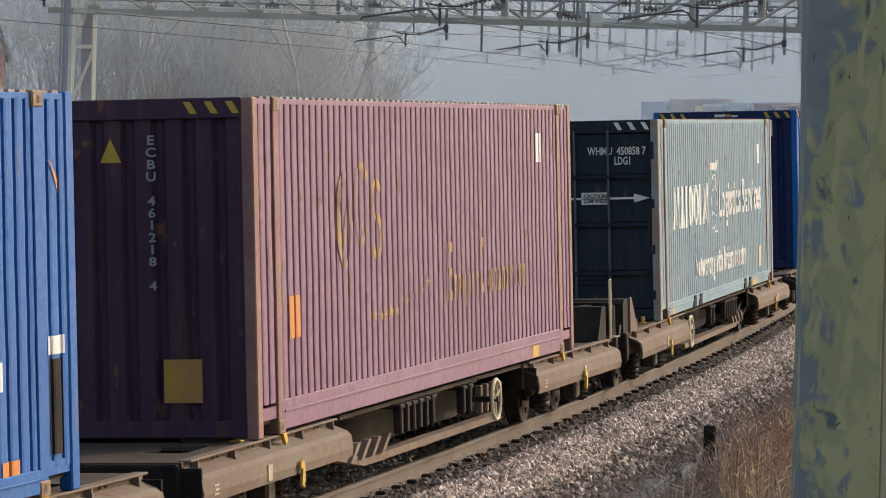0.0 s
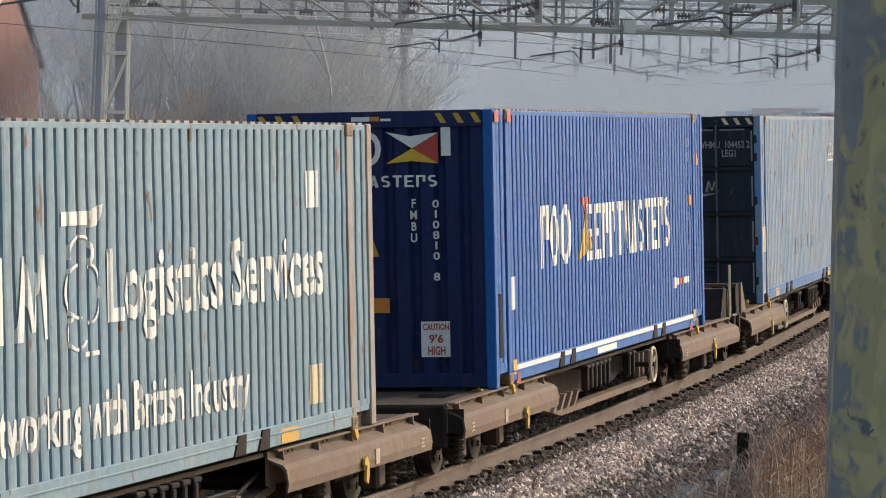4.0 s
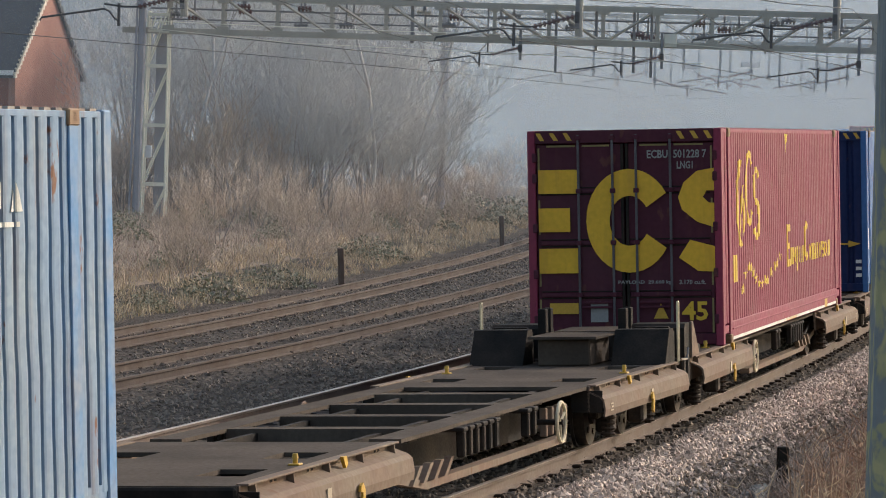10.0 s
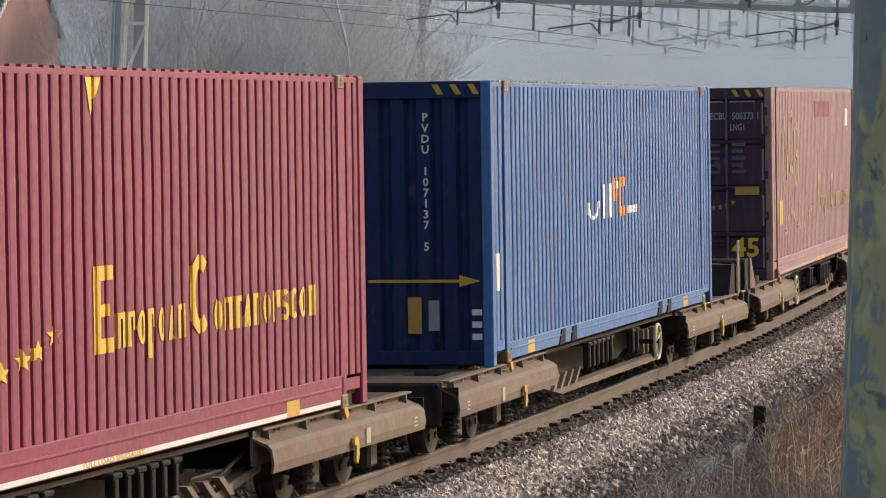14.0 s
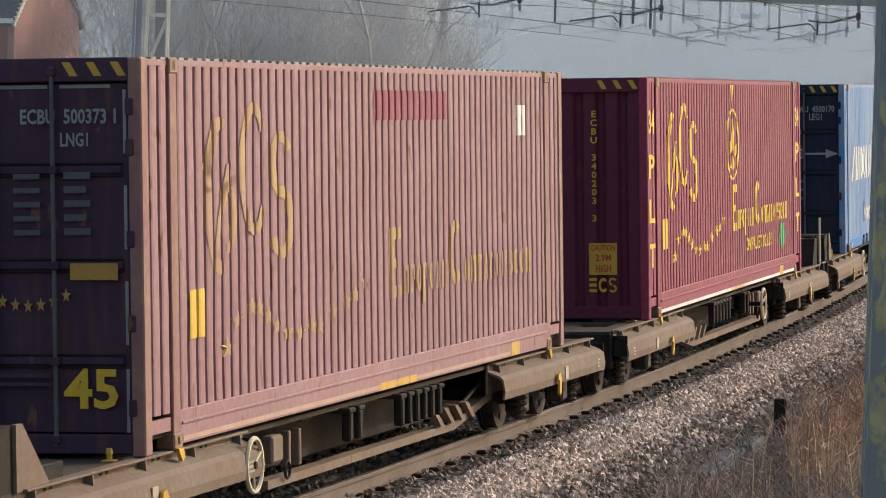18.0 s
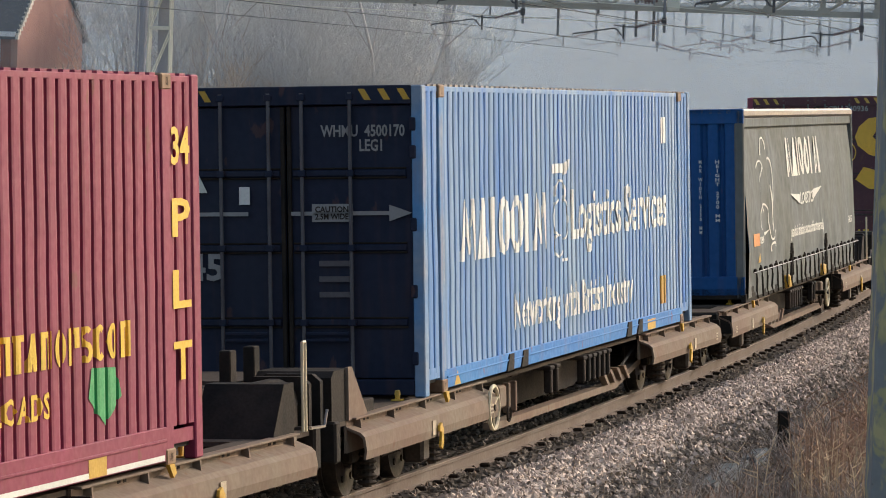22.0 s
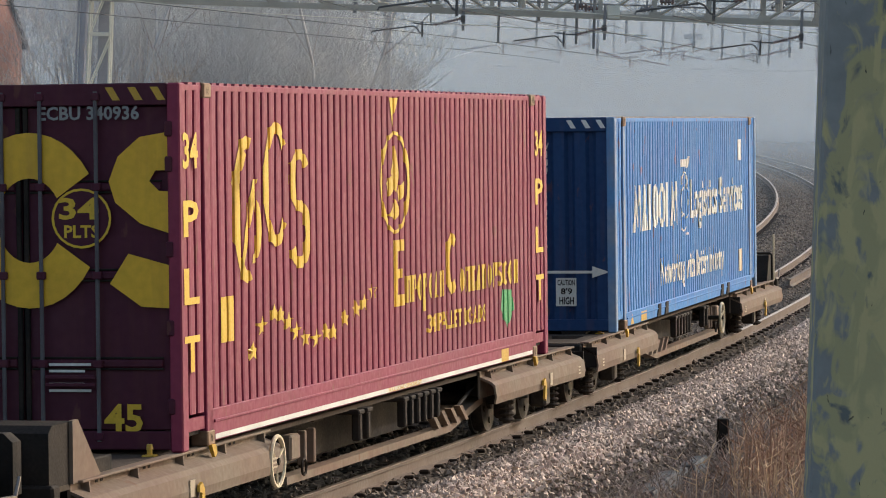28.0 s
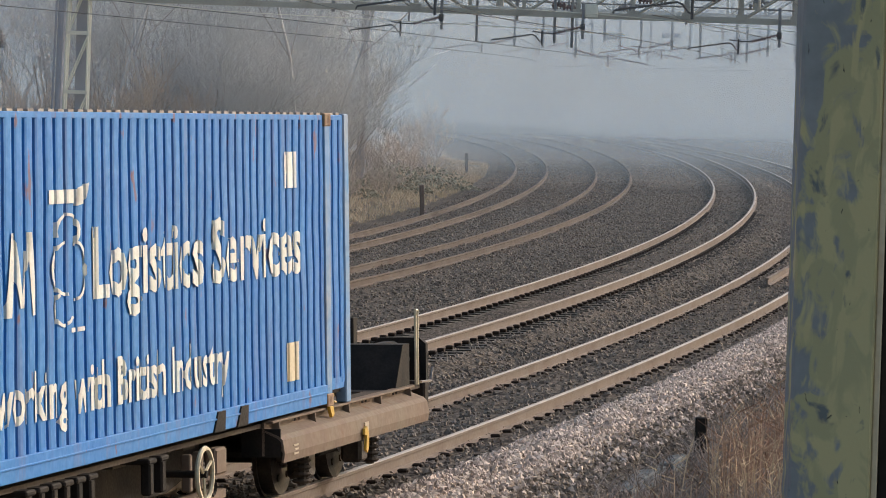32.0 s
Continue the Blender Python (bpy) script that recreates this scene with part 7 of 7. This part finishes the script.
mark(C[4], "word_mark", WORD_BLOCK, (0.54, -0.63, 1.69, 1.86), GREYP, "end")
mark(C[4], "wing_mark", WINGS, (0.51, -0.62, 1.57, 1.67), GREYP, "end")
mark(C[4], "warning_triangle", TRI, (0.9, 0.71, 2.27, 2.45), YELLOW, "end")
mark(C[4], "grey_placard", SQUARE, (0.43, 0.23, 1.02, 1.27), GREYP, "end")
words(C[4], "45", (0.93, 0.6, 1.03, 1.29), DARK, "end")
# royal blue boxes
mark(C[3], "word_mark", WORD_LONG, (-4.4, 4.2, 1.13, 1.8), WHITE)
mark(C[3], "flag_piece", [[(0, 0), (0.6, 1), (1, 0.2)]], (-2.2, -1.35, 1.15, 1.75), YELLOW)
mark(C[3], "flag_piece", [[(0, 1), (0.8, 1), (0.5, 0.3)]], (-2.0, -1.3, 1.45, 1.85), REDMARK)
plain_mark(C[3], "white_stripe", SQUARE, (-6.0, 6.0, 0.14, 0.19), WHITE, -HW - 0.004)
plain_mark(C[3], "white_label", SQUARE, (-1.2, 0.05, 0.05, 0.12), WHITE, -HW - 0.004)
mark(C[3], "red_white_label", SQUARE, (-6.05, -5.75, 0.76, 1.1), WHITE)
for b4, m in (((4.45, 4.62, 0.58, 0.72), WHITE), ((4.68, 4.86, 0.62, 0.7), WHITE), ((4.88, 5.14, 0.62, 0.7), REDMARK), ((5.17, 5.62, 0.62, 0.7), WHITE)):
    mark(C[3], "small_label", SQUARE, b4, m)
mark(C[3], "orange_label", [[(0.1, 1), (1, 0.2), (0.1, 0.2)]], (6.32, 6.6, 2.1, 2.35), ORANGE)
mark(C[3], "orange_label", SQUARE, (5.72, 5.93, 1.62, 1.76), ORANGE)
for k in range(7):
    mark(C[3], "text_bar", SQUARE, (5.66, 5.74, 1.05 + 0.19 * k + 0.2 * (k > 2), 1.17 + 0.19 * k + 0.2 * (k > 2)), WHITE)
for x in (-6.04, 5.84):
    plain_mark(C[3], "rail_label", SQUARE, (x, x + 0.2, 0.1, 0.25), YELLOW, -HW - 0.006)
for x in (-5.9, 5.5):
    plain_mark(C[3], "warning_triangle", TRI, (x, x + 0.26, 0.0, 0.13), REDMARK, -HW - 0.008)
for x in (-6.82, -6.2):
    plain_mark(C[3], "red_corner", SQUARE, (x, x + 0.2, 2.69, 2.8), REDMARK, -HW - 0.018, "red painted corner")
mark(C[3], "dark_strip", SQUARE, (-6.68, -6.4, 0.3, 0.95), DARK)
for nm, m in (("white", WHITE), ("red", REDMARK), ("yellow", LEMON)):
    mark(C[3], "flag_piece", FLAG[nm], (-0.17, -0.71, 2.27, 2.61), m, "end", nm + " part of a quartered flag")
mark(C[3], "word_mark", strokes(even(["peaks", "wedge", "wave", "tee", "comb", "flag", "wave"], 0, 1), 0, 1, 0.3), (0.13, -0.72, 2.05, 2.17), WHITE, "end")
mark(C[3], "ring_mark", strokes([(0, 1, "ring")], 0, 1, 0.24), (0.13, -0.12, 2.27, 2.61), WHITE, "end", "bold white ring")
mark(C[3], "warning_triangle", TRI, (0.05, -0.08, 1.35, 1.53), YELLOW, "end")
words(C[3], "FMBU", (-0.41, -0.48, 1.49, 1.93), WOLD, "end", True)
words(C[3], "010810 8", (-0.64, -0.71, 1.1, 1.92), WOLD, "end", True)
mark(C[3], "caution_plate", SQUARE, (-0.5, -0.8, 0.33, 0.69), WHITE, "end")
for txt, b4 in (("CAUTION", (-0.52, -0.79, 0.6, 0.67)), ("9'6", (-0.58, -0.73, 0.47, 0.56)), ("HIGH", (-0.57, -0.75, 0.35, 0.44))):
    words(C[3], txt, b4, REDMARK, "plate")
mark(C[3], "white_placard", SQUARE, (-0.74, -0.84, 2.36, 2.67), WHITE, "end")
mark(C[3], "orange_placard", SQUARE, (0.09, -0.18, 0.78, 0.93), ORANGE, "end")
for i in (3, 9):
    for b4, m in (((0.18, -0.01, 2.72, 2.765), WHITE), ((-0.02, -0.11, 2.72, 2.765), ORANGE), ((-0.12, -0.23, 2.72, 2.745), WHITE)):
        mark(C[i], "text_bar", SQUARE, b4, m, "post")
mark(C[0], "word_mark", [rect(0.06 * k, 0, 0.06 * k + 0.03, 0.8 + 0.2 * (k % 2)) for k in range(16)], (2.5, 5.6, 0.78, 0.98), WHITE)
mark(C[0], "orange_label", SQUARE, (5.35, 5.7, 0.1, 0.3), ORANGE)
mark(C[0], "orange_label", [[(0.1, 1), (1, 0.2), (0.8, 0)]], (6.35, 6.6, 2.1, 2.35), ORANGE)
mark(C[0], "white_label", SQUARE, (6.28, 6.62, 0.98, 1.11), WHITE)
mark(C[0], "dark_strip", SQUARE, (6.3, 6.6, 0.28, 0.95), DARK)
mark(C[0], "orange_label", SQUARE, (4.4, 4.75, 1.7, 1.86), ORANGE)
mark(C[7], "word_mark", [*arc(0.12, 0.4, 0.12, 0.4, 170, 370, 0.05, 10, 0.1), rect(0.3, 0, 0.36, 0.9), rect(0.42, 0, 0.47, 0.9), rect(0.5, 0.75, 0.62, 0.95), rect(0.78, 0.05, 0.98, 0.25)], (-1.8, 1.4, 1.3, 1.73), WHITE)
mark(C[7], "orange_shape", [rect(0, 0.4, 0.3, 1), rect(0.4, 0, 0.6, 1), rect(0.6, 0, 1, 0.25), rect(0.6, 0.75, 1, 1)], (-0.25, 0.65, 1.3, 1.75), ORANGE)
mark(C[7], "white_label", SQUARE, (-6.65, -6.4, 0.74, 1.11), WHITE)
plain_mark(C[7], "rail_label", SQUARE, (-5.2, -4.85, 0.04, 0.17), YELLOW, -HW - 0.004)
plain_mark(C[7], "rail_label", SQUARE, (4.5, 4.85, 0.04, 0.17), YELLOW, -HW - 0.004)
words(C[7], "PVDU 107137 5", (-0.57, -0.65, 1.15, 2.51), WOLD, "end", True)
mark(C[7], "direction_arrow", ARROW, (1.0, -1.15, 0.79, 0.91), YELLOW, "end", "long yellow arrow")
mark(C[7], "placard", SQUARE, (-0.41, -0.55, 0.33, 0.69), YOLD, "end")
mark(C[7], "placard", SQUARE, (-0.62, -0.73, 0.36, 0.66), GREYP, "end")
for k in range(3):
    mark(C[7], "white_bar", SQUARE, (-1.06, -1.16, 0.27 + 0.12 * k, 0.33 + 0.12 * k), WHITE, "end")
# curtain-sided body
c = C[11]
for shape, b4 in ((WORD_BLOCK, (-2.1, 2.05, 1.61, 2.18)), (WINGS, (-2.02, 2.07, 1.16, 1.40)), (BEAST_BIG, (-5.5, -3.75, 0.56, 2.23))):
    plain_mark(c, "curtain_print", shape, b4, WOLD, None)
plain_mark(c, "lettering", lettering("LOGISTICS"), (-0.75, 0.95, 1.18, 1.36), WOLD, None)
plain_mark(c, "lettering", lettering("practical solutions, successful partnerships"), (-2.05, 2.17, 0.68, 0.90), WOLD, None)
plain_mark(c, "orange_label", SQUARE, (-6.07, -5.6, 0.73, 0.9), ORANGE, None)
plain_mark(c, "warning_triangle", TRI, (-5.76, -5.54, 0.5, 0.64), YELLOW, None)
for txt, b4 in (("SB045", (-5.55, -5.08, 0.75, 0.85)), ("SB45", (5.72, 6.21, 0.72, 0.84))):
    plain_mark(c, "lettering", lettering(txt), b4, WOLD, None)
for txt, b4 in (("GROSS 33040 KG  72820 LBS", (0.29, 0.23, 0.42, 1.91)), ("TARE 6540 KG  14414 LBS", (0.05, -0.01, 0.56, 1.9)), ("NETT 26500 KG  58406 LBS", (-0.19, -0.25, 0.49, 1.9)), ("CUBE 82.5 CUBIC METRES", (-0.43, -0.49, 0.63, 1.91)), ("MAX WIDTH 2550 MM", (-0.66, -0.72, 0.93, 1.92)), ("HEIGHT 2700 MM", (-0.89, -0.95, 1.09, 1.92))):
    words(c, txt, b4, WHITE, "post", True)
for k in range(7):
    mark(c, "word_shape", SQUARE, (-0.15 - 0.06 * k, -0.19 - 0.06 * k, 0.2, 0.27), WHITE, "sill")


# ---------- movement ----------
def run(t):
    """Metres that the train has gone after t seconds."""
    u = t / 32.0
    return 253.263 * u - 31.331 * u ** 2 + 76.027 * u ** 3 - 54.314 * u ** 4 - 1.937 * u ** 5


def motions():
    half = [i * 0.5 for i in range(65)]
    for i, w in W.items():
        mid = STARTS[i] + L2
        walk(w, [(t, along(mid - run(t))) for t in half])
        if i in C:
            walk(C[i], [(t, along(mid - run(t), 6.9, ZB)) for t in half])
        # each wheelset turns with the distance run
        fine = [k / 15.0 for k in range(481)]
        for bog in w.children:
            for ws in bog.children:
                if ws.name.split(".")[0] == "wheelset":
                    x = ws.location.x
                    walk(ws, [(t, Matrix.Translation((x, 0, 0.37)) @ Matrix.Rotation(-run(t) / 0.36, 4, "Y")) for t in fine])


motions()
